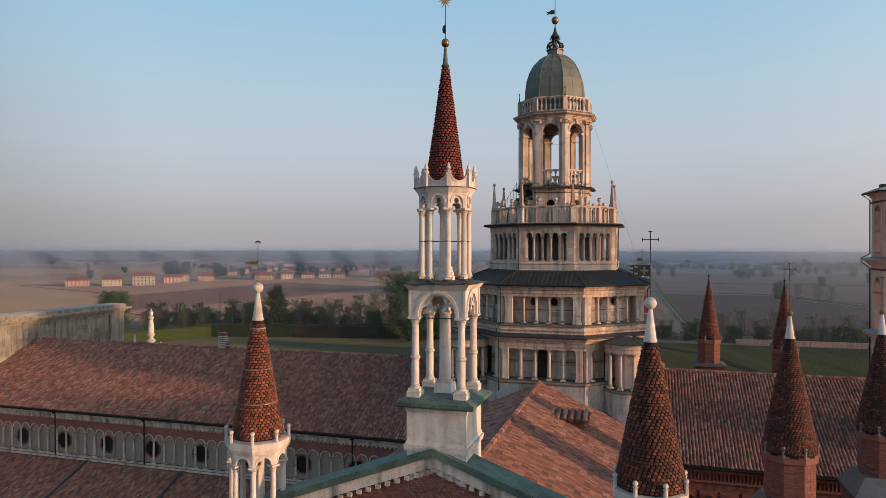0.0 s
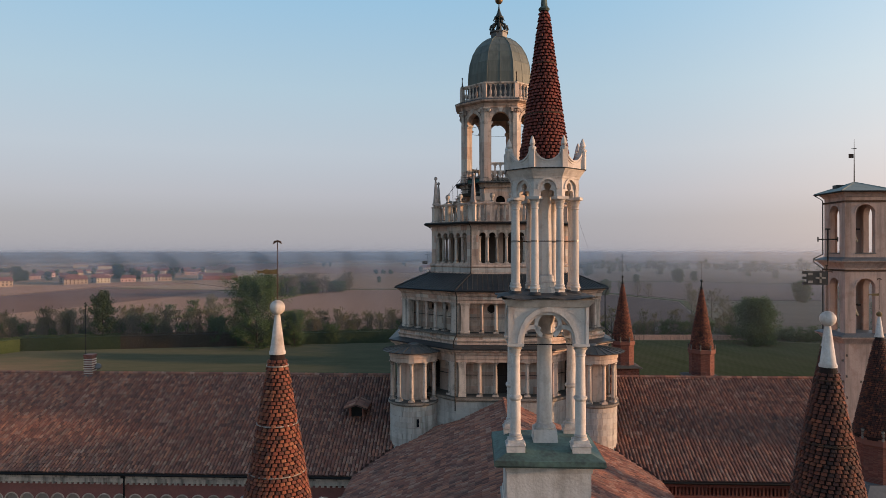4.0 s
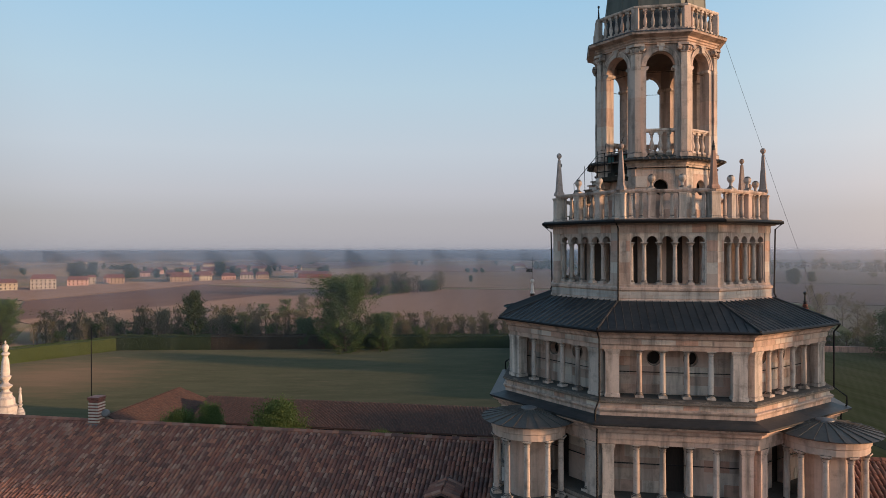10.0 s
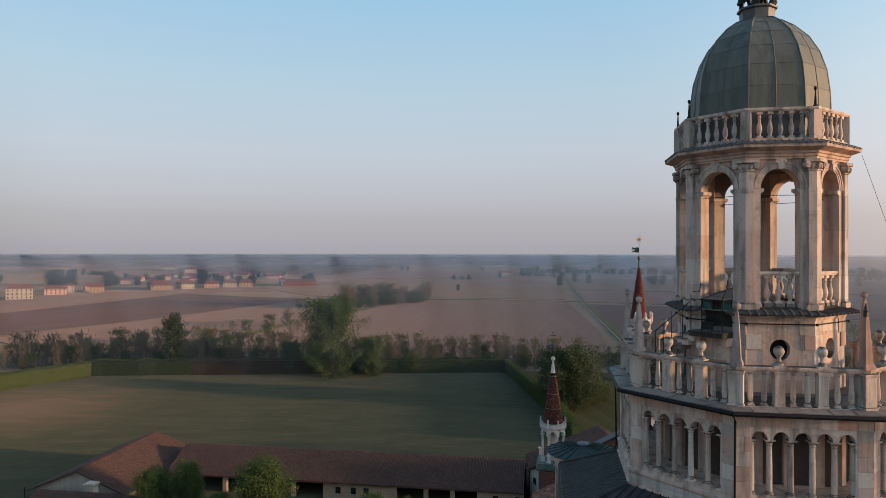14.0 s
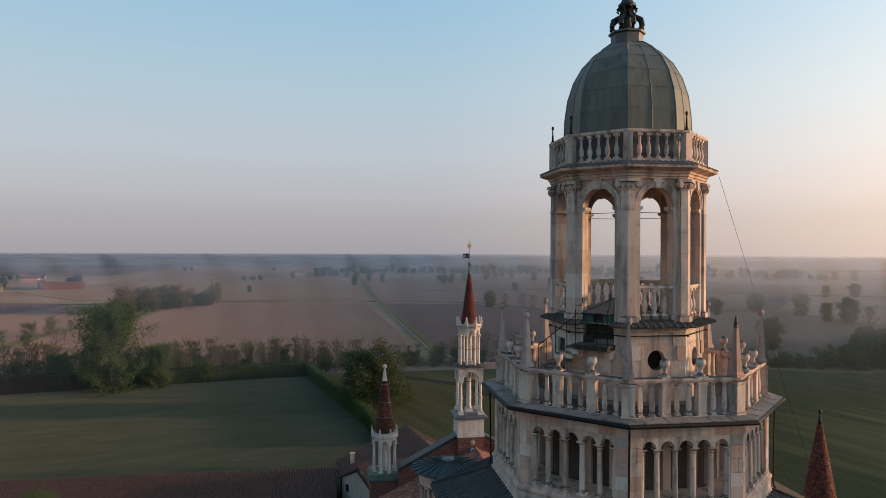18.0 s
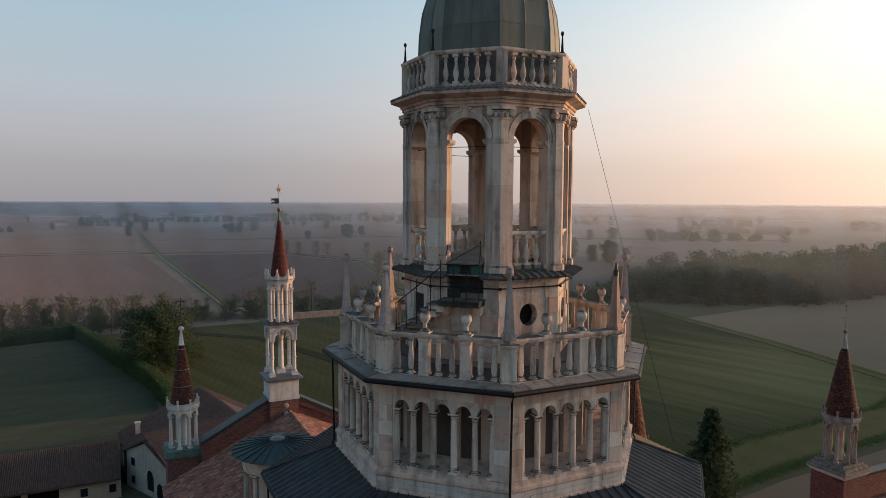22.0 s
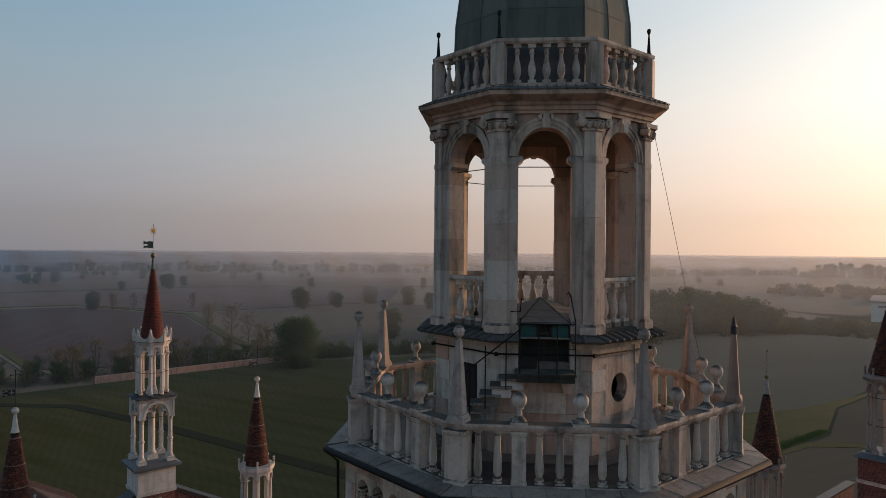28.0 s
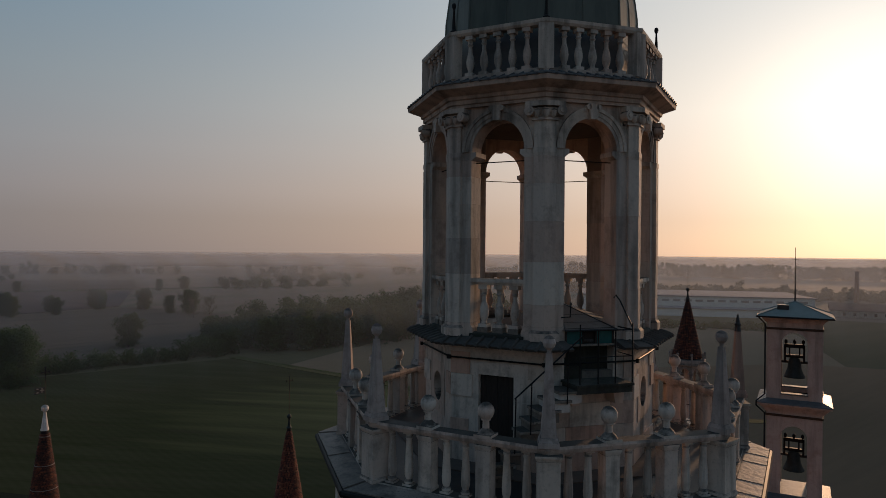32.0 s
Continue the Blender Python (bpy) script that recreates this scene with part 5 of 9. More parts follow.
# round stair turrets on the diagonals
tur = None
for q, k in enumerate((7, 1, 3, 5)):
    ang = math.pi / 4 * k
    px, py = CX + 9.5 * math.sin(ang), CY - 9.5 * math.cos(ang)
    if tur is None:
        tur = thing("stair_turret", (px, py, 0), "round marble turret with small columns and metal cap", "turret", "turrets of the crossing tower", kind="structure")
        tur.matrix_basis = pose(px, py, DZ) @ Matrix.Diagonal((0.97, 0.97, SZ, 1))
        part("drum", M().lathe([(1.78, 20), (1.78, 29.9)], n=32), mortar, tur)
        vs, fs = [], []
        rg = random.Random(9)
        for j in range(14):
            z0, z1 = 24.3 + j * 0.4, 24.3 + (j + 1) * 0.4 - 0.012
            i = 0.0
            while i < 32:
                w = rg.choice((2, 3, 3, 4))
                o = len(vs)
                st = [min(i + s, 32) for s in range(w + 1)]
                e = rg.uniform(0, 0.012)
                for s in st:
                    a = 2 * math.pi * (s + (0.25 if j % 2 else 0) + (0.03 if s == st[0] else -0.03 if s == st[-1] else 0)) / 32
                    for r in (1.78, 1.815 + e):
                        for z in (z0, z1):
                            vs.append((r * math.cos(a), r * math.sin(a), z))
                for s in range(len(st) - 1):
                    b = o + 4 * s
                    fs += [(b + 2, b + 6, b + 7, b + 3), (b + 3, b + 7, b + 5, b + 1), (b, b + 4, b + 6, b + 2)]
                fs += [(o, o + 2, o + 3, o + 1), (o + 4 * (len(st) - 1), o + 4 * (len(st) - 1) + 1, o + 4 * (len(st) - 1) + 3, o + 4 * (len(st) - 1) + 2)]
                i += w
        bulk("stone_courses", vs, fs, pale_block, tur, "pale marble courses", "stuff")
        part("slit_window", M().box(-0.09, 0.09, -1.86, -1.7, 28.4, 28.95).box(-0.09, 0.09, -1.86, -1.7, 26.4, 26.95), dark_glass, tur, "narrow dark slit windows", Matrix.Rotation(radians(15), 4, "Z"))
        part("ledge", M().lathe([(0.3, 29.85), (1.88, 29.85), (1.98, 29.95), (1.98, 30.08), (1.85, 30.14), (0.3, 30.16)], n=32), lichen_stone, tur)
        part("inner_core", M().lathe([(1.0, 30), (1.0, 33.5)], n=20), plaster_pink, tur)
        ct = column(2.85, 0.14).mesh("column", True)
        for i in range(10):
            a = 2 * math.pi * (i + 0.5) / 10
            part("column", ct, marble, tur, "", Matrix.Translation((1.68 * math.cos(a), 1.68 * math.sin(a), 30.14)) @ Matrix.Rotation(a, 4, "Z"))
        part("entablature", M().lathe([(1.2, 32.97), (1.84, 32.97), (1.84, 33.25), (1.9, 33.3), (1.92, 33.6), (2.05, 33.72), (1.2, 33.75)], n=32), plaster_pink, tur)
        cap = part("metal_cap", M().lathe([(1.0, 33.7), (2.28, 33.66), (2.4, 33.72), (1.2, 33.96), (0.3, 34.1), (0.25, 34.18), (0.05, 34.2)], n=32), cap_brown, tur, "dark ribbed conical metal cap")
        g = M()
        for i in range(24):
            a = 2 * math.pi * i / 24
            g.tube([(r * math.cos(a), r * math.sin(a), z) for r, z in ((2.4, 33.74), (1.2, 33.98), (0.3, 34.12))], 0.025, 4)
        part("standing_seam", g, cap_brown, cap)
        part("cap_disc", M().lathe([(0.1, 34.08), (0.42, 34.08), (0.4, 34.16), (0.1, 34.22)], n=20), lead_pale, cap, "pale metal disc")
    else:
        tc = copy_thing(tur, pose(px, py, DZ, 0, 0, 45 * (k - 7)))
        if k == 5:
            tc.matrix_basis = pose(-15.25, 70.17, DZ + 4.25, 0, 0, -90) @ Matrix.Diagonal((0.85, 0.85, SZ, 1))
            for c in tc.children:
                if c.name.startswith("metal_cap"):
                    for q in [c] + list(c.children):
                        if not q.name.startswith("cap_disc"):
                            q.data = q.data.copy()
                            q.data.materials[0] = cap_metal
                    tagged(c, "dark green ribbed conical metal cap")

# iron balcony and steps beside the lantern door
balcony = thing("iron_balcony", (CX, CY, 0), "black iron balcony with glazed hatch on the lantern base", "balcony")
balcony.matrix_basis = pose(CX, CY, DZ, 0, 0, -45) @ Matrix.Diagonal((SX, SX, SZ, 1))
part("platform", M().box(-0.8, 0.8, -4.12, -3.26, 45.34, 45.5).box(-0.84, 0.83, -4.16, -3.26, 45.5, 45.56), black_moss, balcony, "dark mossy stone platform")
for x, z in ((-0.72, 46.98), (-0.2, 46.83), (0.3, 46.83), (0.8, 46.98)):
    part("railing_post", M().tube([(x, -4.1, 45.5), (x, -4.1, z)], 0.02, 6), iron, balcony)
part("railing", M().tube([(-0.72, -4.1, 46.83), (0.8, -4.1, 46.83), (0.8, -3.4, 46.83)], 0.018, 6), iron, balcony)
part("railing", M().tube([(-0.72, -4.1, 46.2), (0.8, -4.1, 46.2), (0.8, -3.4, 46.2)], 0.013, 6), iron, balcony)
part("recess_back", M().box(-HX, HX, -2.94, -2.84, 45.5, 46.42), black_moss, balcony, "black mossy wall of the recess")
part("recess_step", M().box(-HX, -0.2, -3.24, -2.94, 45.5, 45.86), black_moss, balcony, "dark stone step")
part("recess_step", M().box(-0.2, HX, -3.2, -2.94, 45.5, 45.72), old_stone, balcony, "streaked stone step")
part("hatch_sill", M().box(-HX, HX, -3.34, -2.9, 46.36, 46.41), lichen_stone, balcony, "weathered sill")
hg = part("hatch_window", M().box(-HX, HX, -3.3, -3.2, 46.72, 46.80).box(-0.22, -0.17, -3.3, -3.2, 46.41, 46.72).box(0.17, 0.22, -3.3, -3.2, 46.41, 46.72).box(-HX, -0.68, -3.3, -3.2, 46.41, 46.72).box(0.68, HX, -3.3, -3.2, 46.41, 46.72), wood_and_shade, balcony)
part("hatch_door", M().box(-0.17, 0.17, -3.2, -3.16, 46.41, 46.72), wood_and_shade, hg, "small dark hatch door")
part("pane", M().box(-0.68, -0.22, -3.27, -3.24, 46.41, 46.72), teal_glass, hg, "teal glass pane")
part("pane", M().box(0.22, 0.68, -3.27, -3.24, 46.41, 46.72), teal_glass, hg, "teal glass pane")
ROOF = [(-0.77, -3.4, 46.76), (0.77, -3.4, 46.76), (2.0, -1.2, 46.76), (-2.0, -1.2, 46.76), (0.0, -1.3, 47.34)]
part("hatch_roof", M().add(ROOF, [(3, 2, 1, 0), (0, 1, 4), (1, 2, 4), (2, 3, 4), (3, 0, 4)]), sheet_roof, balcony, "low hipped grey-brown sheet roof of the hatch")
for a, b in ((0, 4), (1, 4), (0, 1)):
    part("roof_roll", M().tube([ROOF[a], ROOF[b]], 0.025, 6), lead, balcony, "dark lead roll")
for f in (0.25, 0.5):
    part("roof_seam", M().tube([Vector(ROOF[0]).lerp(Vector(ROOF[4]), f), Vector(ROOF[1]).lerp(Vector(ROOF[4]), f)], 0.01, 4), lead, balcony)
part("stay", M().tube([(0.8, -4.08, 46.9), (0.72, -3.6, 47.5), (0.66, -3.5, 47.62), (0.62, -3.46, 47.55)], 0.022, 5), iron, balcony)
part("stay", M().tube([(-0.98, -3.56, 47.1), (-0.7, -3.5, 47.1), (-0.66, -3.46, 47.45), (-0.6, -3.4, 47.4)], 0.02, 5), iron, balcony)
part("bracket", M().prism([(0.52, 45.0), (0.74, 45.0), (0.8, 45.32), (0.45, 45.32)], -3.75, -3.26), plaster_pink, balcony)
part("bracket", M().prism([(-0.76, 45.0), (-0.54, 45.0), (-0.45, 45.32), (-0.8, 45.32)], -3.75, -3.26), plaster_pink, balcony)

steps = thing("stone_steps", (CX, CY, 0), "narrow stone steps with iron handrail up to the balcony", "stairs")
steps.matrix_basis = balcony.matrix_basis.copy()
for i, (xa, xb, z) in enumerate(((-1.3, -0.62, 45.42), (-1.55, -0.95, 45.22), (-1.84, -1.25, 45.0), (-2.1, -1.55, 44.78), (-2.35, -1.8, 44.56), (-2.6, -2.05, 44.34), (-2.8, -2.3, 44.1), (-3.0, -2.5, 43.86), (-3.2, -2.7, 43.62))):
    yb = -3.32 - max(0, (-xb - 1.3)) * 0.45
    # lower steps take the dark stone to paint in the shade there
    st = part("step", M().box(xa + 0.06, xb, -4.02, yb, z - 0.3, z - 0.06), white_stone if i < 2 else old_stone, steps)
    part("tread", M().box(xa, xb + 0.02, -4.1, yb, z - 0.06, z), lichen_stone, st, "dark mossy tread")
part("handrail", M().tube([(-0.7, -4.2, 46.72), (-2.55, -4.2, 45.35)], 0.02, 6), iron, steps)
for x, za, zb_ in ((-1.1, 45.35, 46.42), (-1.67, 44.85, 46.27), (-2.1, 44.7, 45.68), (-2.52, 44.3, 45.38)):
    part("rail_post", M().tube([(x, -4.15, za - 0.2), (x, -4.2, zb_)], 0.018, 5), iron, steps)

tagged(part("lightning_wire", M().tube([(-4.64, 61.5, 52.83), (-2.0, 61.05, 44.2), (-0.25, 60.75, 38.75)], 0.008, 4), iron), "thin lightning conductor wire down from the lantern", "wire")


# ---- pinnacles and spires ----
def scales(g, r0, z0, r1, z1, row=0.13, width=0.2, keep=None, seed=2):
    """Rows of projecting rounded bricks with open gaps, staggered from row to row, round a cone; returns the poses of those kept apart."""
    rg = random.Random(seed)
    n = int((z1 - z0) / row)
    lean = math.atan2(r0 - r1, z1 - z0)
    out = []
    for j in range(n):
        z = z0 + j * row
        r = r0 + (r1 - r0) * j / n
        m = max(7, int(2 * math.pi * r / width))
        for i in range(m):
            a = 2 * math.pi * (i + 0.5 * (j % 2)) / m + rg.uniform(-0.004, 0.004)
            w = math.pi * r / m * rg.uniform(0.74, 0.89)
            e = rg.uniform(0.04, 0.075)
            t = Matrix.Rotation(a, 4, "Z") @ Matrix.Translation((r, 0, z)) @ Matrix.Rotation(-lean * 0.6, 4, "Y")
            if keep and keep(z, a):
                out.append((t, w))
                continue
            h = row * rg.uniform(0.72, 0.85)
            loc = [(-0.05, -w, 0), (e - 0.012, -w, 0.01), (e, -w * 0.55, 0), (e, w * 0.55, 0), (e - 0.012, w, 0.01), (-0.05, w, 0),
                   (-0.06, -w * 0.9, h), (e - 0.04, -w * 0.9, h - 0.01), (e - 0.03, -w * 0.5, h), (e - 0.03, w * 0.5, h), (e - 0.04, w * 0.9, h - 0.01), (-0.06, w * 0.9, h)]
            g.add([t @ Vector(p) for p in loc], [(0, 1, 2, 3, 4, 5), (11, 10, 9, 8, 7, 6), (0, 6, 7, 1), (1, 7, 8, 2), (2, 8, 9, 3), (3, 9, 10, 4), (4, 10, 11, 5)])
    return out


def hoop(r, z, t=0.018):
    return M().lathe([(r, z - t), (r + 0.03, z - t), (r + 0.03, z + t), (r, z + t)], n=24, closed=True)


def bulk_m(name, g, material, parent, label="", kind=""):
    return bulk(name, g.v, g.f, material, parent, label, kind)


def great_pinnacle(x, y, dz, label, near, north=False):
    """Two-storeyed marble aedicule under a tall tiled spire."""
    p = thing("pinnacle", (x, y, dz), label, "pinnacle", "great pinnacles of the transepts")
    p.matrix_basis = pose(x, y, dz) @ Matrix.Diagonal((0.92, 0.92, 1, 1))
    mould = white_stone
    blk = part("base_block", M().box(-1.36, 1.36, -1.36, 1.36, 28.5, 34.65), brick_wall if north else white_stone, p, "red brick base block" if north else "plain marble base block")
    if north:
        part("upper_block", M().box(-1.4, 1.4, -1.4, 1.4, 33.2, 34.66), white_stone, blk, "marble upper block")
    part("base_moulding", M().taper(0, 0, 32.85, 33.1, 1.44, 1.48).taper(0, 0, 33.1, 33.25, 1.42, 1.38), mould, blk)
    part("base_moulding", M().taper(0, 0, 34.4, 34.65, 1.38, 1.45), mould, blk)
    part("copper_slab", M().taper(0, 0, 34.65, 34.72, 1.7, 1.78).taper(0, 0, 34.72, 34.86, 1.78, 1.76).taper(0, 0, 34.86, 35.06, 1.74, 1.2), lead_pale if north else copper, p, "grey lead slab" if north else "green copper-sheeted slab")
    if north:
        for zl in (32.4, 31.65):
            part("flood_lamp", M().lathe([(0.05, -0.1), (0.2, -0.1), (0.26, 0.08), (0.2, 0.18), (0.02, 0.2)], n=14), strap_grey, p, "round metal floodlight", pose(0.1, -1.6, zl, 80, 0, 0))
    c1 = column(3.05, 0.17, 0.26, 0.46).mesh("column", True)
    for sx in (-1, 1):
        for sy in (-1, 1):
            part("pedestal", M().taper(sx * 1.06, sy * 1.06, 34.8, 35.2, 0.3, 0.3).taper(sx * 1.06, sy * 1.06, 35.2, 35.28, 0.33, 0.25), white_stone, p)
            part("column", c1, white_stone, p, "ringed marble column", Matrix.Translation((sx * 1.06, sy * 1.06, 35.2)))
    part("core_column", M().taper(0, 0, 35.0, 35.45, 0.42, 0.38).lathe([(0.36, 35.45), (0.38, 35.5), (0.27, 35.62), (0.245, 38.28), (0.29, 38.31), (0.29, 38.4), (0.25, 38.43), (0.25, 38.6), (0.34, 38.8), (0.36, 39.3)], n=20), white_stone, p, "thick central column", smooth=True)
    # trefoil-arched storey
    outer = [(-1.24, 38.25), (-1.24, 39.35), (0.95, 39.35), (0.95, 38.25)]
    curve = [(0.88 * math.cos(math.pi * i / 24), 38.25 + 0.98 * math.sin(math.pi * i / 24)) for i in range(25)]
    arch_me = M().prism(outer + curve, -1.24, -0.95).mesh("arch", True)
    mould_me = M().arch_band(0, 0.87, 1.0, 38.25, -1.3, -1.2, 24).stretched(38.25, 1.1).mesh("arch_moulding", True)
    inner_me = M().arch_band(0, 0.79, 0.88, 38.25, -1.18, -0.98, 24).stretched(38.25, 1.1).mesh("inner_moulding", True)
    ring_me = M().arch_band(0, 0.32, 0.45, 38.81, -1.16, -1.0, 26, radians(-60), radians(240)).mesh("tracery_ring", True)
    cusp_me = M().arch_band(-0.5, 0.33, 0.46, 38.34, -1.16, -0.99, 12, radians(52), radians(176)).mesh("tracery_cusp", True)
    cusp_mf = M().arch_band(0.5, 0.33, 0.46, 38.34, -1.16, -0.99, 12, radians(4), radians(128)).mesh("tracery_cusp", True)
    panel_l = M().prism([(-1.12, 38.85), (-1.12, 39.25), (-0.62, 39.25), (-0.86, 39.08)], -1.262, -1.23).mesh("spandrel")
    panel_r = M().prism([(1.12, 39.25), (1.12, 38.85), (0.86, 39.08), (0.62, 39.25)], -1.262, -1.23).mesh("spandrel")
    corner_me = M().box(-1.3, -1.2, -1.3, -1.2, 38.25, 39.34).mesh("corner_post")
    for k in range(4):
        ar = part("arch", arch_me, white_stone, p, "round arch with pierced trefoil tracery", turned(k, 4))
        for nm, me in (("arch_moulding", mould_me), ("inner_moulding", inner_me), ("tracery_ring", ring_me), ("tracery_cusp", cusp_me), ("tracery_cusp", cusp_mf), ("spandrel", panel_l), ("spandrel", panel_r), ("corner_post", corner_me)):
            part(nm, me, white_stone, ar)
    part("cornice", M().taper(0, 0, 39.35, 39.42, 1.3, 1.36).taper(0, 0, 39.42, 39.58, 1.36, 1.5).taper(0, 0, 39.1, 39.36, 1.22, 1.22), white_stone, p)
    vs, fs, q = [], [], 13
    for layer in (0.0, -0.025):
        for b in range(q):
            for a in range(q):
                u, w = -1 + 2 * a / (q - 1), -1 + 2 * b / (q - 1)
                m = max(abs(u), abs(w))
                edge = 1.6 + (0.06 * math.sin(9 * u + 5 * w) if m > 0.99 else 0.0)
                vs.append((u * edge, w * edge, 39.72 - 0.10 * m ** 3 + 0.035 * math.sin(7 * u + 2) * math.sin(6 * w + 1) * m + 0.05 * (abs(u) * abs(w)) ** 4 * math.sin(3 * u + w) + layer))
    for b in range(q - 1):
        for a in range(q - 1):
            o = b * q + a
            fs += [(o, o + 1, o + q + 1, o + q), (o + q * q, o + q * q + q, o + q * q + q + 1, o + q * q + 1)]
    rim = list(range(q)) + [q - 1 + q * k for k in range(1, q)] + [q * q - 1 - k for k in range(1, q)] + [q * (q - 1 - k) for k in range(1, q - 1)]
    for a, b in zip(rim, rim[1:] + rim[:1]):
        fs.append((a, a + q * q, b + q * q, b))
    part("lead_shelf", M().add(vs, fs), lead_sheet, p, "sagging lead sheet shelf")
    part("shelf_core", M().taper(0, 0, 39.56, 39.6, 1.4, 1.3), white_stone, p)
    bar = M().tube([(-1.1, -1.06, 38.2), (1.1, -1.06, 38.2)], 0.02, 5).mesh("tie_bar")
    for k in range(4):
        part("tie_bar", bar, iron, p, "black iron tie bar", Matrix.Rotation(math.pi / 2 * k, 4, "Z"))
    # octagonal upper storey
    c2 = column(2.95, 0.127, 0.205, foot=0.12, n=16).mesh("column", True)
    lead_foot = M().lathe([(0.24, 39.69), (0.21, 39.73), (0.19, 39.75), (0.165, 39.78)], n=12).mesh("lead_collar", True)
    band = M().lathe([(0.11, 41.29), (0.134, 41.29), (0.134, 41.35), (0.11, 41.35)], n=12, closed=True).mesh("strap")
    # wall plate with a stilted arch, and a keyhole trefoil plate set back in it
    wall_o = [(-0.46, 42.64), (-0.46, 43.28), (0.46, 43.28), (0.46, 42.64)]
    am = M().prism(wall_o + [(0.29, 42.64)] + [(0.29 * math.cos(math.pi * i / 16), 42.9 + 0.29 * math.sin(math.pi * i / 16)) for i in range(17)] + [(-0.29, 42.64)], -1.1, -1.0).mesh("small_arch", True)
    half = [(0.22, 42.64), (0.22, 42.78), (0.19, 42.84), (0.12, 42.865), (0.045, 42.85)]
    half += [(0.118 * math.cos(radians(a)), 42.975 + 0.118 * math.sin(radians(a))) for a in (-60, -40, -20, 0, 20, 40, 60, 78)]
    keyhole = half + [(-u, z) for u, z in half[::-1]]
    km = M().prism([(-0.36, 42.64), (-0.36, 43.26), (0.36, 43.26), (0.36, 42.64)] + keyhole, -1.05, -0.93).mesh("tracery", True)
    rm = M().arch_band(0, 0.28, 0.345, 42.9, -1.135, -1.08, 16).mesh("arch_moulding", True)
    top = []
    for i in range(33):
        u = -0.52 + 1.04 * i / 32
        a = min(abs(u), 0.44)
        top.append((u, 44.36 - 0.47 * math.sqrt(max(0.0, 1 - (a / 0.44) ** 2))))
    vs = [q for u, z in top for q in ((u, -1.25, 43.6), (u, -1.25, z), (u, -1.13, 43.6), (u, -1.13, z))]
    fs = [(0, 1, 3, 2), (128, 130, 131, 129)]
    for a in range(0, 128, 4):
        fs += [(a, a + 4, a + 5, a + 1), (a + 2, a + 3, a + 7, a + 6), (a + 1, a + 5, a + 7, a + 3), (a, a + 2, a + 6, a + 4)]
    crown = M().add(vs, fs).mesh("crown_panel")
    lips = []
    for off, th, y in ((0.0, 0.05, -1.285), (0.085, 0.035, -1.27)):
        pts = [(0.44 * math.cos(a), 44.36 + 0.47 * math.sin(a), math.cos(a), math.sin(a)) for a in (-math.pi + math.pi * i / 28 for i in range(2, 27))]
        vs = [q for x0, z0, c, d in pts for q in [(x0 + c * r, yy, z0 + d * r) for r in (off, off + th) for yy in (y, -1.2)]]
        fs = [(0, 1, 3, 2), (96, 98, 99, 97)]
        for a in range(0, 96, 4):
            fs += [(a, a + 4, a + 6, a + 2), (a + 1, a + 3, a + 7, a + 5), (a, a + 1, a + 5, a + 4), (a + 2, a + 6, a + 7, a + 3)]
        lips.append(M().add(vs, fs).mesh("crown_lip", True))
    fin = M().taper(0, 0, 43.7, 44.25, 0.09, 0.1).lathe([(0.13, 44.25), (0.13, 44.32), (0.06, 44.36), (0.1, 44.42), (0.08, 44.52), (0.02, 44.66)], n=10).mesh("crown_finial", True)
    for k in range(8):
        vx = Matrix.Rotation(math.pi / 4 * k + math.pi / 8, 4, "Z")
        part("upper_column", c2, white_stone, p, "", vx @ Matrix.Translation((0, -1.07, 39.72)))
        part("strap", band, strap_grey, p, "grey metal strap round the column", vx @ Matrix.Translation((0, -1.07, 0)))
        part("lead_collar", lead_foot, lead_sheet, p, "dark lead collar round the column foot", vx @ Matrix.Translation((0, -1.07, 0)))
        sa = part("small_arch", am, white_stone, p, "", turned(k))
        part("tracery", km, white_stone, sa, "keyhole trefoil tracery")
        part("arch_moulding", rm, white_stone, sa)
        cr_ = part("crown_panel", crown, white_stone, p, "scalloped crown parapet", Matrix.Translation((0, 0, -0.12)) @ turned(k))
        for me in lips:
            part("crown_lip", me, white_stone, cr_)
        part("crown_finial", fin, white_stone, p, "", vx @ Matrix.Translation((0, -1.33, -0.18)))
    part("hoop", M().tube([(1.07 * math.cos(2 * math.pi * i / 16), 1.07 * math.sin(2 * math.pi * i / 16), 41.32) for i in range(17)], 0.016, 5), rust, p)
    part("upper_core", M().lathe([(0.44, 39.7), (0.44, 39.88), (0.40, 39.9), (0.40, 40.02), (0.36, 40.06), (0.33, 40.16), (0.33, 40.24), (0.27, 40.3), (0.24, 42.7), (0.34, 42.95), (0.4, 43.3)], n=8), white_stone, p)
    part("upper_cornice", M().lathe([(0.5, 43.22), (1.13, 43.22), (1.15, 43.28), (1.24, 43.4), (1.3, 43.48), (1.3, 43.52), (0.5, 43.54)], n=8, ap=True), white_stone, p)
    part("crown_flashing", M().lathe([(1.1, 43.52), (1.34, 43.5), (1.35, 43.525), (1.1, 43.56)], n=8, ap=True, closed=True), lead, p, "thin dark lead edge")
    sp = part("spire", M().lathe([(0.80, 43.5), (0.80, 43.75), (0.10, 48.72)], n=24), spire_bed, p, "dark red tiled conical spire")
    g = M()
    kept = scales(g, 0.84, 43.75, 0.13, 48.6, 0.105, 0.165, (lambda z, a: z < 45.2 and -2.9 < a - 2 * math.pi * (a > math.pi) < -0.9) if near else None)
    bulk_m("spire_tiles", g, scale_red, sp, "rows of dark red scale tiles", "stuff")
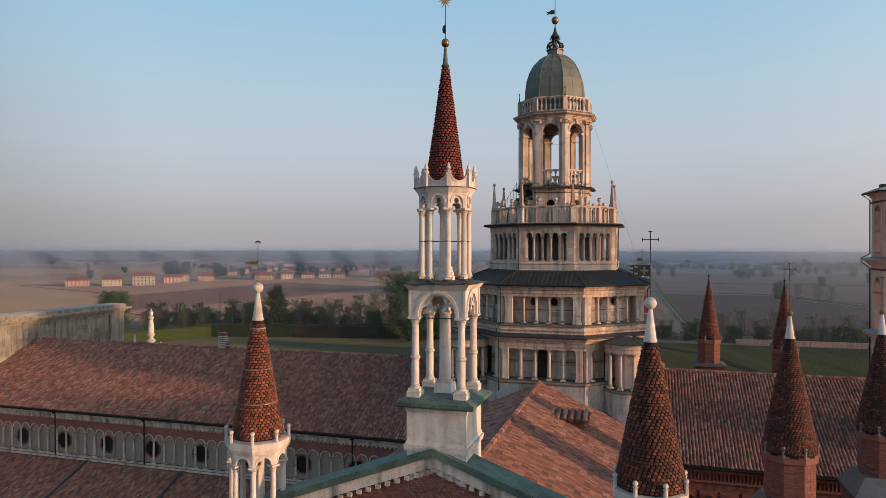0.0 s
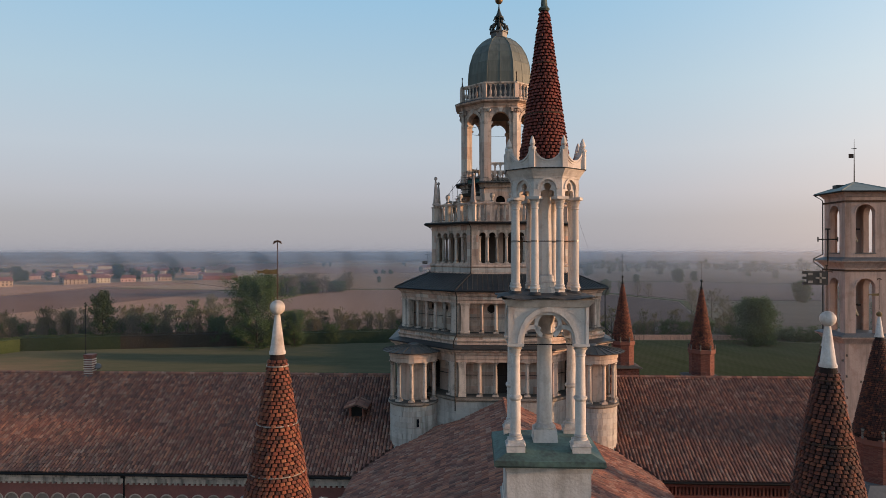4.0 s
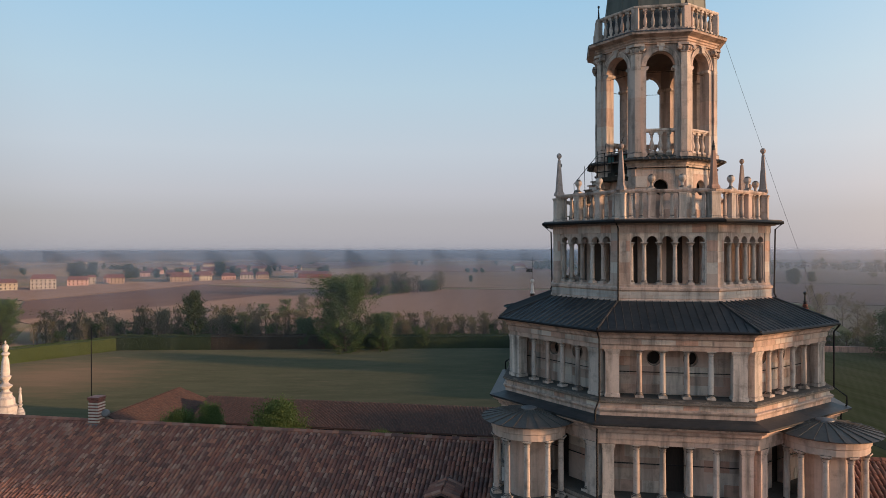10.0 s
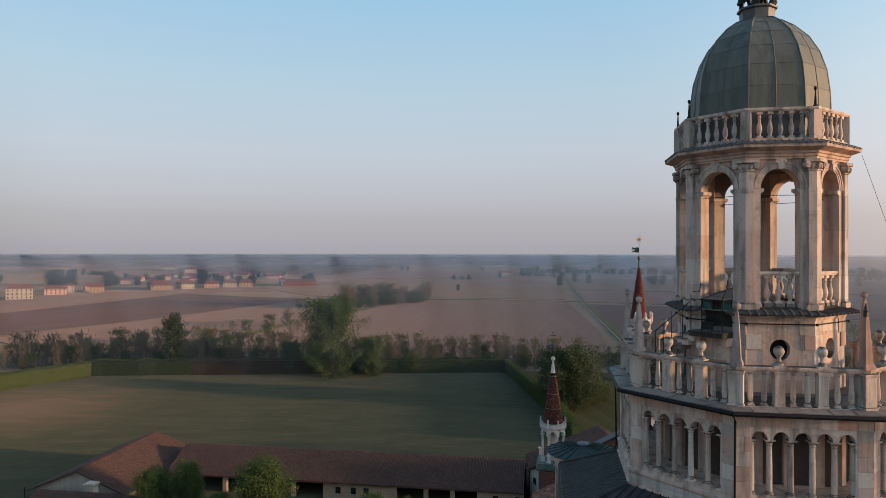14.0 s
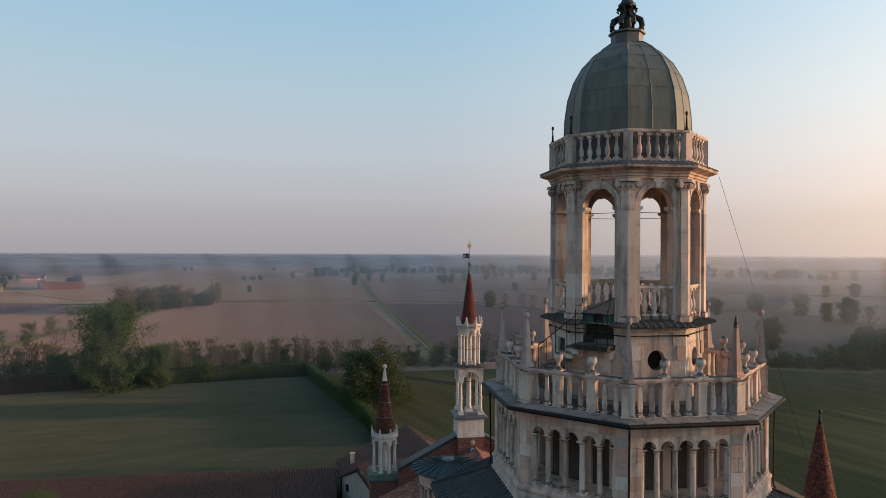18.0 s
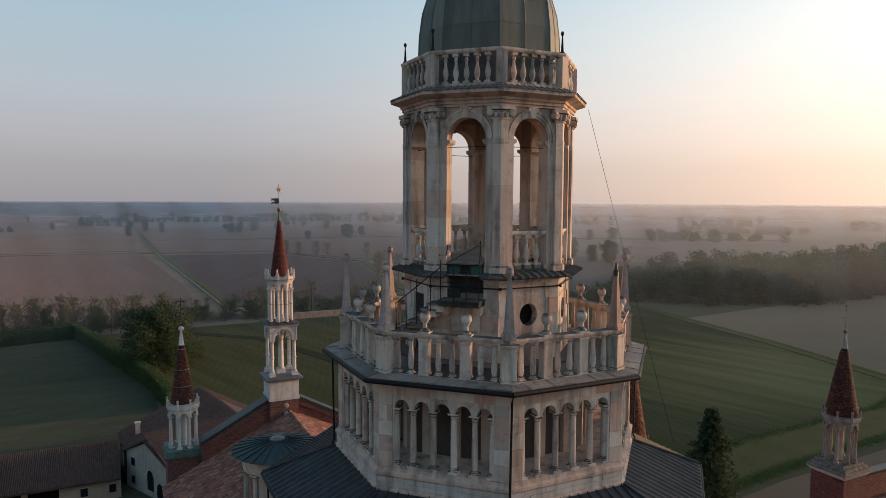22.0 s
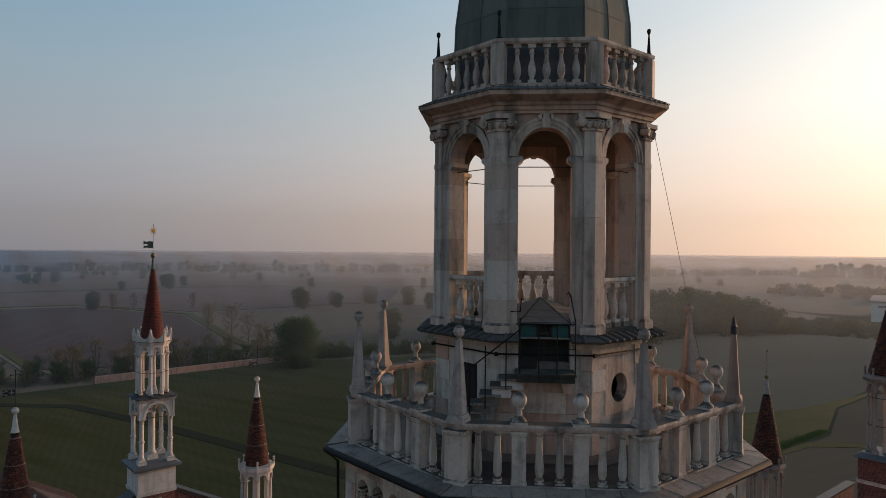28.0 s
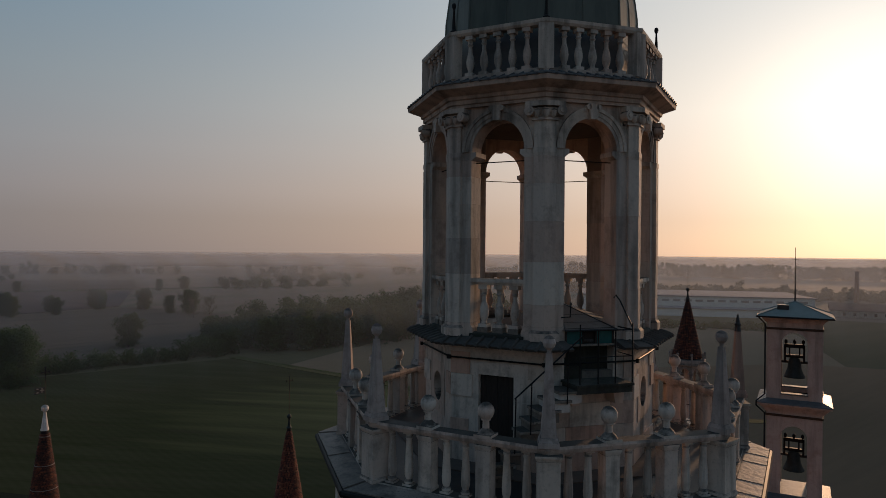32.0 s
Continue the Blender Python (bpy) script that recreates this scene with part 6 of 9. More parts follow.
    if kept:
        h, protos = 0.08, []
        for e in (0.045, 0.06, 0.074):
            protos.append(M().add([(-0.05, -1, 0), (e - 0.012, -1, 0.01), (e, -0.55, 0), (e, 0.55, 0), (e - 0.012, 1, 0.01), (-0.05, 1, 0), (-0.06, -0.9, h), (e - 0.03, -0.9, h - 0.01), (e - 0.012, -0.5, h), (e - 0.012, 0.5, h), (e - 0.03, 0.9, h - 0.01), (-0.06, 0.9, h)], [(0, 1, 2, 3, 4, 5), (11, 10, 9, 8, 7, 6), (0, 6, 7, 1), (1, 7, 8, 2), (2, 8, 9, 3), (3, 9, 10, 4), (4, 10, 11, 5)]).mesh("tile"))
        for i, (t, w) in enumerate(kept[:300]):
            part("tile", protos[i * 7 % 3], scale_obj, sp, "", t @ Matrix.Diagonal((1, w, 1, 1)))
    for z in (45.3, 46.9):
        part("hoop", hoop(0.87 - (z - 43.75) * 0.147, z), rust, sp, "iron hoop")
    part("copper_tip", M().lathe([(0.16, 48.6), (0.2, 48.66), (0.12, 48.75), (0.06, 49.4), (0.03, 49.45)], n=12), copper, p, "green copper tip")
    part("ball", M().lathe([(0.02, 49.42)] + [(0.19 * math.cos(a), 49.62 + 0.19 * math.sin(a)) for a in (-1.4, -1, -0.5, 0, 0.5, 1, 1.4)] + [(0.02, 49.82)], n=14), bronze, p, "dull gilt ball", smooth=True)
    part("rod", M().tube([(0, 0, 49.8), (0, 0, 51.9)], 0.018, 5), iron, p)
    part("vane", M().prism([(0.02, 50.0), (-0.12, 50.05), (-0.15, 50.2), (-0.1, 50.35), (0.02, 50.4)], -0.01, 0.01) if not north else M().prism([(0.0, 50.16), (-0.3, 50.14), (-0.48, 50.2), (-0.8, 50.13), (-0.66, 50.25), (-0.78, 50.34), (-0.5, 50.33), (-0.36, 50.38), (-0.5, 50.44), (-0.8, 50.42), (-0.68, 50.54), (-0.76, 50.66), (-0.46, 50.6), (-0.3, 50.66), (0.0, 50.62)], -0.012, 0.012), verdigris if not north else copper_dark, p, "small metal vane" if not north else "green double-tailed metal pennant")
    g = M()
    for i in range(12):
        a = math.pi / 6 * i
        q = 0.36 if i % 2 == 0 else 0.27
        g.tube([(0, 0, 51.4), (q * math.cos(a), 0, 51.4 + q * math.sin(a))], [0.05, 0.008], 4)
    g.tube([(0, -0.03, 51.4), (0, 0.03, 51.4)], 0.13, 12)
    part("star", g, gilt, p, "gilt sunburst star")
    return p


great_pinnacle(-8.03, 27.15, 0.0, "white marble two-storey pinnacle under a dark red tiled spire", True)
great_pinnacle(-8.6, 99.6, -1.4, "white marble pinnacle on a brick base before the fields", False, True)


def corner_spire(x, y, ztip, label, top, arcade=True, dark=False, zb=32.9, rb=0.95, tip=True, colh=2.75):
    """A tiled cone from zb to the ball at ztip over a small columned or brick drum."""
    d = zb - 32.9
    zt = ztip - d
    p = thing("corner_spire", (x, y, d), label, "spire", "corner spires of the church")
    st = white_stone if not dark else grey_stone
    if tip:
        zc = zt - 1.42
        rbl = 0.23 if arcade and not dark else 0.16
        part("tip", M().lathe([(0.25, zc), (0.25, zc + 0.07), (0.22, zc + 0.12), (0.085, zt - 0.25), (0.06, zt - 0.2)], n=16), st, p, "white stone tip" if arcade else "flaking white tip", smooth=True)
        part("tip_ball", M().lathe([(rbl * math.cos(a), zt - 0.23 + rbl + rbl * math.sin(a)) for a in (-1.4, -1.1, -0.7, -0.3, 0.1, 0.5, 0.9, 1.3, 1.5)], n=16), st if arcade and not dark else ochre_vane, p, "white stone ball" if arcade and not dark else "lichened green ball", smooth=True)
        rt = 0.23
    else:
        zc, rt = zt - 0.75, 0.12
        part("tip", M().lathe([(0.16, zc - 0.02), (0.18, zc + 0.04), (0.1, zc + 0.12), (0.05, zt - 0.2)] + [(0.15 * math.cos(a), zt + 0.15 * math.sin(a)) for a in (-1.1, -0.6, 0, 0.6, 1.2)] + [(0.01, zt + 0.16)], n=12), verdigris, p, "dark metal tip with ball", smooth=True)
    cone = part("cone", M().lathe([(rb - 0.04, 32.7), (rb - 0.04, 32.95), (rt - 0.02, zc + 0.02)], n=24), spire_bed, p, "tapering red tiled cone")
    g = M()
    scales(g, rb, 32.9, rt + 0.01, zc - 0.1, 0.11, 0.172, None, 4)
    bulk_m("cone_tiles", g, scale_dark if (arcade and (dark or y > 90)) or (x > 0 and y < 50) else scale_mat, cone, "rows of red-brown scale tiles", "stuff")
    for f in (0.29, 0.58, 0.93):
        part("hoop", hoop(rb + (rt - rb) * f + 0.02, 32.9 + (zc - 32.9) * f), (strap_grey if x < -10 or y > 90 else rust), cone, "thin metal strap round the cone")
    if not arcade:
        part("brick_ring", M().lathe([(0.8, 32.3), (1.22, 32.3), (1.3, 32.4), (1.3, 32.78), (1.2, 32.84), (0.8, 32.86)], n=8, ap=True, closed=True), brick, p)
    else:
        part("crown_ring", M().lathe([(0.8, 32.3), (1.2, 32.3), (1.3, 32.5), (1.32, 32.78), (1.2, 32.82), (0.8, 32.84)], n=8, ap=True, closed=True), st, p)
    post = M().lathe([(0.08, 0), (0.07, 0.35), (0.1, 0.4), (0.05, 0.43)] + [(0.1 * math.cos(a), 0.52 + 0.1 * math.sin(a)) for a in (-1, -0.4, 0.2, 0.8, 1.3)], n=8).mesh("crown_post", True)
    for k in range(8):
        vx = Matrix.Rotation(math.pi / 4 * k + math.pi / 8, 4, "Z")
        part("crown_post", post, st if arcade else lichen_stone, p, "", vx @ Matrix.Translation((0, -1.33 if arcade else -1.36, 32.72)))
    if arcade:
        g = M().over_arch(0, 0.32, 31.85, 32.35, -1.15, -0.9, 10)
        g.box(-0.47, -0.32, -1.15, -0.9, 31.75, 32.35).box(0.32, 0.47, -1.15, -0.9, 31.75, 32.35).arch_band(0, 0.3, 0.38, 31.85, -1.18, -1.12, 12)
        am = g.mesh("arch", True)
        tall = colh > 4
        zf = 31.8 - colh
        cm = column(colh, 0.12 if not dark else 0.105, 0.18 if not dark else 0.17, 0.45 if tall else None).mesh("column", True)
        for k in range(8):
            vx = Matrix.Rotation(math.pi / 4 * k + math.pi / 8, 4, "Z")
            part("arch", am, st, p, "", turned(k))
            part("column", cm, st, p, "", vx @ Matrix.Translation((0, -1.1, zf)))
        if tall:
            for z in (zf + 0.45 * colh, 31.3):
                part("hoop", hoop(1.18, z, 0.02), rust, p, "rusty iron hoop round the columns")
            part("lead_collar", M().lathe([(0.4, 32.36), (1.32, 32.34), (1.38, 32.44), (1.3, 32.56), (0.4, 32.6)], n=8, ap=True, closed=True), lichen_stone, p, "black lichened ledge under the crown")
        kc = 1.0 if not dark else 0.85
        part("core_column", M().lathe([(0.35 * kc, zf - 0.05), (0.3 * kc, zf + 0.25), (0.28 * kc, 31.9), (0.5, 32.4)], n=16), plaster_pink if dark else st, p, smooth=True)
        b = zf - 29.05
        if dark and not tall:
            part("base", M().taper(0, 0, 28.42, 28.62, 1.66, 1.58).taper(0, 0, 28.6, 28.85, 1.5, 1.38, 0.03).taper(0, 0, 28.84, 29.06, 1.3, 1.2, -0.04), lichen_stone, p, "lichened base slab")
            part("base_cornice", M().taper(0, 0, 28.02, 28.12, 1.45, 1.5).taper(0, 0, 28.12, 28.3, 1.5, 1.62).taper(0, 0, 28.3, 28.37, 1.68, 1.68), white_stone, p, "pale moulded cornice")
            part("copper_edge", M().taper(0, 0, 28.37, 28.42, 1.72, 1.7), copper, p, "green copper edge")
        elif tall:
            part("base", M().taper(0, 0, 28.72 + b, 28.84 + b, 1.55, 1.5).taper(0, 0, 28.84 + b, 29.06 + b, 1.5, 1.2), lead_pale, p, "grey-blue lead base slab")
            part("base_band", M().taper(0, 0, 27.0 + b, 27.25 + b, 1.38, 1.45), white_stone, p, "pale stone band")
        else:
            part("base", M().taper(0, 0, 28.6, 29.05, 1.55, 1.5).taper(0, 0, 28.4, 28.62, 1.6, 1.65), copper, p, "green copper-edged base slab")
        hb = 1.35 if tall else 1.4
        part("brick_base", M().box(-hb, hb, -hb, hb, -d, 28.4 + (b + 0.35 if tall else 0)), brick_wall, p, "square red brick base")
    else:
        part("brick_drum", M().lathe([(1.18, 27.8), (1.18, 32.35)], n=8, ap=True), brick_wall, p, "octagonal red brick drum")
        rg = random.Random(3)
        gb = M()
        for k in range(8):
            r8 = turned(k)
            for j in range(28):
                for i in range(4):
                    w = 1.18 * TAN
                    x0 = -w + 2 * w * (i + (0.0 if j % 2 else 0.0)) / 4 + 0.006
                    x1 = x0 + 2 * w / 4 - 0.012
                    z0 = 30.5 + j * 0.066
                    e = rg.uniform(0.006, 0.016)
                    gb.add([r8 @ Vector(q) for q in ((x0, -1.18 - e, z0), (x1, -1.18 - e, z0), (x1, -1.18 - e, z0 + 0.055), (x0, -1.18 - e, z0 + 0.055), (x0, -1.17, z0 - 0.006), (x1, -1.17, z0 - 0.006), (x1, -1.17, z0 + 0.061), (x0, -1.17, z0 + 0.061))], [(0, 1, 2, 3), (4, 5, 1, 0), (3, 2, 6, 7), (5, 6, 2, 1), (4, 0, 3, 7)])
        bulk_m("bricks", gb, brick, p, "thin red bricks", "stuff")
        if dark:
            part("slab", M().taper(0, 0, 29.75, 29.87, 1.8, 1.86).taper(0, 0, 29.87, 30.05, 1.86, 1.3), lichen_stone, p, "mossy stone slab")
            part("square_base", M().box(-1.55, 1.55, -1.55, 1.55, -d, 29.75), brick_wall, p, "square red brick base")
        else:
            part("skirt", M().taper(0, 0, 29.2, 30.2, 1.9, 1.25).taper(0, 0, 29.0, 29.2, 1.95, 1.95), lead_pale, p, "grey stone skirt slab")
            part("square_base", M().box(-1.75, 1.75, -1.75, 1.75, -d, 29.0), brick_wall, p, "square red brick base")
    part("rod", M().tube([(0, 0, zt + 0.2), (0, 0, zt + 2.0)], 0.014, 5), rust, p)
    zr = zt - 39.3
    if top == "flag":
        part("vane", M().prism([(0.0, zr + 40.32), (-0.36, zr + 40.31), (-0.46, zr + 40.36), (-0.66, zr + 40.33), (-0.6, zr + 40.38), (-0.68, zr + 40.43), (-0.46, zr + 40.42), (-0.36, zr + 40.47), (-0.2, zr + 40.44), (0.0, zr + 40.47)], -0.012, 0.012), copper_dark if dark else ochre_vane, p, "lichened metal banner vane")
        part("rod_cap", M().prism([(-0.13, zr + 41.24), (-0.1, zr + 41.33), (0.0, zr + 41.36), (0.1, zr + 41.33), (0.13, zr + 41.24), (0.03, zr + 41.3), (-0.03, zr + 41.3)], -0.03, 0.03), rust, p, "small winged metal cap")
    elif top == "cross":
        part("cross", M().box(-0.28, 0.28, -0.012, 0.012, zr + 41.62, zr + 41.655).box(-0.018, 0.018, -0.012, 0.012, zr + 41.0, zr + 41.95).box(-0.3, -0.27, -0.012, 0.012, zr + 41.57, zr + 41.71).box(0.27, 0.3, -0.012, 0.012, zr + 41.57, zr + 41.71).box(-0.07, 0.07, -0.012, 0.012, zr + 41.92, zr + 41.96), iron, p, "black iron cross")
        if zb < 31:
            return p
        k = 0.72
        v = part("vane", M().box(-0.85 * k, 0.0, -0.012, 0.012, zr + 40.3, zr + 40.7).box(-1.02 * k, -0.85 * k, -0.012, 0.012, zr + 40.3, zr + 40.38).box(-1.02 * k, -0.85 * k, -0.012, 0.012, zr + 40.46, zr + 40.54).box(-1.02 * k, -0.85 * k, -0.012, 0.012, zr + 40.62, zr + 40.7), lead, p, "dark metal banner vane")
        part("banner_cross", M().box(-0.5 * k, -0.1 * k, -0.02, 0.02, zr + 40.47, zr + 40.53).box(-0.34 * k, -0.26 * k, -0.02, 0.02, zr + 40.35, zr + 40.65).box(-0.8 * k, -0.62 * k, -0.02, 0.02, zr + 40.35, zr + 40.42).box(-0.8 * k, -0.62 * k, -0.02, 0.02, zr + 40.58, zr + 40.65), strap_grey, v, "pale cross on the banner")
    return p


corner_spire(-16.26, 26.08, 39.3, "red tiled spire with white marble tip and columned drum", "flag", rb=1.06)
corner_spire(0.17, 26.07, 39.02, "red tiled spire with white tip and iron cross", "cross", zb=32.4, rb=1.24)
corner_spire(-16.8, 100.9, 38.05, "red tiled spire on white columns above the cloister roofs", "cross", zb=31.7)
corner_spire(-0.45, 99.8, 38.35, "red tiled spire on white columns beside the meadow", "cross", zb=31.7)
corner_spire(7.5, 40.6, 37.6, "red tiled spire on an octagonal brick drum", "cross", False, zb=30.2, rb=1.36)
corner_spire(13.7, 46.8, 37.3, "weathered red tiled spire on a brick drum", "flag", False, zb=30.2, rb=1.38)
corner_spire(7.2, 86.0, 37.9, "slim red tiled spire on a brick base", "cross", False, True, zb=30.5, rb=1.22, tip=False)
corner_spire(14.2, 79.6, 37.7, "slim red tiled spire beyond the choir roof", "", False, True, zb=30.5, rb=1.22, tip=False)
corner_spire(30.5, 73.4, 38.95, "dark tiled spire on small columns and brick", "flag", True, True, zb=32.3, rb=1.15)
corner_spire(28.5, 64.4, 45.95, "tall dark tiled spire with battered marble columns", "", True, True, zb=40.7, rb=1.1, tip=False, colh=4.3)


# ---- roofs of curved tiles ----
RZ, RS = 30.2, 0.485
HW = 10.5


def tile_field(name, o, u, s, width, length, parent, keep, apart=None, dx=0.25, dy=0.38, seed=1, material=None):
    """Curved cover tiles laid in columns over the slope that starts at o, runs along u and climbs along s; apart picks single pieces."""
    rg = np.random.RandomState(seed)
    o, u, s = np.array(o, float), np.array(u, float), np.array(s, float)
    s = s / np.linalg.norm(s)
    nrm = np.cross(u, s)
    if nrm[2] < 0:
        nrm = -nrm
    nx, ny = int(width / dx), math.ceil(length / dy)
    I, J = np.meshgrid(np.arange(nx), np.arange(ny), indexing="ij")
    I, J = I.ravel(), J.ravel()
    cen = o + np.outer((I + 0.5) * dx + rg.uniform(-0.02, 0.02, I.size), u) + np.outer(J * dy + rg.uniform(-0.03, 0.03, I.size), s)
    ok = np.array([keep(*c) for c in cen])
    sep = np.array([bool(apart and apart(*c)) for c in cen]) & ok
    if apart:
        idx = np.nonzero(sep)[0][300:]
        sep[idx] = False
    cen2 = cen[ok & ~sep]
    ang = np.radians([0, 45, 90, 135, 180])
    r0, r1 = dx * 0.46, dx * 0.36
    prof = []
    for rr, d, lift in ((r0, 0.0, 0.036), (r1, dy * 1.12, 0.018)):
        for a in ang:
            prof.append((rr * np.cos(a), d, rr * np.sin(a) * 0.98 + lift))
    prof = np.array(prof)
    loc = prof[:, [0]] * u + prof[:, [1]] * s + prof[:, [2]] * nrm
    n = len(cen2)
    tilt = rg.uniform(-0.016, 0.02, (n, 1, 1)) * nrm
    V = (cen2[:, None, :] + loc[None] + tilt * (np.arange(10) < 5)[None, :, None]).reshape(-1, 3)
    q = np.array([(i, i + 1, i + 6, i + 5) for i in range(4)])
    F = (q[None] + (np.arange(n) * 10)[:, None, None]).reshape(-1, 4)
    inv = parent.matrix_basis.inverted() if parent else Matrix()
    V = V + np.array(inv.translation)
    me = bpy.data.meshes.new(name)
    me.from_pydata(V.tolist(), [], F.tolist())
    me.polygons.foreach_set("use_smooth", [True] * len(me.polygons))
    me.materials.append(material or tile_mat)
    ob = new(name, me)
    ob.parent = parent
    tagged(ob, "weathered red and grey curved roof tiles", kind="stuff")
    if sep.any():
        pm = bpy.data.meshes.new("tile")
        pm.from_pydata(loc.tolist(), [], q.tolist())
        pm.polygons.foreach_set("use_smooth", [True] * 4)
        pm.materials.append(tile_obj)
        for c in cen[sep]:
            part("tile", pm, None, parent, "", Matrix.Translation(Vector(c) + inv.translation))
    return ob


def outside_tower(x, y):
    return max(abs(x - CX), abs(y - CY), (abs(x - CX) + abs(y - CY)) * 0.7071) > 8.9


def slope_slab(g, poly, thick=0.22):
    """A roof plane as a thin solid; poly is a list of x, y, z."""
    n = len(poly)
    g.add(list(poly) + [(x, y, z - thick) for x, y, z in poly], [tuple(range(n)), tuple(range(2 * n - 1, n - 1, -1))] + [(i, i + n, (i + 1) % n + n, (i + 1) % n) for i in range(n)])
    return g


EZ = RZ - RS * HW
XW, XE = -69.5, 24.0
YS, YN = 26.9, 98.9

nave_plaster = mat("tan_clerestory_plaster", (0.36, 0.285, 0.235), (0.28, 0.22, 0.18), 0.9, scale=0.5, fine=6, bump=0.1, stain=(0.22, 0.17, 0.14), amount=0.5, streak=((0.17, 0.135, 0.11), 0.4))
frieze_red = mat("red_painted_frieze", (0.30, 0.115, 0.09), (0.22, 0.085, 0.07), 0.9, scale=0.9, fine=8, bump=0.15, stain=(0.16, 0.085, 0.07), amount=0.5)
nave = thing("nave", (0, 0, 0), "long church nave with tiled roof and blind arcade", "church", kind="structure")
part("wall", M().box(XW, CX - HW + 0.4, CY - HW + 0.7, CY + HW - 0.7, 0, EZ - 0.05), nave_plaster, nave, "tan plastered clerestory wall")
r = part("roof", slope_slab(slope_slab(M(), [(XW, CY - HW, EZ), (CX - HW, CY - HW, EZ), (CX, CY, RZ), (XW, CY, RZ)]), [(XW, CY + HW, EZ), (CX - HW, CY + HW, EZ), (CX, CY, RZ), (XW, CY, RZ)]), roof_bed, nave, "pitched roof of red and grey curved tiles")
tile_field("tiles", (XW, CY - HW - 0.1, EZ + 0.02), (1, 0, 0), (0, 1, RS), CX - XW, HW * 1.112, r, lambda x, y, z: CY - y < CX - x and outside_tower(x, y), None, seed=1)
tile_field("tiles", (XW, CY + HW + 0.1, EZ + 0.02), (1, 0, 0), (0, -1, RS), CX - XW, HW * 1.112, r, lambda x, y, z: y - CY < CX - x and outside_tower(x, y), None, seed=2)
g = M()
for i in range(125):
    x = XW + 0.2 + i * 0.42
    if x < CX - 9.5:
        g.tube([(x, CY, RZ + 0.1), (x + 0.46, CY, RZ + 0.1)], [0.2, 0.17], 6)
part("ridge_tiles", g, tile_mat, r)
part("gutter", M().tube([(XW, CY - HW - 0.12, EZ - 0.08), (CX - HW, CY - HW - 0.12, EZ - 0.08)], 0.09, 8), iron, nave, "long black gutter")
yw = CY - HW + 0.7
part("cornice", M().box(XW, CX - HW, yw - 0.45, yw, EZ - 0.45, EZ - 0.12).box(XW, CX - HW, yw - 0.3, yw, EZ - 0.8, EZ - 0.45), marble, nave, "pale stone cornice")
g = M()
for i in range(124):
    x = XW + i * 0.41
    if x < CX - HW:
        g.box(x, x + 0.2, yw - 0.3, yw, EZ - 0.95, EZ - 0.8)
part("dentils", g, marble, nave)
part("brick_frieze", M().box(XW, CX - HW, yw - 0.1, yw, EZ - 1.1, EZ - 0.95).box(XW, CX - HW, yw - 0.18, yw, EZ - 1.1, EZ - 0.95), frieze_red, nave, "dark red painted frieze")
part("sill", M().box(XW, CX - HW, yw - 0.4, yw, 20.35, 20.55).box(XW, CX - HW, yw - 0.25, yw, 20.55, 20.75), marble, nave)
part("sill_flashing", M().box(XW, CX - HW, yw - 0.5, yw, 20.25, 20.35), lead, nave)
cn = column(2.2, 0.1, 0.16).mesh("half_column", True)
band_me = M().arch_band(0, 0.45, 0.53, 0, -0.2, -0.02, 12).mesh("arch_moulding")
arch_me = M().over_arch(0, 0.50, 0, 1.24, -0.16, 0.0, 12).box(-0.575, -0.5, -0.16, 0, 0, 1.24).box(0.5, 0.575, -0.16, 0, 0, 1.24).mesh("blind_arch")
ocu = M()
ocu.lathe([(0.76, -0.05), (0.94, -0.05), (0.94, 0.04), (0.76, 0.04)], n=8, closed=True)
ocu_me = ocu.mesh("oculus_frame")
dsk = M().lathe([(0.78, -0.02), (0.78, 0.0)], n=8).mesh("oculus_pane")
for i in range(45):
    x = XW + 0.9 + i * 1.15
    if x > CX - HW - 0.5:
        break
    part("half_column", cn, marble, nave, "", Matrix.Translation((x, yw - 0.2, 20.75)))
    bl_ = part("blind_arch", arch_me, frieze_red, nave, "red plastered blind arch", Matrix.Translation((x + 0.575, yw, 22.94)))
    part("arch_moulding", band_me, plaster_pink, bl_, "pale plastered arch moulding")
lead_bars = M().box(-0.02, 0.02, -0.78, 0.78, 0.0, 0.02).box(-0.78, 0.78, -0.02, 0.02, 0.0, 0.02).mesh("glazing_bar")
for i in range(9):
    x = XW + 3.825 + i * 5.25
    o = part("oculus_frame", ocu_me, brick_wall, nave, "octagonal brick window frame", pose(x, yw, 22.05, 90, 0, 0))
    part("oculus_pane", dsk, dark_glass, nave, "dark leaded window", pose(x, yw - 0.02, 22.05, 90, 0, 0))
    part("glazing_bar", lead_bars, iron, nave, "", pose(x, yw - 0.03, 22.05, 90, 0, 45))
for x in (-56.0, -45.4, -35.4, -24.0):
    part("downpipe", M().box(x - 0.15, x + 0.15, yw - 0.6, yw - 0.3, EZ - 0.4, EZ - 0.12).tube([(x, yw - 0.4, EZ - 0.3), (x, yw - 0.35, 20.4), (x, yw - 0.6, 20.2)], 0.06, 6), iron, nave, "black downpipe with hopper")

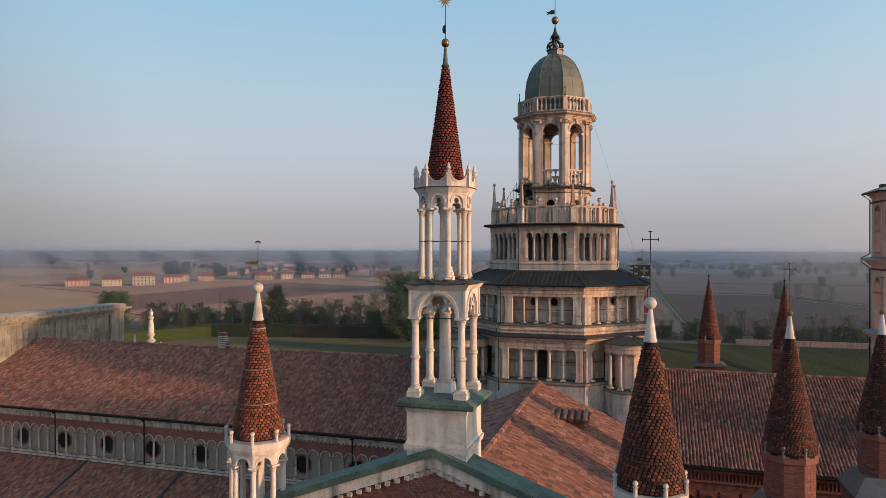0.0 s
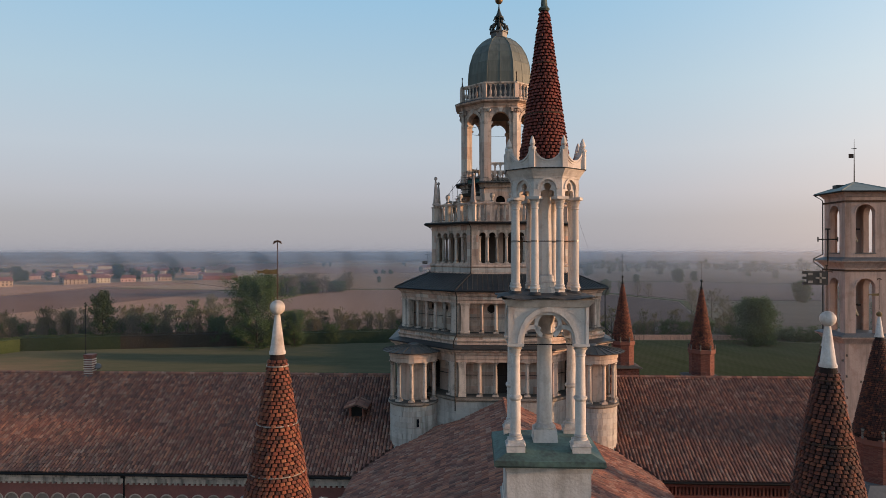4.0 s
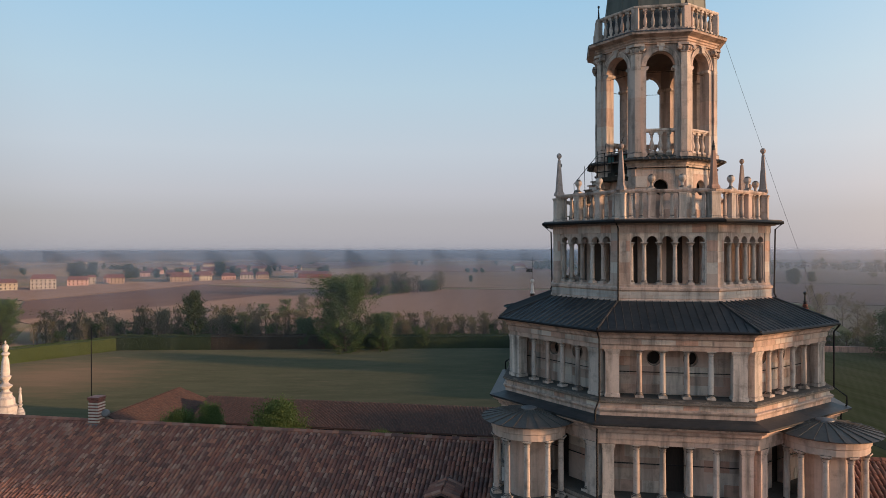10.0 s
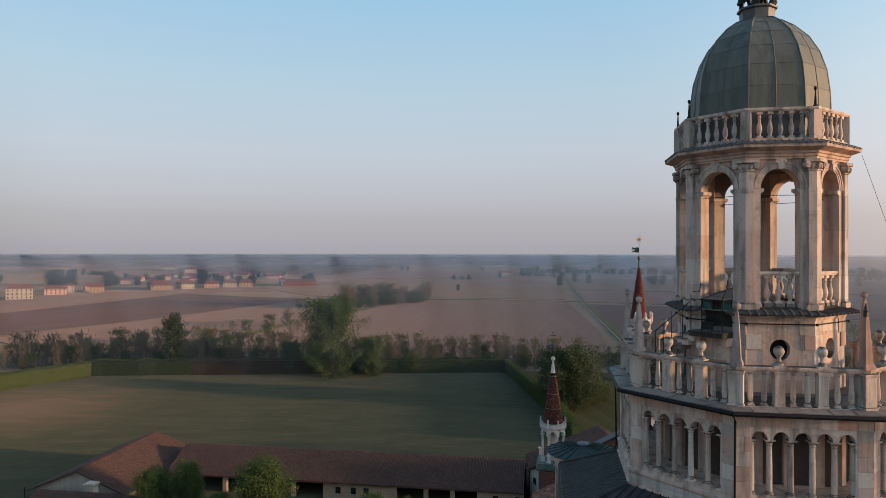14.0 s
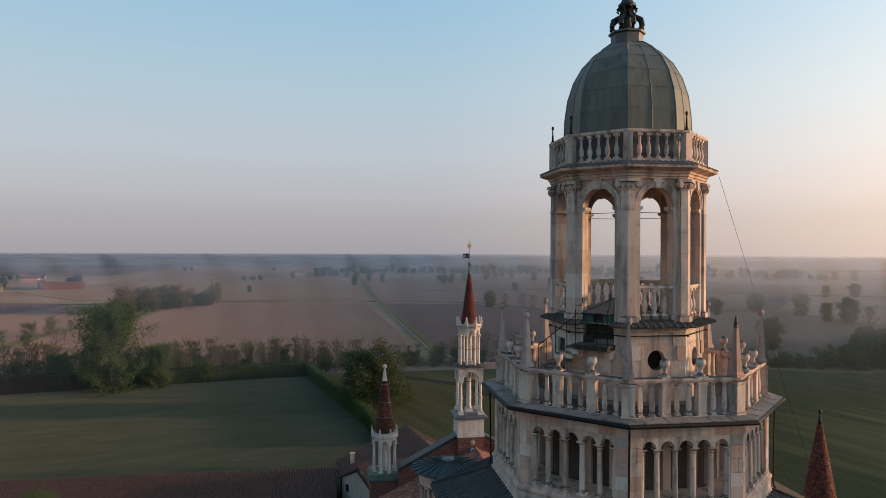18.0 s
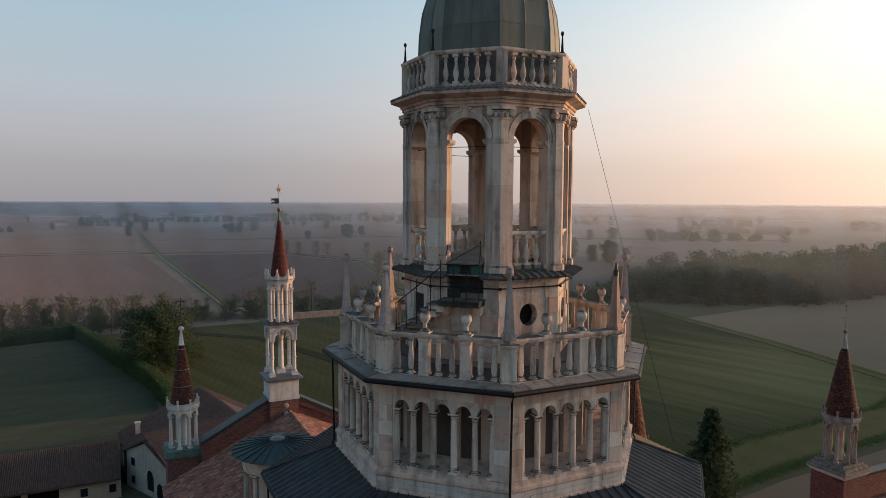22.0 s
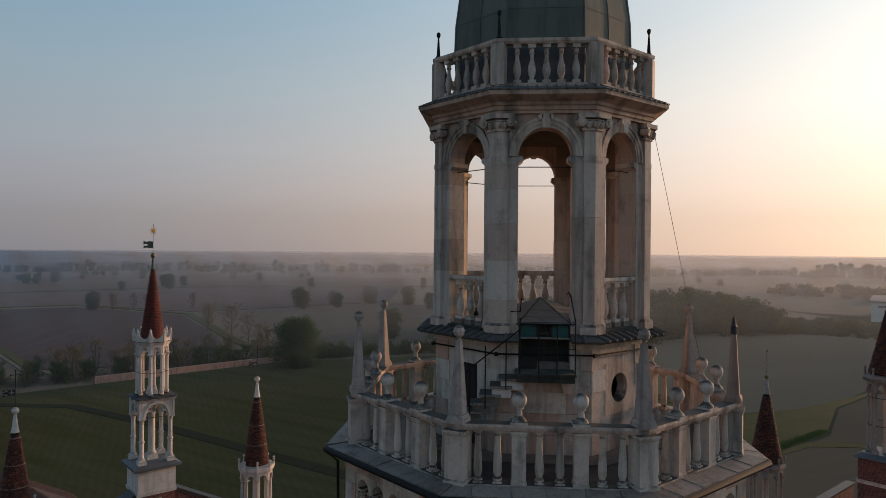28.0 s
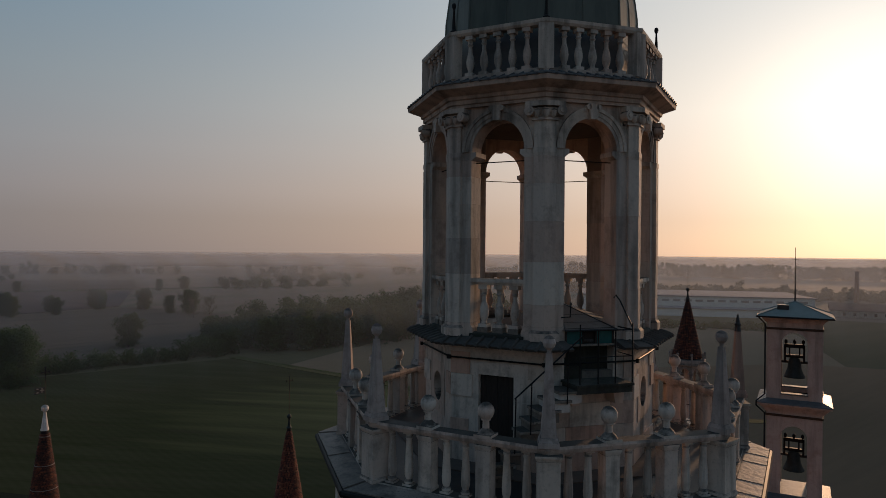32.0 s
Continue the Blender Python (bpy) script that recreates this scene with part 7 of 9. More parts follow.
aisle = thing("side_aisle", (0, 0, 0), "lower side aisle with a sloping tiled roof", "church", kind="structure")
part("wall", M().box(XW, CX - HW, 40.5, yw, 0, 14.6), cream, aisle)
ra = part("roof", slope_slab(M(), [(XW, 39.8, 14.6), (CX - HW, 39.8, 14.6), (CX - HW, yw, 20.35), (XW, yw, 20.35)]), roof_bed, aisle)
tile_field("tiles", (XW, 39.7, 14.62), (1, 0, 0), (0, yw - 39.8, 5.75), CX - HW - XW, 14.8, ra, lambda x, y, z: y > 43, None, seed=3)
for x in (-52.0, -41.0):
    part("lead_valley", slope_slab(M(), [(x - 0.15, 39.8, 14.9), (x + 0.15, 39.8, 14.9), (x + 0.15, yw, 20.6), (x - 0.15, yw, 20.6)], 0.06), lead, aisle)


def dormer(x, y, z, rz, label):
    d = thing("roof_dormer", (x, y, z), label, "dormer", "small roof dormers", rz=rz)
    part("side_wall", M().box(-0.55, -0.45, -0.7, 0.9, -0.3, 0.45), brick, d)
    part("side_wall", M().box(0.45, 0.55, -0.7, 0.9, -0.3, 0.45), brick, d)
    part("opening", M().box(-0.45, 0.45, -0.3, 0.9, -0.3, 0.42), dark_glass, d, "dark opening")
    rf = part("small_roof", slope_slab(slope_slab(M(), [(-0.85, -1.0, 0.4), (0, -1.0, 0.72), (0, 1.6, 0.78), (-0.85, 1.2, 0.4)], 0.08), [(0.85, -1.0, 0.4), (0, -1.0, 0.72), (0, 1.6, 0.78), (0.85, 1.2, 0.4)], 0.08), roof_bed, d)
    g = M()
    for sx in (-1, 1):
        for i in range(6):
            for j in range(2):
                yy = -0.95 + i * 0.36
                x0, x1 = sx * (0.9 - j * 0.42), sx * (0.45 - j * 0.42)
                g.tube([(x0, yy + 0.18, 0.42 + j * 0.17), (x1, yy + 0.18, 0.62 + j * 0.17)], [0.15, 0.12], 6)
    part("cover_tiles", g, tile_mat, rf)
    return d


dormer(-19.4, 58.6, 28.35, 0, "small tiled dormer with dark opening on the nave roof")
dormer(-61.0, 47.5, 18.6, 0, "small tiled dormer on the aisle roof")


def arm(name, label, south):
    """One transept arm, with its ridge running north and south."""
    CX = -8.1
    t = thing(name, (0, 0, 0), label, "church", kind="structure")
    y0, y1 = (YS, CY) if south else (CY, YN)
    ye = YS if south else YN
    part("wall", M().box(CX - HW + 0.7, CX + HW - 0.7, min(ye, CY), max(ye, CY), 0, EZ - 0.05), brick_wall, t)
    r = part("roof", slope_slab(slope_slab(M(), [(CX - HW, ye, EZ), (CX, ye, RZ), (CX, CY, RZ), (CX - HW, CY + (-HW if south else HW), EZ)]), [(CX + HW, ye, EZ), (CX, ye, RZ), (CX, CY, RZ), (CX + HW, CY + (-HW if south else HW), EZ)]), roof_bed, t, "pitched roof of warm red curved tiles")
    keep = lambda x, y, z: abs(x - CX) < abs(y - CY) and outside_tower(x, y)
    near = (lambda x, y, z: y > 47.0 and z > 28.6) if south else None
    tile_field("tiles", (CX - HW - 0.1, y0, EZ + 0.02), (0, 1, 0), (1, 0, RS), y1 - y0, HW * 1.112, r, keep, near, seed=4 + south)
    tile_field("tiles", (CX + HW + 0.1, y0, EZ + 0.02), (0, 1, 0), (-1, 0, RS), y1 - y0, HW * 1.112, r, keep, None, seed=6 + south)
    g = M()
    n = int((CY - 9.2 - YS) / 0.42)
    for i in range(n):
        y = YS + 0.2 + i * 0.42 if south else YN - 0.2 - i * 0.42
        d = 0.46 if south else -0.46
        g.tube([(CX, y, RZ + 0.1), (CX, y + d, RZ + 0.1)], [0.2, 0.17], 6)
    part("ridge_tiles", g, tile_mat, r)
    # gable wall with coping
    d = -1 if south else 1
    za, sl = (32.75, 0.37) if south else (32.0, 0.53)
    CX = -8.1 if south else -8.6
    ya, yb = sorted((ye, ye + d * 1.0))
    gw_ = 9.6 if south else 6.9
    part("gable", M().prism([(CX - gw_, 20), (CX + gw_, 20), (CX + gw_, za - sl * gw_), (CX, za), (CX - gw_, za - sl * gw_)], ya, yb), brick_wall, t, "red brick gable wall")
    for sx in (-1, 1):
        q = [(CX, za), (CX + sx * (gw_ + 0.1), za - sl * (gw_ + 0.1)), (CX + sx * (gw_ + 0.1), za - sl * (gw_ + 0.1) + 0.3), (CX, za + 0.3)]
        part("coping", M().prism(q if sx > 0 else q[::-1], ya - 0.25, yb + 0.25), copper if south else lead, t, "green copper coping" if south else "dark coping")
        q = [(CX, za - 0.45), (CX + sx * (gw_ + 0.1), za - sl * (gw_ + 0.1) - 0.45), (CX + sx * (gw_ + 0.1), za - sl * (gw_ + 0.1)), (CX, za)]
        part("cornice", M().prism(q if sx > 0 else q[::-1], ya - 0.16, yb + 0.16), marble if south else brick_wall, t)
        g = M()
        for i in range(22 if south else 15):
            x = CX + sx * (0.3 + i * 0.42)
            z = za - sl * abs(x - CX) - 0.45
            yf = ya - 0.14 if south else yb
            g.box(x - 0.1, x + 0.1, yf, yf + 0.14, z - 0.22, z - 0.02)
        part("dentils", g, marble if south else brick, t)
    if not south:
        g = M()
        rgb = random.Random(9)
        for j in range(52):
            z = 27.2 + j * 0.075
            w = min(6.8, (za - 0.5 - z) / sl)
            x = CX - w
            while x < CX + w:
                if z > RZ - RS * abs(x - CX) - 0.3:
                    g.box(x, min(x + 0.25, CX + w), ya - 0.02 - rgb.uniform(0, 0.012), ya, z, z + 0.062)
                x += 0.265
        bulk_m("bricks", g, brick, t, "thin red bricks", "stuff")
    if south:
        g = M()
        rgb = random.Random(8)
        for j in range(24):
            z = 30.4 + j * 0.075
            w = (za - 0.75 - z) / sl
            x = CX - w
            while x < CX + w:
                g.box(x, min(x + 0.25, CX + w), ya - 0.02 - rgb.uniform(0, 0.012), ya, z, z + 0.062)
                x += 0.265
        bulk_m("bricks", g, brick, t, "thin red bricks", "stuff")
    return t


arm("south_transept", "south transept with warm red tiled roof and coped gable", True)
arm("north_transept", "north transept with tiled roof and brick gable", False)
d = dormer(-5.0, 48.6, 28.75, 90, "tile-covered dormer on the transept roof")
d.matrix_basis = d.matrix_basis @ Matrix.Diagonal((1.5, 1.3, 1.1, 1))

choir = thing("choir", (0, 0, 0), "choir arm with a red tiled roof and brick eaves arcade", "church", kind="structure")
part("wall", M().box(CX + HW - 0.4, XE, CY - HW + 0.7, CY + HW - 0.7, 0, EZ - 0.05), brick_wall, choir)
r = part("roof", slope_slab(slope_slab(M(), [(XE, CY - HW, EZ), (CX + HW, CY - HW, EZ), (CX, CY, RZ), (XE, CY, RZ)]), [(XE, CY + HW, EZ), (CX + HW, CY + HW, EZ), (CX, CY, RZ), (XE, CY, RZ)]), roof_bed, choir, "pitched roof of red and grey curved tiles")
tile_field("tiles", (CX, CY - HW - 0.1, EZ + 0.02), (1, 0, 0), (0, 1, RS), XE - CX, HW * 1.112, r, lambda x, y, z: CY - y < x - CX and outside_tower(x, y), None, seed=8)
g = M()
for i in range(55):
    x = CX + 9.3 + i * 0.42
    g.tube([(x, CY, RZ + 0.1), (x + 0.46, CY, RZ + 0.1)], [0.2, 0.17], 6)
part("ridge_tiles", g, tile_mat, r)
part("north_metal_roof", slope_slab(M(), [(XE, CY + HW, EZ + 0.1), (CX + HW, CY + HW, EZ + 0.1), (CX + 1, CY + 1, RZ + 0.05), (XE, CY + 0.3, RZ + 0.05)], 0.1), lead_pale, choir)
part("gutter", M().tube([(CX + HW, CY - HW - 0.12, EZ - 0.08), (XE, CY - HW - 0.12, EZ - 0.08)], 0.09, 8), iron, choir)
part("brick_cornice", M().box(CX + HW - 0.5, XE, yw - 0.4, yw, EZ - 0.5, EZ - 0.12).box(CX + HW - 0.5, XE, yw - 0.2, yw, EZ - 1.3, EZ - 1.1), frieze_red, choir, "red brick cornice")
part("frieze_panel", M().box(CX + HW - 0.5, XE, yw - 0.04, yw, EZ - 1.1, EZ - 0.5), frieze_red, choir, "deep red frieze")
g = M()
for i in range(90):
    x = CX + HW + i * 0.26
    if x < XE:
        g.box(x, x + 0.12, yw - 0.25, yw, EZ - 1.1, EZ - 0.5)
part("brick_dentils", g, brick, choir)
ba = M().over_arch(0, 0.62, 0, 0.85, -0.18, 0.0, 12).arch_band(0, 0.55, 0.66, 0, -0.24, 0.0, 12).mesh("blind_arch")
for i in range(15):
    x = CX + HW + 0.6 + i * 1.45
    part("blind_arch", ba, brick, choir, "", Matrix.Translation((x, yw, 22.3)))
part("end_gable", M().add([(XE, CY - HW, EZ - 3), (XE, CY + HW, EZ - 3), (XE, CY + HW, EZ + 0.4), (XE, CY, RZ + 0.5), (XE, CY - HW, EZ + 0.4), (XE + 0.9, CY - HW, EZ - 3), (XE + 0.9, CY + HW, EZ - 3), (XE + 0.9, CY + HW, EZ + 0.4), (XE + 0.9, CY, RZ + 0.5), (XE + 0.9, CY - HW, EZ + 0.4)], [(0, 1, 2, 3, 4), (9, 8, 7, 6, 5), (0, 5, 6, 1), (1, 6, 7, 2), (2, 7, 8, 3), (3, 8, 9, 4), (4, 9, 5, 0)]), brick_wall, choir)

# west front seen from behind
front_stone = mat("weathered_grey_marble", (0.27, 0.24, 0.20), (0.18, 0.165, 0.142), 0.9, scale=0.5, fine=5, bump=0.2, rnd="isl", spread=0.2, stain=(0.11, 0.105, 0.085), amount=0.8, streak=((0.085, 0.08, 0.068), 0.85))
front = thing("west_front", (0, 0, 0), "marble back of the tall west front", "church facade", kind="structure")
part("wall", M().box(-71.5, -69.6, 38.0, 77.0, 0, 32.4), lichen_stone, front, "grey and pink marble wall")
part("parapet_cornice", M().box(-71.9, -69.45, 37.6, 77.5, 32.1, 32.35).box(-72.0, -69.25, 37.5, 77.6, 32.35, 32.55).box(-72.2, -69.05, 37.4, 77.8, 32.55, 32.75).box(-72.4, -68.75, 37.2, 78.1, 32.75, 32.95), front_stone, front, "moulded stone cornice")
part("capping", M().box(-72.0, -69.2, 37.5, 77.6, 32.95, 33.35), front_stone, front)
part("copper_sheet", M().box(-71.8, -69.35, 37.6, 77.4, 33.35, 33.42), copper_pale, front, "pale green metal capping")
part("corner_pier", M().box(-71.8, -69.3, 74.8, 77.3, 20, 32.1), front_stone, front)
for y in (44.0, 56.0, 66.0):
    part("pilaster", M().box(-69.6, -69.38, y, y + 1.6, 20, 32.1), front_stone, front)
g = ashlar(38.2, 74.6, 27.5, 32.35, 0, 0.06, 0.62, 1.5, 21, None, 0.03)
part("ashlar_facing", g, front_stone, front, "", pose(-69.6, 0, 0, 0, 0, 90))
vs = M().lathe([(1.5, -4.0), (1.5, -2.2), (1.2, -2.1), (1.15, -1.2), (0.95, -1.0), (0.9, -0.4), (0.72, -0.2), (0.62, 0), (0.66, 0.2), (0.4, 0.35), (0.34, 0.6), (0.62, 0.85), (0.7, 1.0), (0.5, 1.12), (0.26, 1.4), (0.5, 1.75), (0.58, 2.0), (0.4, 2.15), (0.44, 2.4), (0.36, 3.6), (0.22, 4.2), (0.42, 4.4), (0.4, 4.55), (0.18, 4.7), (0.3, 5.0), (0.34, 5.2), (0.24, 5.42), (0.06, 5.55), (0.1, 5.7), (0.02, 5.9)], n=14)
cand = vs.mesh("candelabrum", True)
for x, y, z, s in ((-72.7, 86.7, 25.95, 1.0), (-76.0, 87.0, 25.4, 0.42), (-71.5, 87.4, 24.4, 0.4), (-71.0, 52.0, 33.4, 0.35)):
    o = tagged(part("marble_candelabrum", cand, white_stone, None, "", pose(x, y, z) @ Matrix.Diagonal((s, s, s, 1))), "carved white marble candelabrum finial", "finial", "marble finials of the west front")
part("corner_tower", M().box(-80, -72.4, 86.0, 94.0, 0, 19.5).box(-80.3, -72.1, 85.7, 94.3, 19.0, 19.4).box(-74.0, -71.4, 85.4, 88.0, 19.4, 22.2), front_stone, front, "weathered marble corner buttress")

chim = thing("roof_chimney", (-43.8, 63.4, 30.0), "short brick chimney with round lamp on the nave ridge", "chimney")
part("chimney_body", M().box(-0.34, 0.34, -0.34, 0.34, -0.4, 1.75).box(-0.4, 0.4, -0.4, 0.4, 1.75, 1.95), brick_wall, chim)
for i in range(7):
    part("course", M().box(-0.37, 0.37, -0.37, 0.37, 0.28 + i * 0.2, 0.38 + i * 0.2), pale_block, chim)
part("flashing", M().taper(0, 0, -0.25, 0.2, 0.75, 0.4), lead_pale, chim, "grey lead flashing")
part("flood_lamp", M().lathe([(0.05, -0.1), (0.22, -0.1), (0.28, 0.1), (0.2, 0.2), (0.02, 0.22)], n=14), lead_pale, chim, "round metal floodlight", pose(0.85, -0.2, 0.9, 70, 0, 20))
part("lamp_arm", M().tube([(0.4, 0, 0.7), (0.85, -0.1, 0.8)], 0.04, 5), iron, chim)
tagged(part("lightning_rod", M().tube([(-44.2, 63.4, 30), (-44.2, 63.4, 36.5)], 0.03, 5), iron), "tall thin lightning rod on the nave ridge", "rod")
# bell tower
BX, BY = 17.78, 56.87
bell = thing("bell_tower", (BX, BY, 0), "square pink plastered bell tower with open belfry and metal roof", "bell tower", kind="structure")
H = 1.43


def belfry(z0, zs, z1, h):
    """Four walls with one arched opening each."""
    g = M().over_arch(0, 0.68, zs, z1, -H, -H + 0.4, 14)
    g.box(-H, -0.68, -H, -H + 0.4, z0, z1).box(0.68, H, -H, -H + 0.4, z0, z1).box(-0.68, 0.68, -H, -H + 0.4, z0, h)
    ring("belfry_wall", g, bell_plaster, bell, 4)
    ring("arch_rim", M().arch_band(0, 0.68, 0.76, zs, -H - 0.03, -H + 0.02, 14), bell_plaster, bell, 4)
    ring("sill", M().box(-0.72, 0.72, -H - 0.06, -H + 0.4, h, h + 0.07), lead_pale, bell, 4)


belfry(40.4, 43.62, 44.86, 40.75)
belfry(34.7, 38.3, 39.75, 34.95)
part("belfry_floor", M().box(-H + 0.1, H - 0.1, -H + 0.1, H - 0.1, 40.2, 40.5).box(-H + 0.1, H - 0.1, -H + 0.1, H - 0.1, 34.5, 34.75), wood_and_shade, bell)
shaft = part("shaft", M().box(-H, H, -H, H, 0, 34.7), bell_plaster, bell)
# no holes are cut: flush dark boxes paint the shade of putlog holes
for i in range(7):
    for j, u in enumerate((-1.6, 0.1, 1.7)):
        w = u + 0.5 * math.sin(3.1 * i + j)
        part("putlog_hole", M().box(-H - 0.004, -H + 0.05, w - 0.07, w + 0.07, 33.4 - i * 1.5, 33.56 - i * 1.5), inner_shade, shaft, "small dark box painted as a hole's shade")
        part("putlog_hole", M().box(w - 0.07, w + 0.07, -H - 0.004, -H + 0.05, 33.0 - i * 1.5, 33.16 - i * 1.5), inner_shade, shaft, "small dark box painted as a hole's shade")
for z in (39.75, 34.3):
    part("cornice", M().taper(0, 0, z, z + 0.12, H + 0.06, H + 0.12).taper(0, 0, z + 0.12, z + 0.4, H + 0.14, H + 0.38).taper(0, 0, z + 0.4, z + 0.5, H + 0.46, H + 0.48), bell_plaster, bell)
    part("flashing", M().taper(0, 0, z + 0.5, z + 0.56, H + 0.52, H + 0.5).taper(0, 0, z + 0.56, z + 0.75, H + 0.5, H - 0.02), lead_pale, bell)
for z in (44.45, 39.48):
    part("band", M().box(-H - 0.05, H + 0.05, -H - 0.05, H + 0.05, z, z + 0.13), rust, bell, "rusty iron band")
part("eaves", M().taper(0, 0, 44.86, 45.0, H + 0.05, H + 0.12).taper(0, 0, 45.0, 45.16, H + 0.12, H + 0.3), bell_plaster, bell)
rf = part("metal_roof", M().taper(0, 0, 45.16, 45.24, H + 0.48, H + 0.5).taper(0, 0, 45.24, 46.0, H + 0.5, 0.05), copper_pale, bell, "low pale green metal pyramid roof")
g = M()
for sx, sy in ((1, 1), (1, -1), (-1, 1), (-1, -1)):
    g.tube([(sx * (H + 0.5), sy * (H + 0.5), 45.26), (0, 0, 46.02)], 0.035, 5)
part("hip_roll", g, copper_pale, rf)
part("gutter", M().tube([(-H - 0.52, -H - 0.52, 45.2), (-H - 0.52, H + 0.52, 45.2), (H + 0.52, H + 0.52, 45.2)], 0.05, 6).tube([(-H - 0.52, -H - 0.52, 45.2), (H + 0.52, -H - 0.52, 45.2)], 0.05, 6), iron, rf)
part("roof_hatch", M().box(-1.1, -0.3, 0.3, 0.9, 45.5, 45.85), lead, bell)
part("downpipe", M().tube([(-H - 0.5, H + 0.4, 45.15), (-H - 0.08, H + 0.08, 44.75), (-H - 0.08, H + 0.08, 40.7), (-H - 0.55, H + 0.5, 40.35), (-H - 0.55, H + 0.5, 40.1), (-H - 0.08, H + 0.08, 39.6), (-H - 0.08, H + 0.08, 26)], 0.045, 6), iron, bell, "black downpipe")
part("rod", M().tube([(0, 0, 45.9), (0, 0, 49.2)], [0.045, 0.012], 6).tube([(-0.2, 0, 48.5), (0.2, 0, 48.5)], 0.018, 4).tube([(0, -0.2, 48.5), (0, 0.2, 48.5)], 0.018, 4).prism([(-0.05, 47.8), (-0.4, 47.8), (-0.4, 48.1), (-0.05, 48.1)], -0.01, 0.01), iron, bell, "iron rod with cross and vane")
for z, s, dx, dy in ((41.62, 1.14, -0.35, 0), (36.2, 1.1, -0.3, 0)):
    b = thing("bell", (BX + dx, BY + dy, z), "dark bronze bell hung from a heavy headstock", "bell", "bells of the belfry", rz=90)
    part("bell_body", M().lathe([(0.02, 0.0), (0.56, 0.0), (0.57, 0.06), (0.5, 0.16 * s), (0.38, 0.45 * s), (0.33, 0.8 * s), (0.25, 0.98 * s), (0.05, 1.02 * s)], n=24), verdigris, b, smooth=True)
    part("clapper", M().tube([(0, 0, 0.3), (0, 0, -0.05)], [0.03, 0.06], 6), iron, b)
    part("headstock", M().box(-0.55, 0.55, -0.12, 0.12, 1.0 * s, 1.15 * s).box(-0.52, 0.52, -0.1, 0.1, 1.5 * s, 1.68 * s).box(-0.55, -0.44, -0.1, 0.1, 0.75 * s, 1.66 * s).box(0.44, 0.55, -0.1, 0.1, 0.75 * s, 1.66 * s).box(-0.3, -0.22, -0.08, 0.08, 1.1 * s, 1.55 * s).box(0.22, 0.3, -0.08, 0.08, 1.1 * s, 1.55 * s), iron, b)
    g = M()
    for x in (-0.45, 0, 0.45):
        g.lathe([(0.04, 1.68 * s), (0.09, 1.76 * s), (0.09, 1.86 * s), (0.02, 1.93 * s)], c=(x, 0), n=8)
    part("knobs", g, iron, b)
    part("beam", M().box(-1.2, 1.2, -0.09, 0.09, 0.72 * s, 0.84 * s), wood_and_shade, b)

# low chapels in the angles of the choir
for y0, y1 in ((36.5, 52.9), (73.9, 90.0)):
    lc = thing("low_chapel", (0, 0, 0), "low brick chapel in the angle of the choir", "chapel", kind="structure")
    part("wall", M().box(2.6, 16.0, y0, y1, 0, 20.0), brick_wall, lc)
    part("roof", slope_slab(M(), [(2.5, y0 - 0.3, 20.0), (16.4, y0 - 0.3, 20.0), (16.4, y1, 20.6), (2.5, y1, 20.6)]), farm_tile, lc, "dark tiled low roof")
# eastern chapel wall
chapel = thing("east_chapel", (0, 0, 0), "dark red brick eastern chapel with a sloping coping", "chapel", kind="structure")
part("wall", M().box(29.2, 46.0, 72.2, 72.8, 0, 27.2), brick_wall, chapel, "dark red brick wall")
part("body", M().box(31.0, 45.8, 62.8, 72.2, 0, 24.0), brick_wall, chapel)
part("coping", M().box(29.0, 46.2, 72.1, 72.9, 27.2, 27.4), lead, chapel, "dark coping")
cr = part("roof", slope_slab(M(), [(30.6, 62.0, 23.2), (46.2, 62.0, 23.2), (46.2, 72.2, 25.2), (30.6, 72.2, 25.2)]), roof_bed, chapel, "red-brown tiled lean-to roof")
tile_field("tiles", (30.6, 62.0, 23.25), (1, 0, 0), (0, 10.2, 2.0), 15.6, 10.4, cr, lambda x, y, z: True, None, 0.3, 0.42, 31)
g = M()
rgb = random.Random(19)
for j in range(40):
    z = 24.0 + j * 0.078
    x = 29.2 + (0.13 if j % 2 else 0)
    while x < 45.8:
        g.box(x, x + 0.25, 72.17 - rgb.uniform(0, 0.012), 72.2, z, z + 0.064)
        x += 0.265
bulk_m("bricks", g, brick, chapel, "thin red bricks", "stuff")


# ---- land ----
GZ = 1.5
vs, fs = [], []
ticks = [-16000, -9000, -4800, -3200, -2000, -1200, -800, -500, -300, -200, -100, 0, 100, 200, 300, 500, 800, 1200, 2000, 3200, 4800, 9000, 16000]
for y in ticks:
    for x in ticks:
        vs.append((x, y + 60, GZ - 0.25))
n = len(ticks)
for j in range(n - 1):
    for i in range(n - 1):
        fs.append((j * n + i, j * n + i + 1, (j + 1) * n + i + 1, (j + 1) * n + i))
bulk("ground", vs, fs, plain, None, "wide flat farmland plain in faint colours", "structure")


def patch(name, pts, material, label, h=0.0, kind="structure"):
    """A field as a thin raised sheet with its own edge."""
    g = M()
    zprism(g, pts, GZ - 0.4, GZ + h)
    return tagged(part(name, g, material), label, "field", kind=kind)


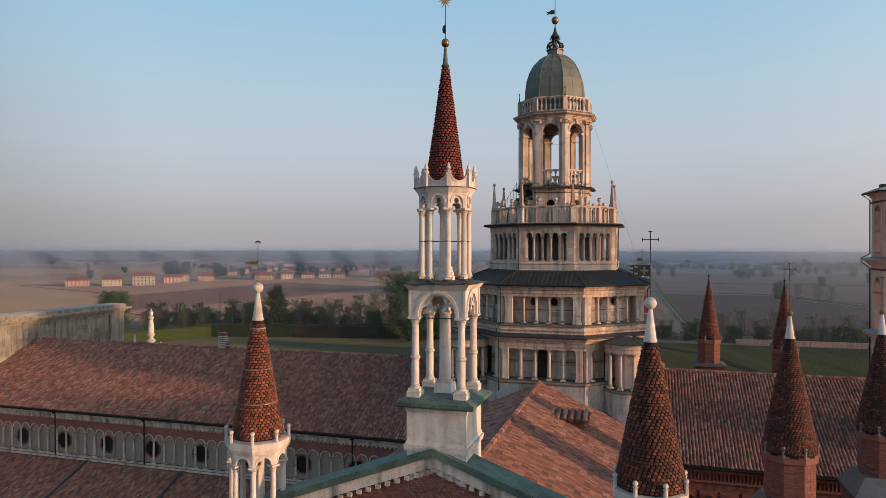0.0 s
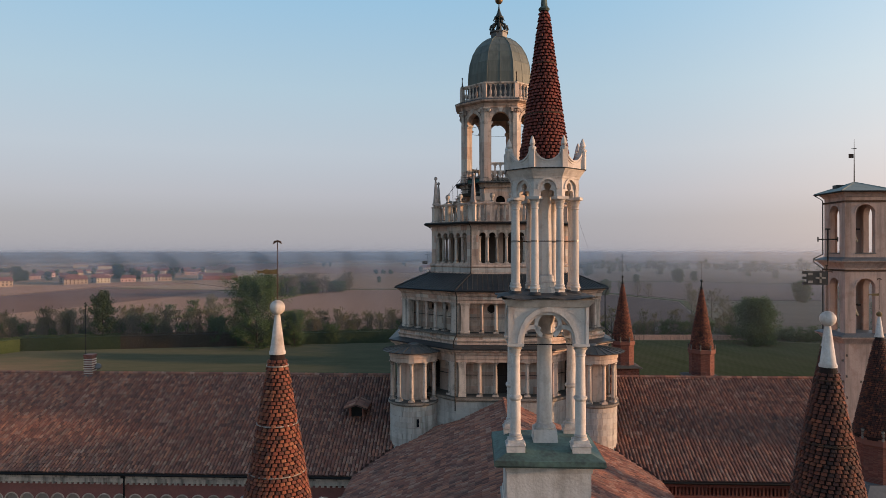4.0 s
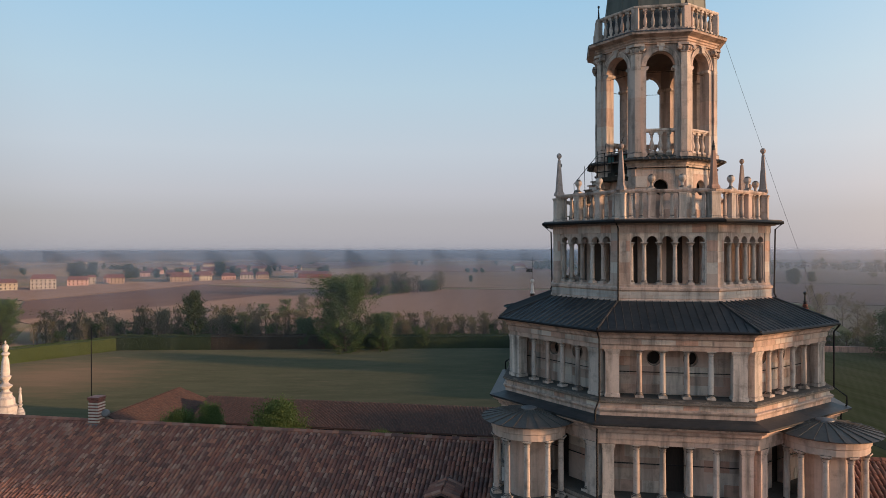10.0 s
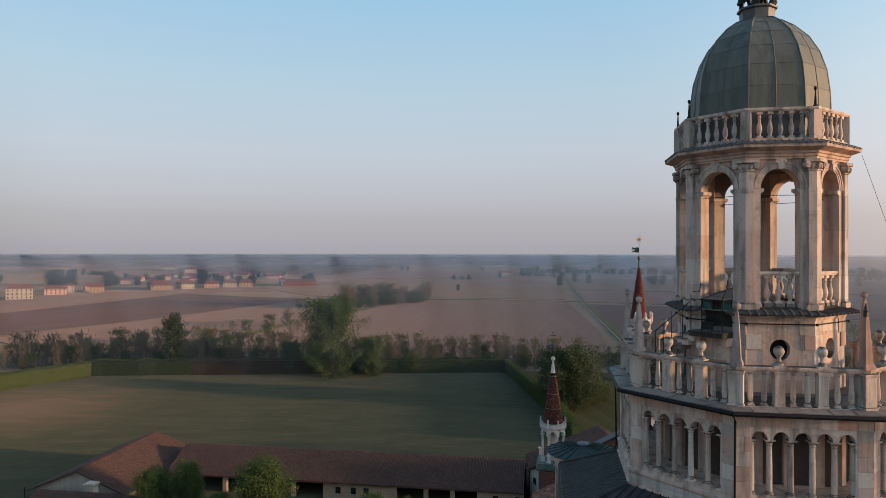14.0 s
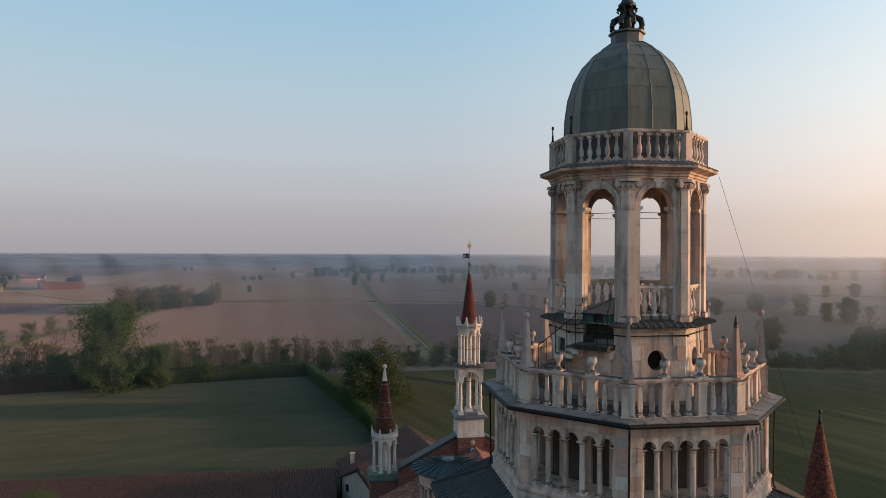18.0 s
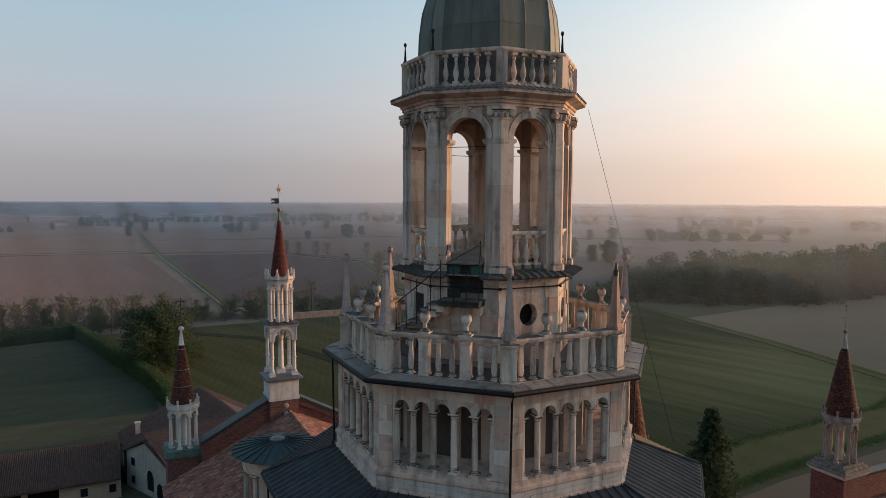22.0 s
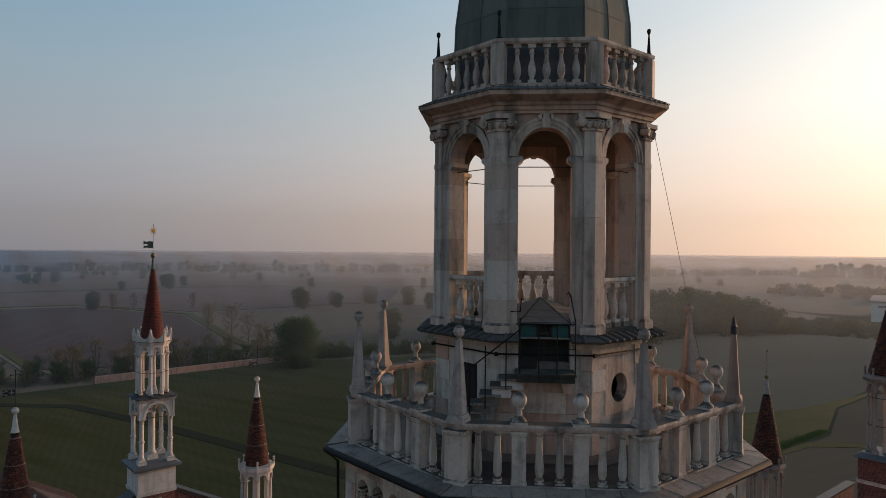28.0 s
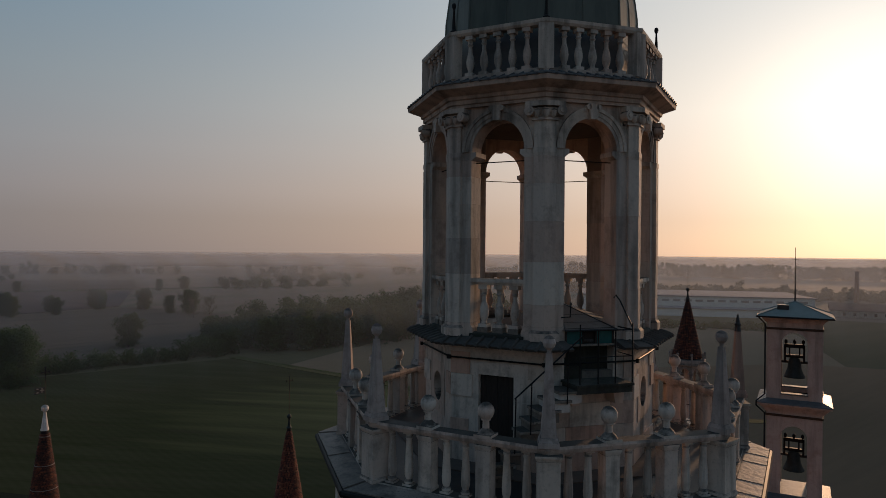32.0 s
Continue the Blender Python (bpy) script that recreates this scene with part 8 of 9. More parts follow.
def strip(name, pts, w, material, label, h=0.05):
    """A narrow lane, ditch or headland along a line."""
    L, R = [], []
    for i, (x, y) in enumerate(pts):
        (x0, y0), (x1, y1) = pts[max(i - 1, 0)], pts[min(i + 1, len(pts) - 1)]
        d = math.hypot(x1 - x0, y1 - y0)
        L.append((x - (y1 - y0) / d * w / 2, y + (x1 - x0) / d * w / 2))
        R.append((x + (y1 - y0) / d * w / 2, y - (x1 - x0) / d * w / 2))
    return patch(name, R + L[::-1], material, label, h)


patch("meadow", [(-230, 120), (-12, 120), (-14, 218), (-26, 268), (-34, 296), (-188, 262), (-212, 214)], grass, "mown green meadow inside the garden wall, worn brown at one corner", 0.0)
patch("garden_ground", [(-230, -120), (150, -120), (150, 112), (60, 120), (-230, 120.5)], grass, "grassy ground round the church", -0.05)
patch("east_meadow", [(-11.5, 120), (75, 119), (132, 124), (164, 148), (175, 192), (183, 244), (187, 273), (107, 306), (-30, 300), (-24, 266), (-12.5, 218)], mown, "green meadow with mowing stripes", 0.02)
patch("brown_field", [(-318, 352), (-185, 276), (-34, 306), (12, 345), (11, 450), (-3, 683), (-156, 667), (-249, 650), (-288, 455)], soil, "bare brown ploughed field", 0.0)
patch("strip_field", [(-420, 475), (-318, 352), (-288, 455), (-249, 650), (-409, 717)], soil_dark, "dark ploughed strip of field", 0.05)
patch("light_field", [(-640, 560), (-425, 478), (-412, 717), (-330, 800), (-430, 830), (-560, 640)], soil, "pale brown field before the village", 0.1)
patch("dark_field", [(27, 345), (95, 318), (122, 422), (144, 525), (99, 632), (14, 645), (19, 478)], soil_dark, "dark ploughed field beside the track", 0.0)
patch("far_field", [(15, 662), (104, 657), (160, 540), (330, 540), (480, 720), (262, 840), (76, 838), (14, 830)], soil, "far brown ploughed field in haze", 0.08)
patch("far_field", [(14, 850), (262, 856), (500, 740), (620, 900), (420, 1250), (6, 1200)], soil_mid, "far damp field in haze", 0.08)
patch("far_field", [(-380, 840), (-262, 700), (-4, 700), (0, 900), (-30, 1180), (-330, 1100)], soil_mid, "far olive-brown field in haze", 0.08)
patch("far_field", [(-330, 1120), (-10, 1210), (-5, 1500), (-420, 1550)], soil, "far brown ploughed field in haze", 0.1)
patch("far_field", [(-980, 1500), (-440, 1300), (-430, 1800), (-900, 2000)], soil_dark, "far dark field in haze", 0.12)
patch("far_field", [(140, 330), (190, 310), (330, 420), (330, 530), (170, 530)], soil_mid, "far damp field in haze", 0.04)
patch("east_field", [(166, 146), (178, 192), (187, 241), (205, 243), (317, 255), (449, 212), (420, 60), (300, 40), (237, 131), (192, 131)], soil_dry, "bare field beyond the grassy track", 0.03)
patch("near_field", [(57, 112), (80, 115), (138, 118), (165, 117), (200, 127), (245, 127), (300, 60), (330, -200), (150, -200), (57, 40)], soil_damp, "dark bare field beside the track", 0.04)
patch("far_yard", [(470, 225), (500, 225), (560, 330), (520, 340)], dirt_road, "pale gravel yard before the factory", 0.06)
patch("dirt_track", [(20.5, 343), (22.3, 340), (19, 439), (12, 640), (7.5, 919), (4.5, 1500), (3, 1500), (5.8, 919), (10.4, 640), (17.4, 439)], dirt_road, "pale dirt track between the fields", 0.06)
patch("grass_verge", [(57, 114), (74, 117), (93, 119), (130, 121), (147, 120), (169, 119), (200, 128), (245, 128), (192, 134), (168, 142), (138, 134), (88, 131.5), (57, 129)], verge, "rough grassy verge along a ditch", 0.12)
strip("grassy_track", [(120, 119.5), (138, 119.5), (151, 118), (160, 110), (168, 97), (186, 60)], 4.0, verge, "pale grassy track round the dark field", 0.16)
# near-black colour paints the shade down in the ditch
ditch_shade_mat = mat("ditch_painted_shade", (0.018, 0.020, 0.010), (0.030, 0.030, 0.014), 0.95, scale=0.3, fine=2, bump=0.4, spec=0.1)
strip("grass_strip", [(165, 147), (176, 192), (184.5, 244), (190, 274)], 5.0, verge, "rough grassy strip along the meadow's edge", 0.2)
strip("grass_strip", [(-186, 335), (-186, 370), (-183, 458), (-165, 560), (-160, 664)], 7.0, verge, "green ditch bank across the brown field", 0.12)
strip("field_lane", [(-390, 690), (-249, 658), (-105, 683), (-1, 675), (104, 650), (150, 532), (118, 376), (112, 320)], 6.0, verge, "green field lane along the ploughed land", 0.1)
strip("field_lane", [(76, 846), (257, 848), (480, 730), (700, 600)], 8.0, verge, "green field lane in the haze", 0.12)
strip("track_verge", [(24.5, 342), (21.4, 439), (14.2, 640), (10, 919), (6.5, 1500)], 3.6, verge, "green bank beside the dirt track", 0.05)
# flat strip, not dug in; its darkness is the ditch's painted shade
strip("ditch", [(0, 292), (22, 272), (34, 237), (50, 177), (60, 140)], 4.0, ditch_shade_mat, "overgrown ditch across the meadow with its shade painted dark", 0.1)
patch("east_ground", [(60, 113), (76, 112), (150, 90), (150, -200), (520, -200), (540, 300), (150, 330), (60, 306)], stubble, "olive stubble farmland east of the church", -0.03)



def leaf_quads(cen, size, rg):
    """Small bent leaf clumps, one island each."""
    n = len(cen)
    a = rg.normal(size=(n, 3))
    a /= np.linalg.norm(a, axis=1)[:, None]
    b = np.cross(a, rg.normal(size=(n, 3)))
    b /= np.linalg.norm(b, axis=1)[:, None]
    c = np.cross(a, b)
    s = (size * rg.uniform(0.6, 1.3, n))[:, None]
    P = np.stack([cen - a * s, cen + b * s * 0.55 + c * s * 0.2, cen + a * s, cen - b * s * 0.55 + c * s * 0.2], 1).reshape(-1, 3)
    F = (np.array([(0, 1, 2), (0, 2, 3)])[None] + (np.arange(n) * 4)[:, None, None]).reshape(-1, 3)
    return P, F


def crown_points(h, r, n, rg, lobes=14, base=0.3):
    """Points in the outer shell of an uneven crown made of several lobes."""
    pts = []
    for i in range(lobes):
        f = rg.uniform(0, 0.8)
        z = h * (base + (0.97 - base) * f)
        rr = r * math.sin(math.pi * (0.22 + 0.66 * f)) ** 0.7
        a = rg.uniform(0, 2 * math.pi)
        d = rr * rg.uniform(0.1, 0.6)
        lr = max(0.36 * r, rr * rg.uniform(0.4, 0.65))
        m = n // lobes
        q = rg.normal(size=(m, 3))
        q /= np.linalg.norm(q, axis=1)[:, None]
        q *= (rg.uniform(0.45, 1.1, m) ** 0.6)[:, None] * np.array([lr, lr, lr * 0.85])
        pts.append(q + np.array([d * math.cos(a), d * math.sin(a), min(z, h - lr * 0.8)]))
    return np.concatenate(pts)


def branchy(rg, h, r, limbs, subs, rise, low, wide=0.5):
    """Limbs spiralling up a trunk with side twigs: the wood as one mesh, and points along the twigs."""
    g = M()
    tr = 0.022 * h
    lean = (rg.uniform(-0.03, 0.03) * h, rg.uniform(-0.03, 0.03) * h)
    g.tube([(0, 0, -0.3), (lean[0] * 0.4, lean[1] * 0.4, 0.35 * h), (lean[0], lean[1], 0.92 * h)], [tr, tr * 0.7, tr * 0.08], 6)
    twigs = []
    for i in range(limbs):
        f = (i + rg.uniform(0, 0.8)) / limbs
        z0 = h * (low + (0.86 - low) * f)
        prof = math.sin(math.pi * (0.12 + 0.22 * wide + (0.83 - 0.22 * wide) * f)) ** 0.7
        L = r * max(0.16, prof) * rg.uniform(0.6, 1.1)
        a = i * 2.39996 + rg.uniform(-0.4, 0.4)
        d = Vector((math.cos(a), math.sin(a), 0))
        k = min(1.0, z0 / (0.92 * h))
        p0 = Vector((lean[0] * k, lean[1] * k, z0))
        up = min(L * rise * rg.uniform(0.7, 1.2) * min(1.0, 0.2 + 2.2 * f), max(0.3, h - z0))
        p1 = p0 + d * L * 0.45 + Vector((0, 0, up * 0.35))
        p2 = p0 + d * L * 0.92 + Vector((0, 0, up))
        q = tr * 0.34 * (1.05 - 0.75 * f)
        g.tube([p0, p1, p2], [q, q * 0.6, q * 0.12], 4)
        for j in range(subs):
            u = rg.uniform(0.25, 1.0)
            b0 = p0.lerp(p1, u * 2) if u < 0.5 else p1.lerp(p2, u * 2 - 1)
            w = Vector(rg.normal(size=3)) * 0.6 + d * 0.5 + Vector((0, 0, 0.5 * rise))
            b1 = b0 + w.normalized() * L * rg.uniform(0.22, 0.45)
            b1.z = min(b1.z, h * 1.02)
            g.tube([b0, b1], [q * 0.35, q * 0.06], 3)
            twigs.append((b0, b1))
    tw = np.array([[tuple(a), tuple(b)] for a, b in twigs])
    k, kz = r / np.percentile(np.hypot(tw[:, 1, 0], tw[:, 1, 1]), 96), h / tw[:, 1, 2].max()
    g.v = [(x * k, y * k, z * kz) for x, y, z in g.v]
    return g, tw * np.array([k, k, kz])


def tree(name, label, h, r, leafm, n=1400, size=0.5, seed=1, limbs=30, subs=7, rise=0.8, low=0.12, fuzz=0.06, wide=0.5):
    """A trunk with limbs and twigs, and small leaf clumps gathered along the twigs."""
    rg = np.random.RandomState(seed)
    t = thing(name, (0, 0, 0), label, "tree", "trees round the meadow")
    g, tw = branchy(rg, h, r, limbs, subs, rise, low, wide)
    part("trunk", g, twig_bark if leafm is leaf_bare else bark, t)
    k = rg.randint(0, len(tw), n)
    u = rg.uniform(0.1, 1.15, n)[:, None]
    cen = tw[k, 0] * (1 - u) + tw[k, 1] * u + rg.normal(size=(n, 3)) * fuzz * r
    cen[:, 2] = np.maximum(cen[:, 2], 0.15)
    P, F = leaf_quads(cen, size, rg)
    me = bpy.data.meshes.new("crown")
    me.from_pydata(P.tolist(), [], F.tolist())
    me.materials.append(leafm)
    ob = new("crown", me)
    ob.parent = t
    return t


def put(t, x, y, s=1.0, rz=0.0):
    return copy_thing(t, pose(x, y, GZ, 0, 0, rz) @ Matrix.Diagonal((s, s, s, 1)))


poplar = tree("broadleaf_tree", "tall spring-green tree with an airy uneven crown", 29, 12.5, leaf_green, 40000, 0.25, 1, limbs=60, subs=9, rise=1.25, low=0.015, fuzz=0.06, wide=0.8)
poplar.matrix_basis = pose(-98, 276, GZ)
dark_tree = tree("ivy_tree", "dark green tall ivy-grown tree", 23, 5.2, leaf_dark, 6500, 0.34, 2, limbs=34, subs=8, rise=0.9, low=0.25, fuzz=0.09, wide=0.9)
dark_tree.matrix_basis = pose(-160, 273, GZ)
big_dark = tree("walnut_tree", "dense dark green tree behind the garden wall", 18, 9.6, leaf_dark, 26000, 0.34, 3, limbs=60, subs=9, rise=0.7, low=0.03, fuzz=0.08, wide=0.9)
big_dark.matrix_basis = pose(-12, 239, GZ)
budding = tree("budding_tree", "thin brown tree in early leaf", 13, 4.6, leaf_bare, 2600, 0.17, 4, limbs=30, subs=7, rise=1.5, low=0.08, fuzz=0.05, wide=0.7)
budding.matrix_basis = pose(-84, 287, GZ)
slim = tree("budding_tree", "slim greyish tree in early leaf", 14, 3.2, leaf_bare, 1900, 0.17, 14, limbs=26, subs=6, rise=2.0, low=0.1, fuzz=0.05, wide=0.8)
slim.matrix_basis = pose(-130, 284, GZ)
shrub = tree("budding_shrub", "loose shrub with small green leaves", 7.5, 4.2, leaf_hedge, 2600, 0.2, 24, limbs=26, subs=7, rise=1.2, low=0.02, fuzz=0.09, wide=1.0)
shrub.matrix_basis = pose(-70, 289, GZ)
cypress = thing("conifer_tree", (0, 0, 0), "dark feathery conifer by the east field", "tree", "trees round the meadow")
part("trunk", M().tube([(0, 0, -0.3), (0, 0, 15.2)], [0.35, 0.04], 8), bark, cypress)
rc = np.random.RandomState(5)
CP = []
for k in range(30):
    zc = 0.6 + 14.6 * k / 29
    rad = 4.9 * (1 - zc / 15.6) ** 0.6 + 0.2
    for b in range(11):
        a = b * 0.571 + k * 1.7 + rc.uniform(-0.2, 0.2)
        L = rad * rc.uniform(0.5, 1.2)
        u = rc.uniform(0.12, 1, 24) ** 0.7
        CP.append(np.stack([np.cos(a + rc.normal(0, 0.09, 24)) * L * u, np.sin(a + rc.normal(0, 0.09, 24)) * L * u, zc + 0.5 * u - 0.75 * u * u * L / 3 + rc.normal(0, 0.12, 24)], 1))
P, F = leaf_quads(np.concatenate(CP), 0.30, rc)
bulk("crown", P.tolist(), F.tolist(), leaf_dark, cypress)
cypress.matrix_basis = pose(60.4, 113.2, GZ)
rc = np.random.RandomState(12)
TF = []
for line, n in ((((58, 115), (74, 117.2), (93, 119.2), (130, 121.2), (147, 120.4), (169, 119.6)), 2600), (((58, 128.5), (76, 130.5), (88, 131.5), (138, 134), (168, 142)), 2200), (((166, 147), (178, 192), (186, 244)), 900)):
    for p0, p1 in zip(line[:-1], line[1:]):
        u = rc.uniform(0, 1, n)
        TF.append(np.stack([p0[0] + (p1[0] - p0[0]) * u + rc.normal(0, 0.5, n), p0[1] + (p1[1] - p0[1]) * u + rc.normal(0, 0.8, n), GZ + 0.1 + 0.3 * rc.uniform(0, 1, n)], 1))
P, F = leaf_quads(np.concatenate(TF), 0.16, rc)
tagged(bulk("grass_tufts", P.tolist(), F.tolist(), leaf_green, None, "rough green grass tufts along the verge", "stuff"), category="grass")
field_tree = tree("field_tree", "lone dark rounded tree in the fields", 15, 6.6, leaf_wood, 9000, 0.34, 6, limbs=40, subs=8, rise=0.8, low=0.03, fuzz=0.08, wide=0.9)
rg = random.Random(31)
NORTH_TREES = [(-5, 954, 17), (19, 1082, 15), (38, 1044, 16), (-69, 1320, 17), (-60, 1325, 16), (125, 1015, 15), (136, 1012, 14), (175, 1103, 22), (102, 598, 15), (-359, 1569, 14), (-345, 1572, 13), (-102, 1177, 12), (-124, 816, 9), (284, 1090, 18), (160, 1038, 14), (245, 875, 17), (269, 879, 14)]
EAST_TREES = [(105, 602, 16), (182, 817, 12), (233, 820, 20), (241, 538, 18), (271, 536, 14), (311, 545, 17), (320, 549, 16), (402, 951, 14), (386, 777, 13), (235, 522, 16), (260, 511, 14), (304, 527, 16), (322, 500, 19), (311, 459, 15), (318, 447, 20), (481, 678, 15), (518, 682, 17), (546, 645, 14), (912, 964, 20), (796, 735, 17)]
VILLAGE_TREES = [(-672, 838, 20), (-660, 836, 22), (-648, 846, 21), (-580, 825, 19), (-588, 852, 13), (-563, 862, 12), (-540, 880, 12), (-504, 923, 20), (-496, 915, 17), (-485, 928, 14), (-722, 1582, 26), (-440, 905, 12), (-425, 915, 13), (-620, 800, 12), (-352, 925, 13), (-340, 915, 16), (-700, 720, 12), (-530, 860, 11), (-462, 900, 12)]
for q, row in enumerate((NORTH_TREES, EAST_TREES, VILLAGE_TREES)):
    for i, (x, y, h) in enumerate(row):
        w = (rg.uniform(0.6, 0.85) if q < 2 else rg.uniform(0.8, 1.1)) * h / 15
        copy_thing(field_tree, pose(x, y, GZ, 0, 0, rg.uniform(0, 360)) @ Matrix.Diagonal((w, w, (0.85 if q < 2 else 1.0) * h / 15, 1)))
field_tree.matrix_basis = pose(186, 338, GZ, 0, 0, 40) @ Matrix.Diagonal((1.0, 1.0, 1.05, 1))
for i, (x, y, w) in enumerate([(-84, 281, 0.5), (-245, 268, 0.62), (-256, 279, 0.62), (-116, 281, 0.42)]):
    put(poplar, x, y, w, 70 * i)
for i, (x, y, h) in enumerate([(163, 561, 13), (129, 441, 15), (127, 403, 17), (122, 371, 15), (115, 590, 13), (128, 585, 14), (136, 581, 12), (124, 430, 14), (118, 350, 12), (306, 414, 15), (298, 420, 14), (330, 480, 12)]):
    put(budding, x, y, h / 13, 50 * i)
# loose belt behind the hedge, thin enough to see the fields through
for i in range(200):
    f = i / 199
    x = -235 + 210 * f + rg.uniform(-3, 3)
    y = 266 + (x + 225) * 0.17 + rg.uniform(3, 24)
    put((slim, budding, slim, slim, shrub)[i % 5], x, y, rg.uniform(0.6, 1.15) * (1.0 if x < -120 else 0.85), rg.uniform(0, 360))
for i in range(64):
    x = -28 + 136 * i / 63 + rg.uniform(-3, 3)
    put((shrub, budding, shrub, slim)[i % 4], x, 309 + rg.uniform(-1, 14), rg.uniform(0.6, 1.0), rg.uniform(0, 360))
for i in range(26):
    put((shrub, budding)[i % 2], -8 + rg.uniform(-6, 8), 246 + i * 2.4 + rg.uniform(-3, 3), rg.uniform(0.5, 0.9), rg.uniform(0, 360))
for i in range(60):
    f = i / 59
    put((shrub, budding)[i % 2], -186 + 48 * f + rg.uniform(-12, 12), 560 + 90 * f + rg.uniform(-12, 12), rg.uniform(0.8, 1.5), rg.uniform(0, 360))
for i in range(16):
    put((shrub, budding)[i % 2], -188 + rg.uniform(-5, 30), 310 + i * 9 + rg.uniform(-5, 5), rg.uniform(0.5, 1.1), rg.uniform(0, 360))
garden_tree = tree("garden_tree", "dense green rounded tree in full leaf", 13, 6.0, leaf_green, 30000, 0.2, 33, limbs=56, subs=9, rise=0.8, low=0.03, fuzz=0.1, wide=0.9)
garden_tree.matrix_basis = pose(-64, 138, GZ) @ Matrix.Diagonal((0.84, 0.84, 0.96, 1))
for i, (x, y, w, h) in enumerate([(-83.5, 138, 0.78, 10.4), (-78, 139, 0.62, 11.6), (-71, 136, 0.55, 7.5), (-51.5, 138, 0.48, 6.6), (-45.5, 138, 0.6, 8.2), (-40, 137, 0.6, 7.8), (-34, 136, 0.45, 5.2), (-114, 138, 0.42, 3.4), (-60, 134, 0.6, 5.6), (106, 291, 1.85, 20)]):
    copy_thing(garden_tree, pose(x, y, GZ, 0, 0, 66 * i) @ Matrix.Diagonal((w, w, h / 13, 1)))


def hedge(name, pts, h, w, label, leafm, seed, dens=9, size=0.34):
    """A clipped hedge along a line: dark body and leafy skin."""
    rgh = np.random.RandomState(seed)
    hd = thing(name, (0, 0, 0), label, "hedge")
    g = M()
    C = []
    for (x0, y0), (x1, y1) in zip(pts[:-1], pts[1:]):
        L = math.hypot(x1 - x0, y1 - y0)
        dx, dy = (x1 - x0) / L, (y1 - y0) / L
        nx, ny = -dy, dx
        q = [(x0 + nx * w * 0.42, y0 + ny * w * 0.42), (x0 - nx * w * 0.42, y0 - ny * w * 0.42), (x1 - nx * w * 0.42, y1 - ny * w * 0.42), (x1 + nx * w * 0.42, y1 + ny * w * 0.42)]
        zprism(g, q, GZ - 0.3, GZ + h * 0.9)
        m = int(L * dens)
        s = rgh.uniform(0, L, m)
        side = rgh.choice([-1, 0, 1], m)
        off = np.where(side == 0, rgh.uniform(-0.5, 0.5, m), side * 0.5) * w
        z = np.where(side == 0, h, rgh.uniform(0, 1, m) * h) + rgh.normal(0, 0.35 * size, m) + 1.4 * size * np.sin(s * 0.4) * rgh.uniform(0, 1, m)
        C.append(np.stack([x0 + dx * s + nx * off, y0 + dy * s + ny * off, GZ + z], 1))
    part("core", g, leafm, hd)
    P, F = leaf_quads(np.concatenate(C), size, rgh)
    bulk("leaves", P.tolist(), F.tolist(), leafm, hd, "", "stuff")
    return hd


hedge("clipped_hedge", [(-236, 170), (-212, 214), (-188, 262)], 5.4, 3.0, "clipped bright green hedge along the meadow", leaf_hedge, 1, 260, 0.17)
hedge("wild_hedge", [(-188, 264), (-152, 272)], 5.6, 3.4, "overgrown dark hedge on the garden wall", leaf_dark, 2, 180, 0.24)
hedge("brown_hedge", [(-152, 272), (-108, 281.5)], 5.6, 3.0, "tall withered brown hedge at the meadow's end", leaf_brown, 12, 240, 0.22)
hedge("wild_hedge", [(-108, 281.5), (-90, 286), (-34, 298)], 5.2, 3.4, "overgrown dark hedge on the garden wall", leaf_dark, 22, 160, 0.26)
hedge("ivy_wall", [(-34, 298), (-26, 268), (-14, 222), (-11, 200)], 4.6, 2.2, "ivy-topped garden wall running to the dark tree", leaf_hedge, 3, 180, 0.22)
gw = thing("garden_wall", (0, 0, 0), "old brick garden wall beyond the meadow", "wall", kind="structure")
part("wall", zprism(M(), [(36, 304.5), (112, 307), (112, 308), (36, 305.5)], 0, GZ + 2.2), pink_stone, gw)


def woods(name, cells, label, leafm, seed, size=1.1, dens=1.0):
    """A far wood: many leaf clumps gathered into uneven crowns, each (x, y, height, radius)."""
    rgw = np.random.RandomState(seed)
    C = []
    for x, y, h, r in cells:
        C.append(crown_points(h, r, int(170 * dens), rgw, 5 if dens < 1 else 14, 0.05) + np.array([x, y, GZ]))
    P, F = leaf_quads(np.concatenate(C), size, rgw)
    return tagged(bulk(name, P.tolist(), F.tolist(), leafm, None, label, "stuff"), category="wood")


rg = random.Random(76)
cells = []
for i in range(90):
    x = 108 + 84 * i / 89
    cells.append((x, 308 - 30 * i / 89 + rg.uniform(0, 14), rg.uniform(3, 8) + 3 * (i > 70), rg.uniform(2.5, 4.5)))
woods("brushwood", cells, "belt of dark brushwood along the meadow's end", leaf_wood, 17, 0.34, 1.6)
cells = []
for i in range(120):
    x = -230 + 200 * i / 119
    cells.append((x, 268 + (x + 225) * 0.17 + rg.uniform(1, 10), rg.uniform(1.5, 4.5), rg.uniform(1.5, 2.8)))
for i in range(90):
    x = -30 + 140 * i / 89
    cells.append((x, 309 + rg.uniform(0, 10), rg.uniform(2, 5), rg.uniform(1.8, 3.2)))
woods("undergrowth", cells, "low brown and green undergrowth behind the hedge", leaf_bare, 15, 0.2, 1.0)
rg = random.Random(77)
cells = []
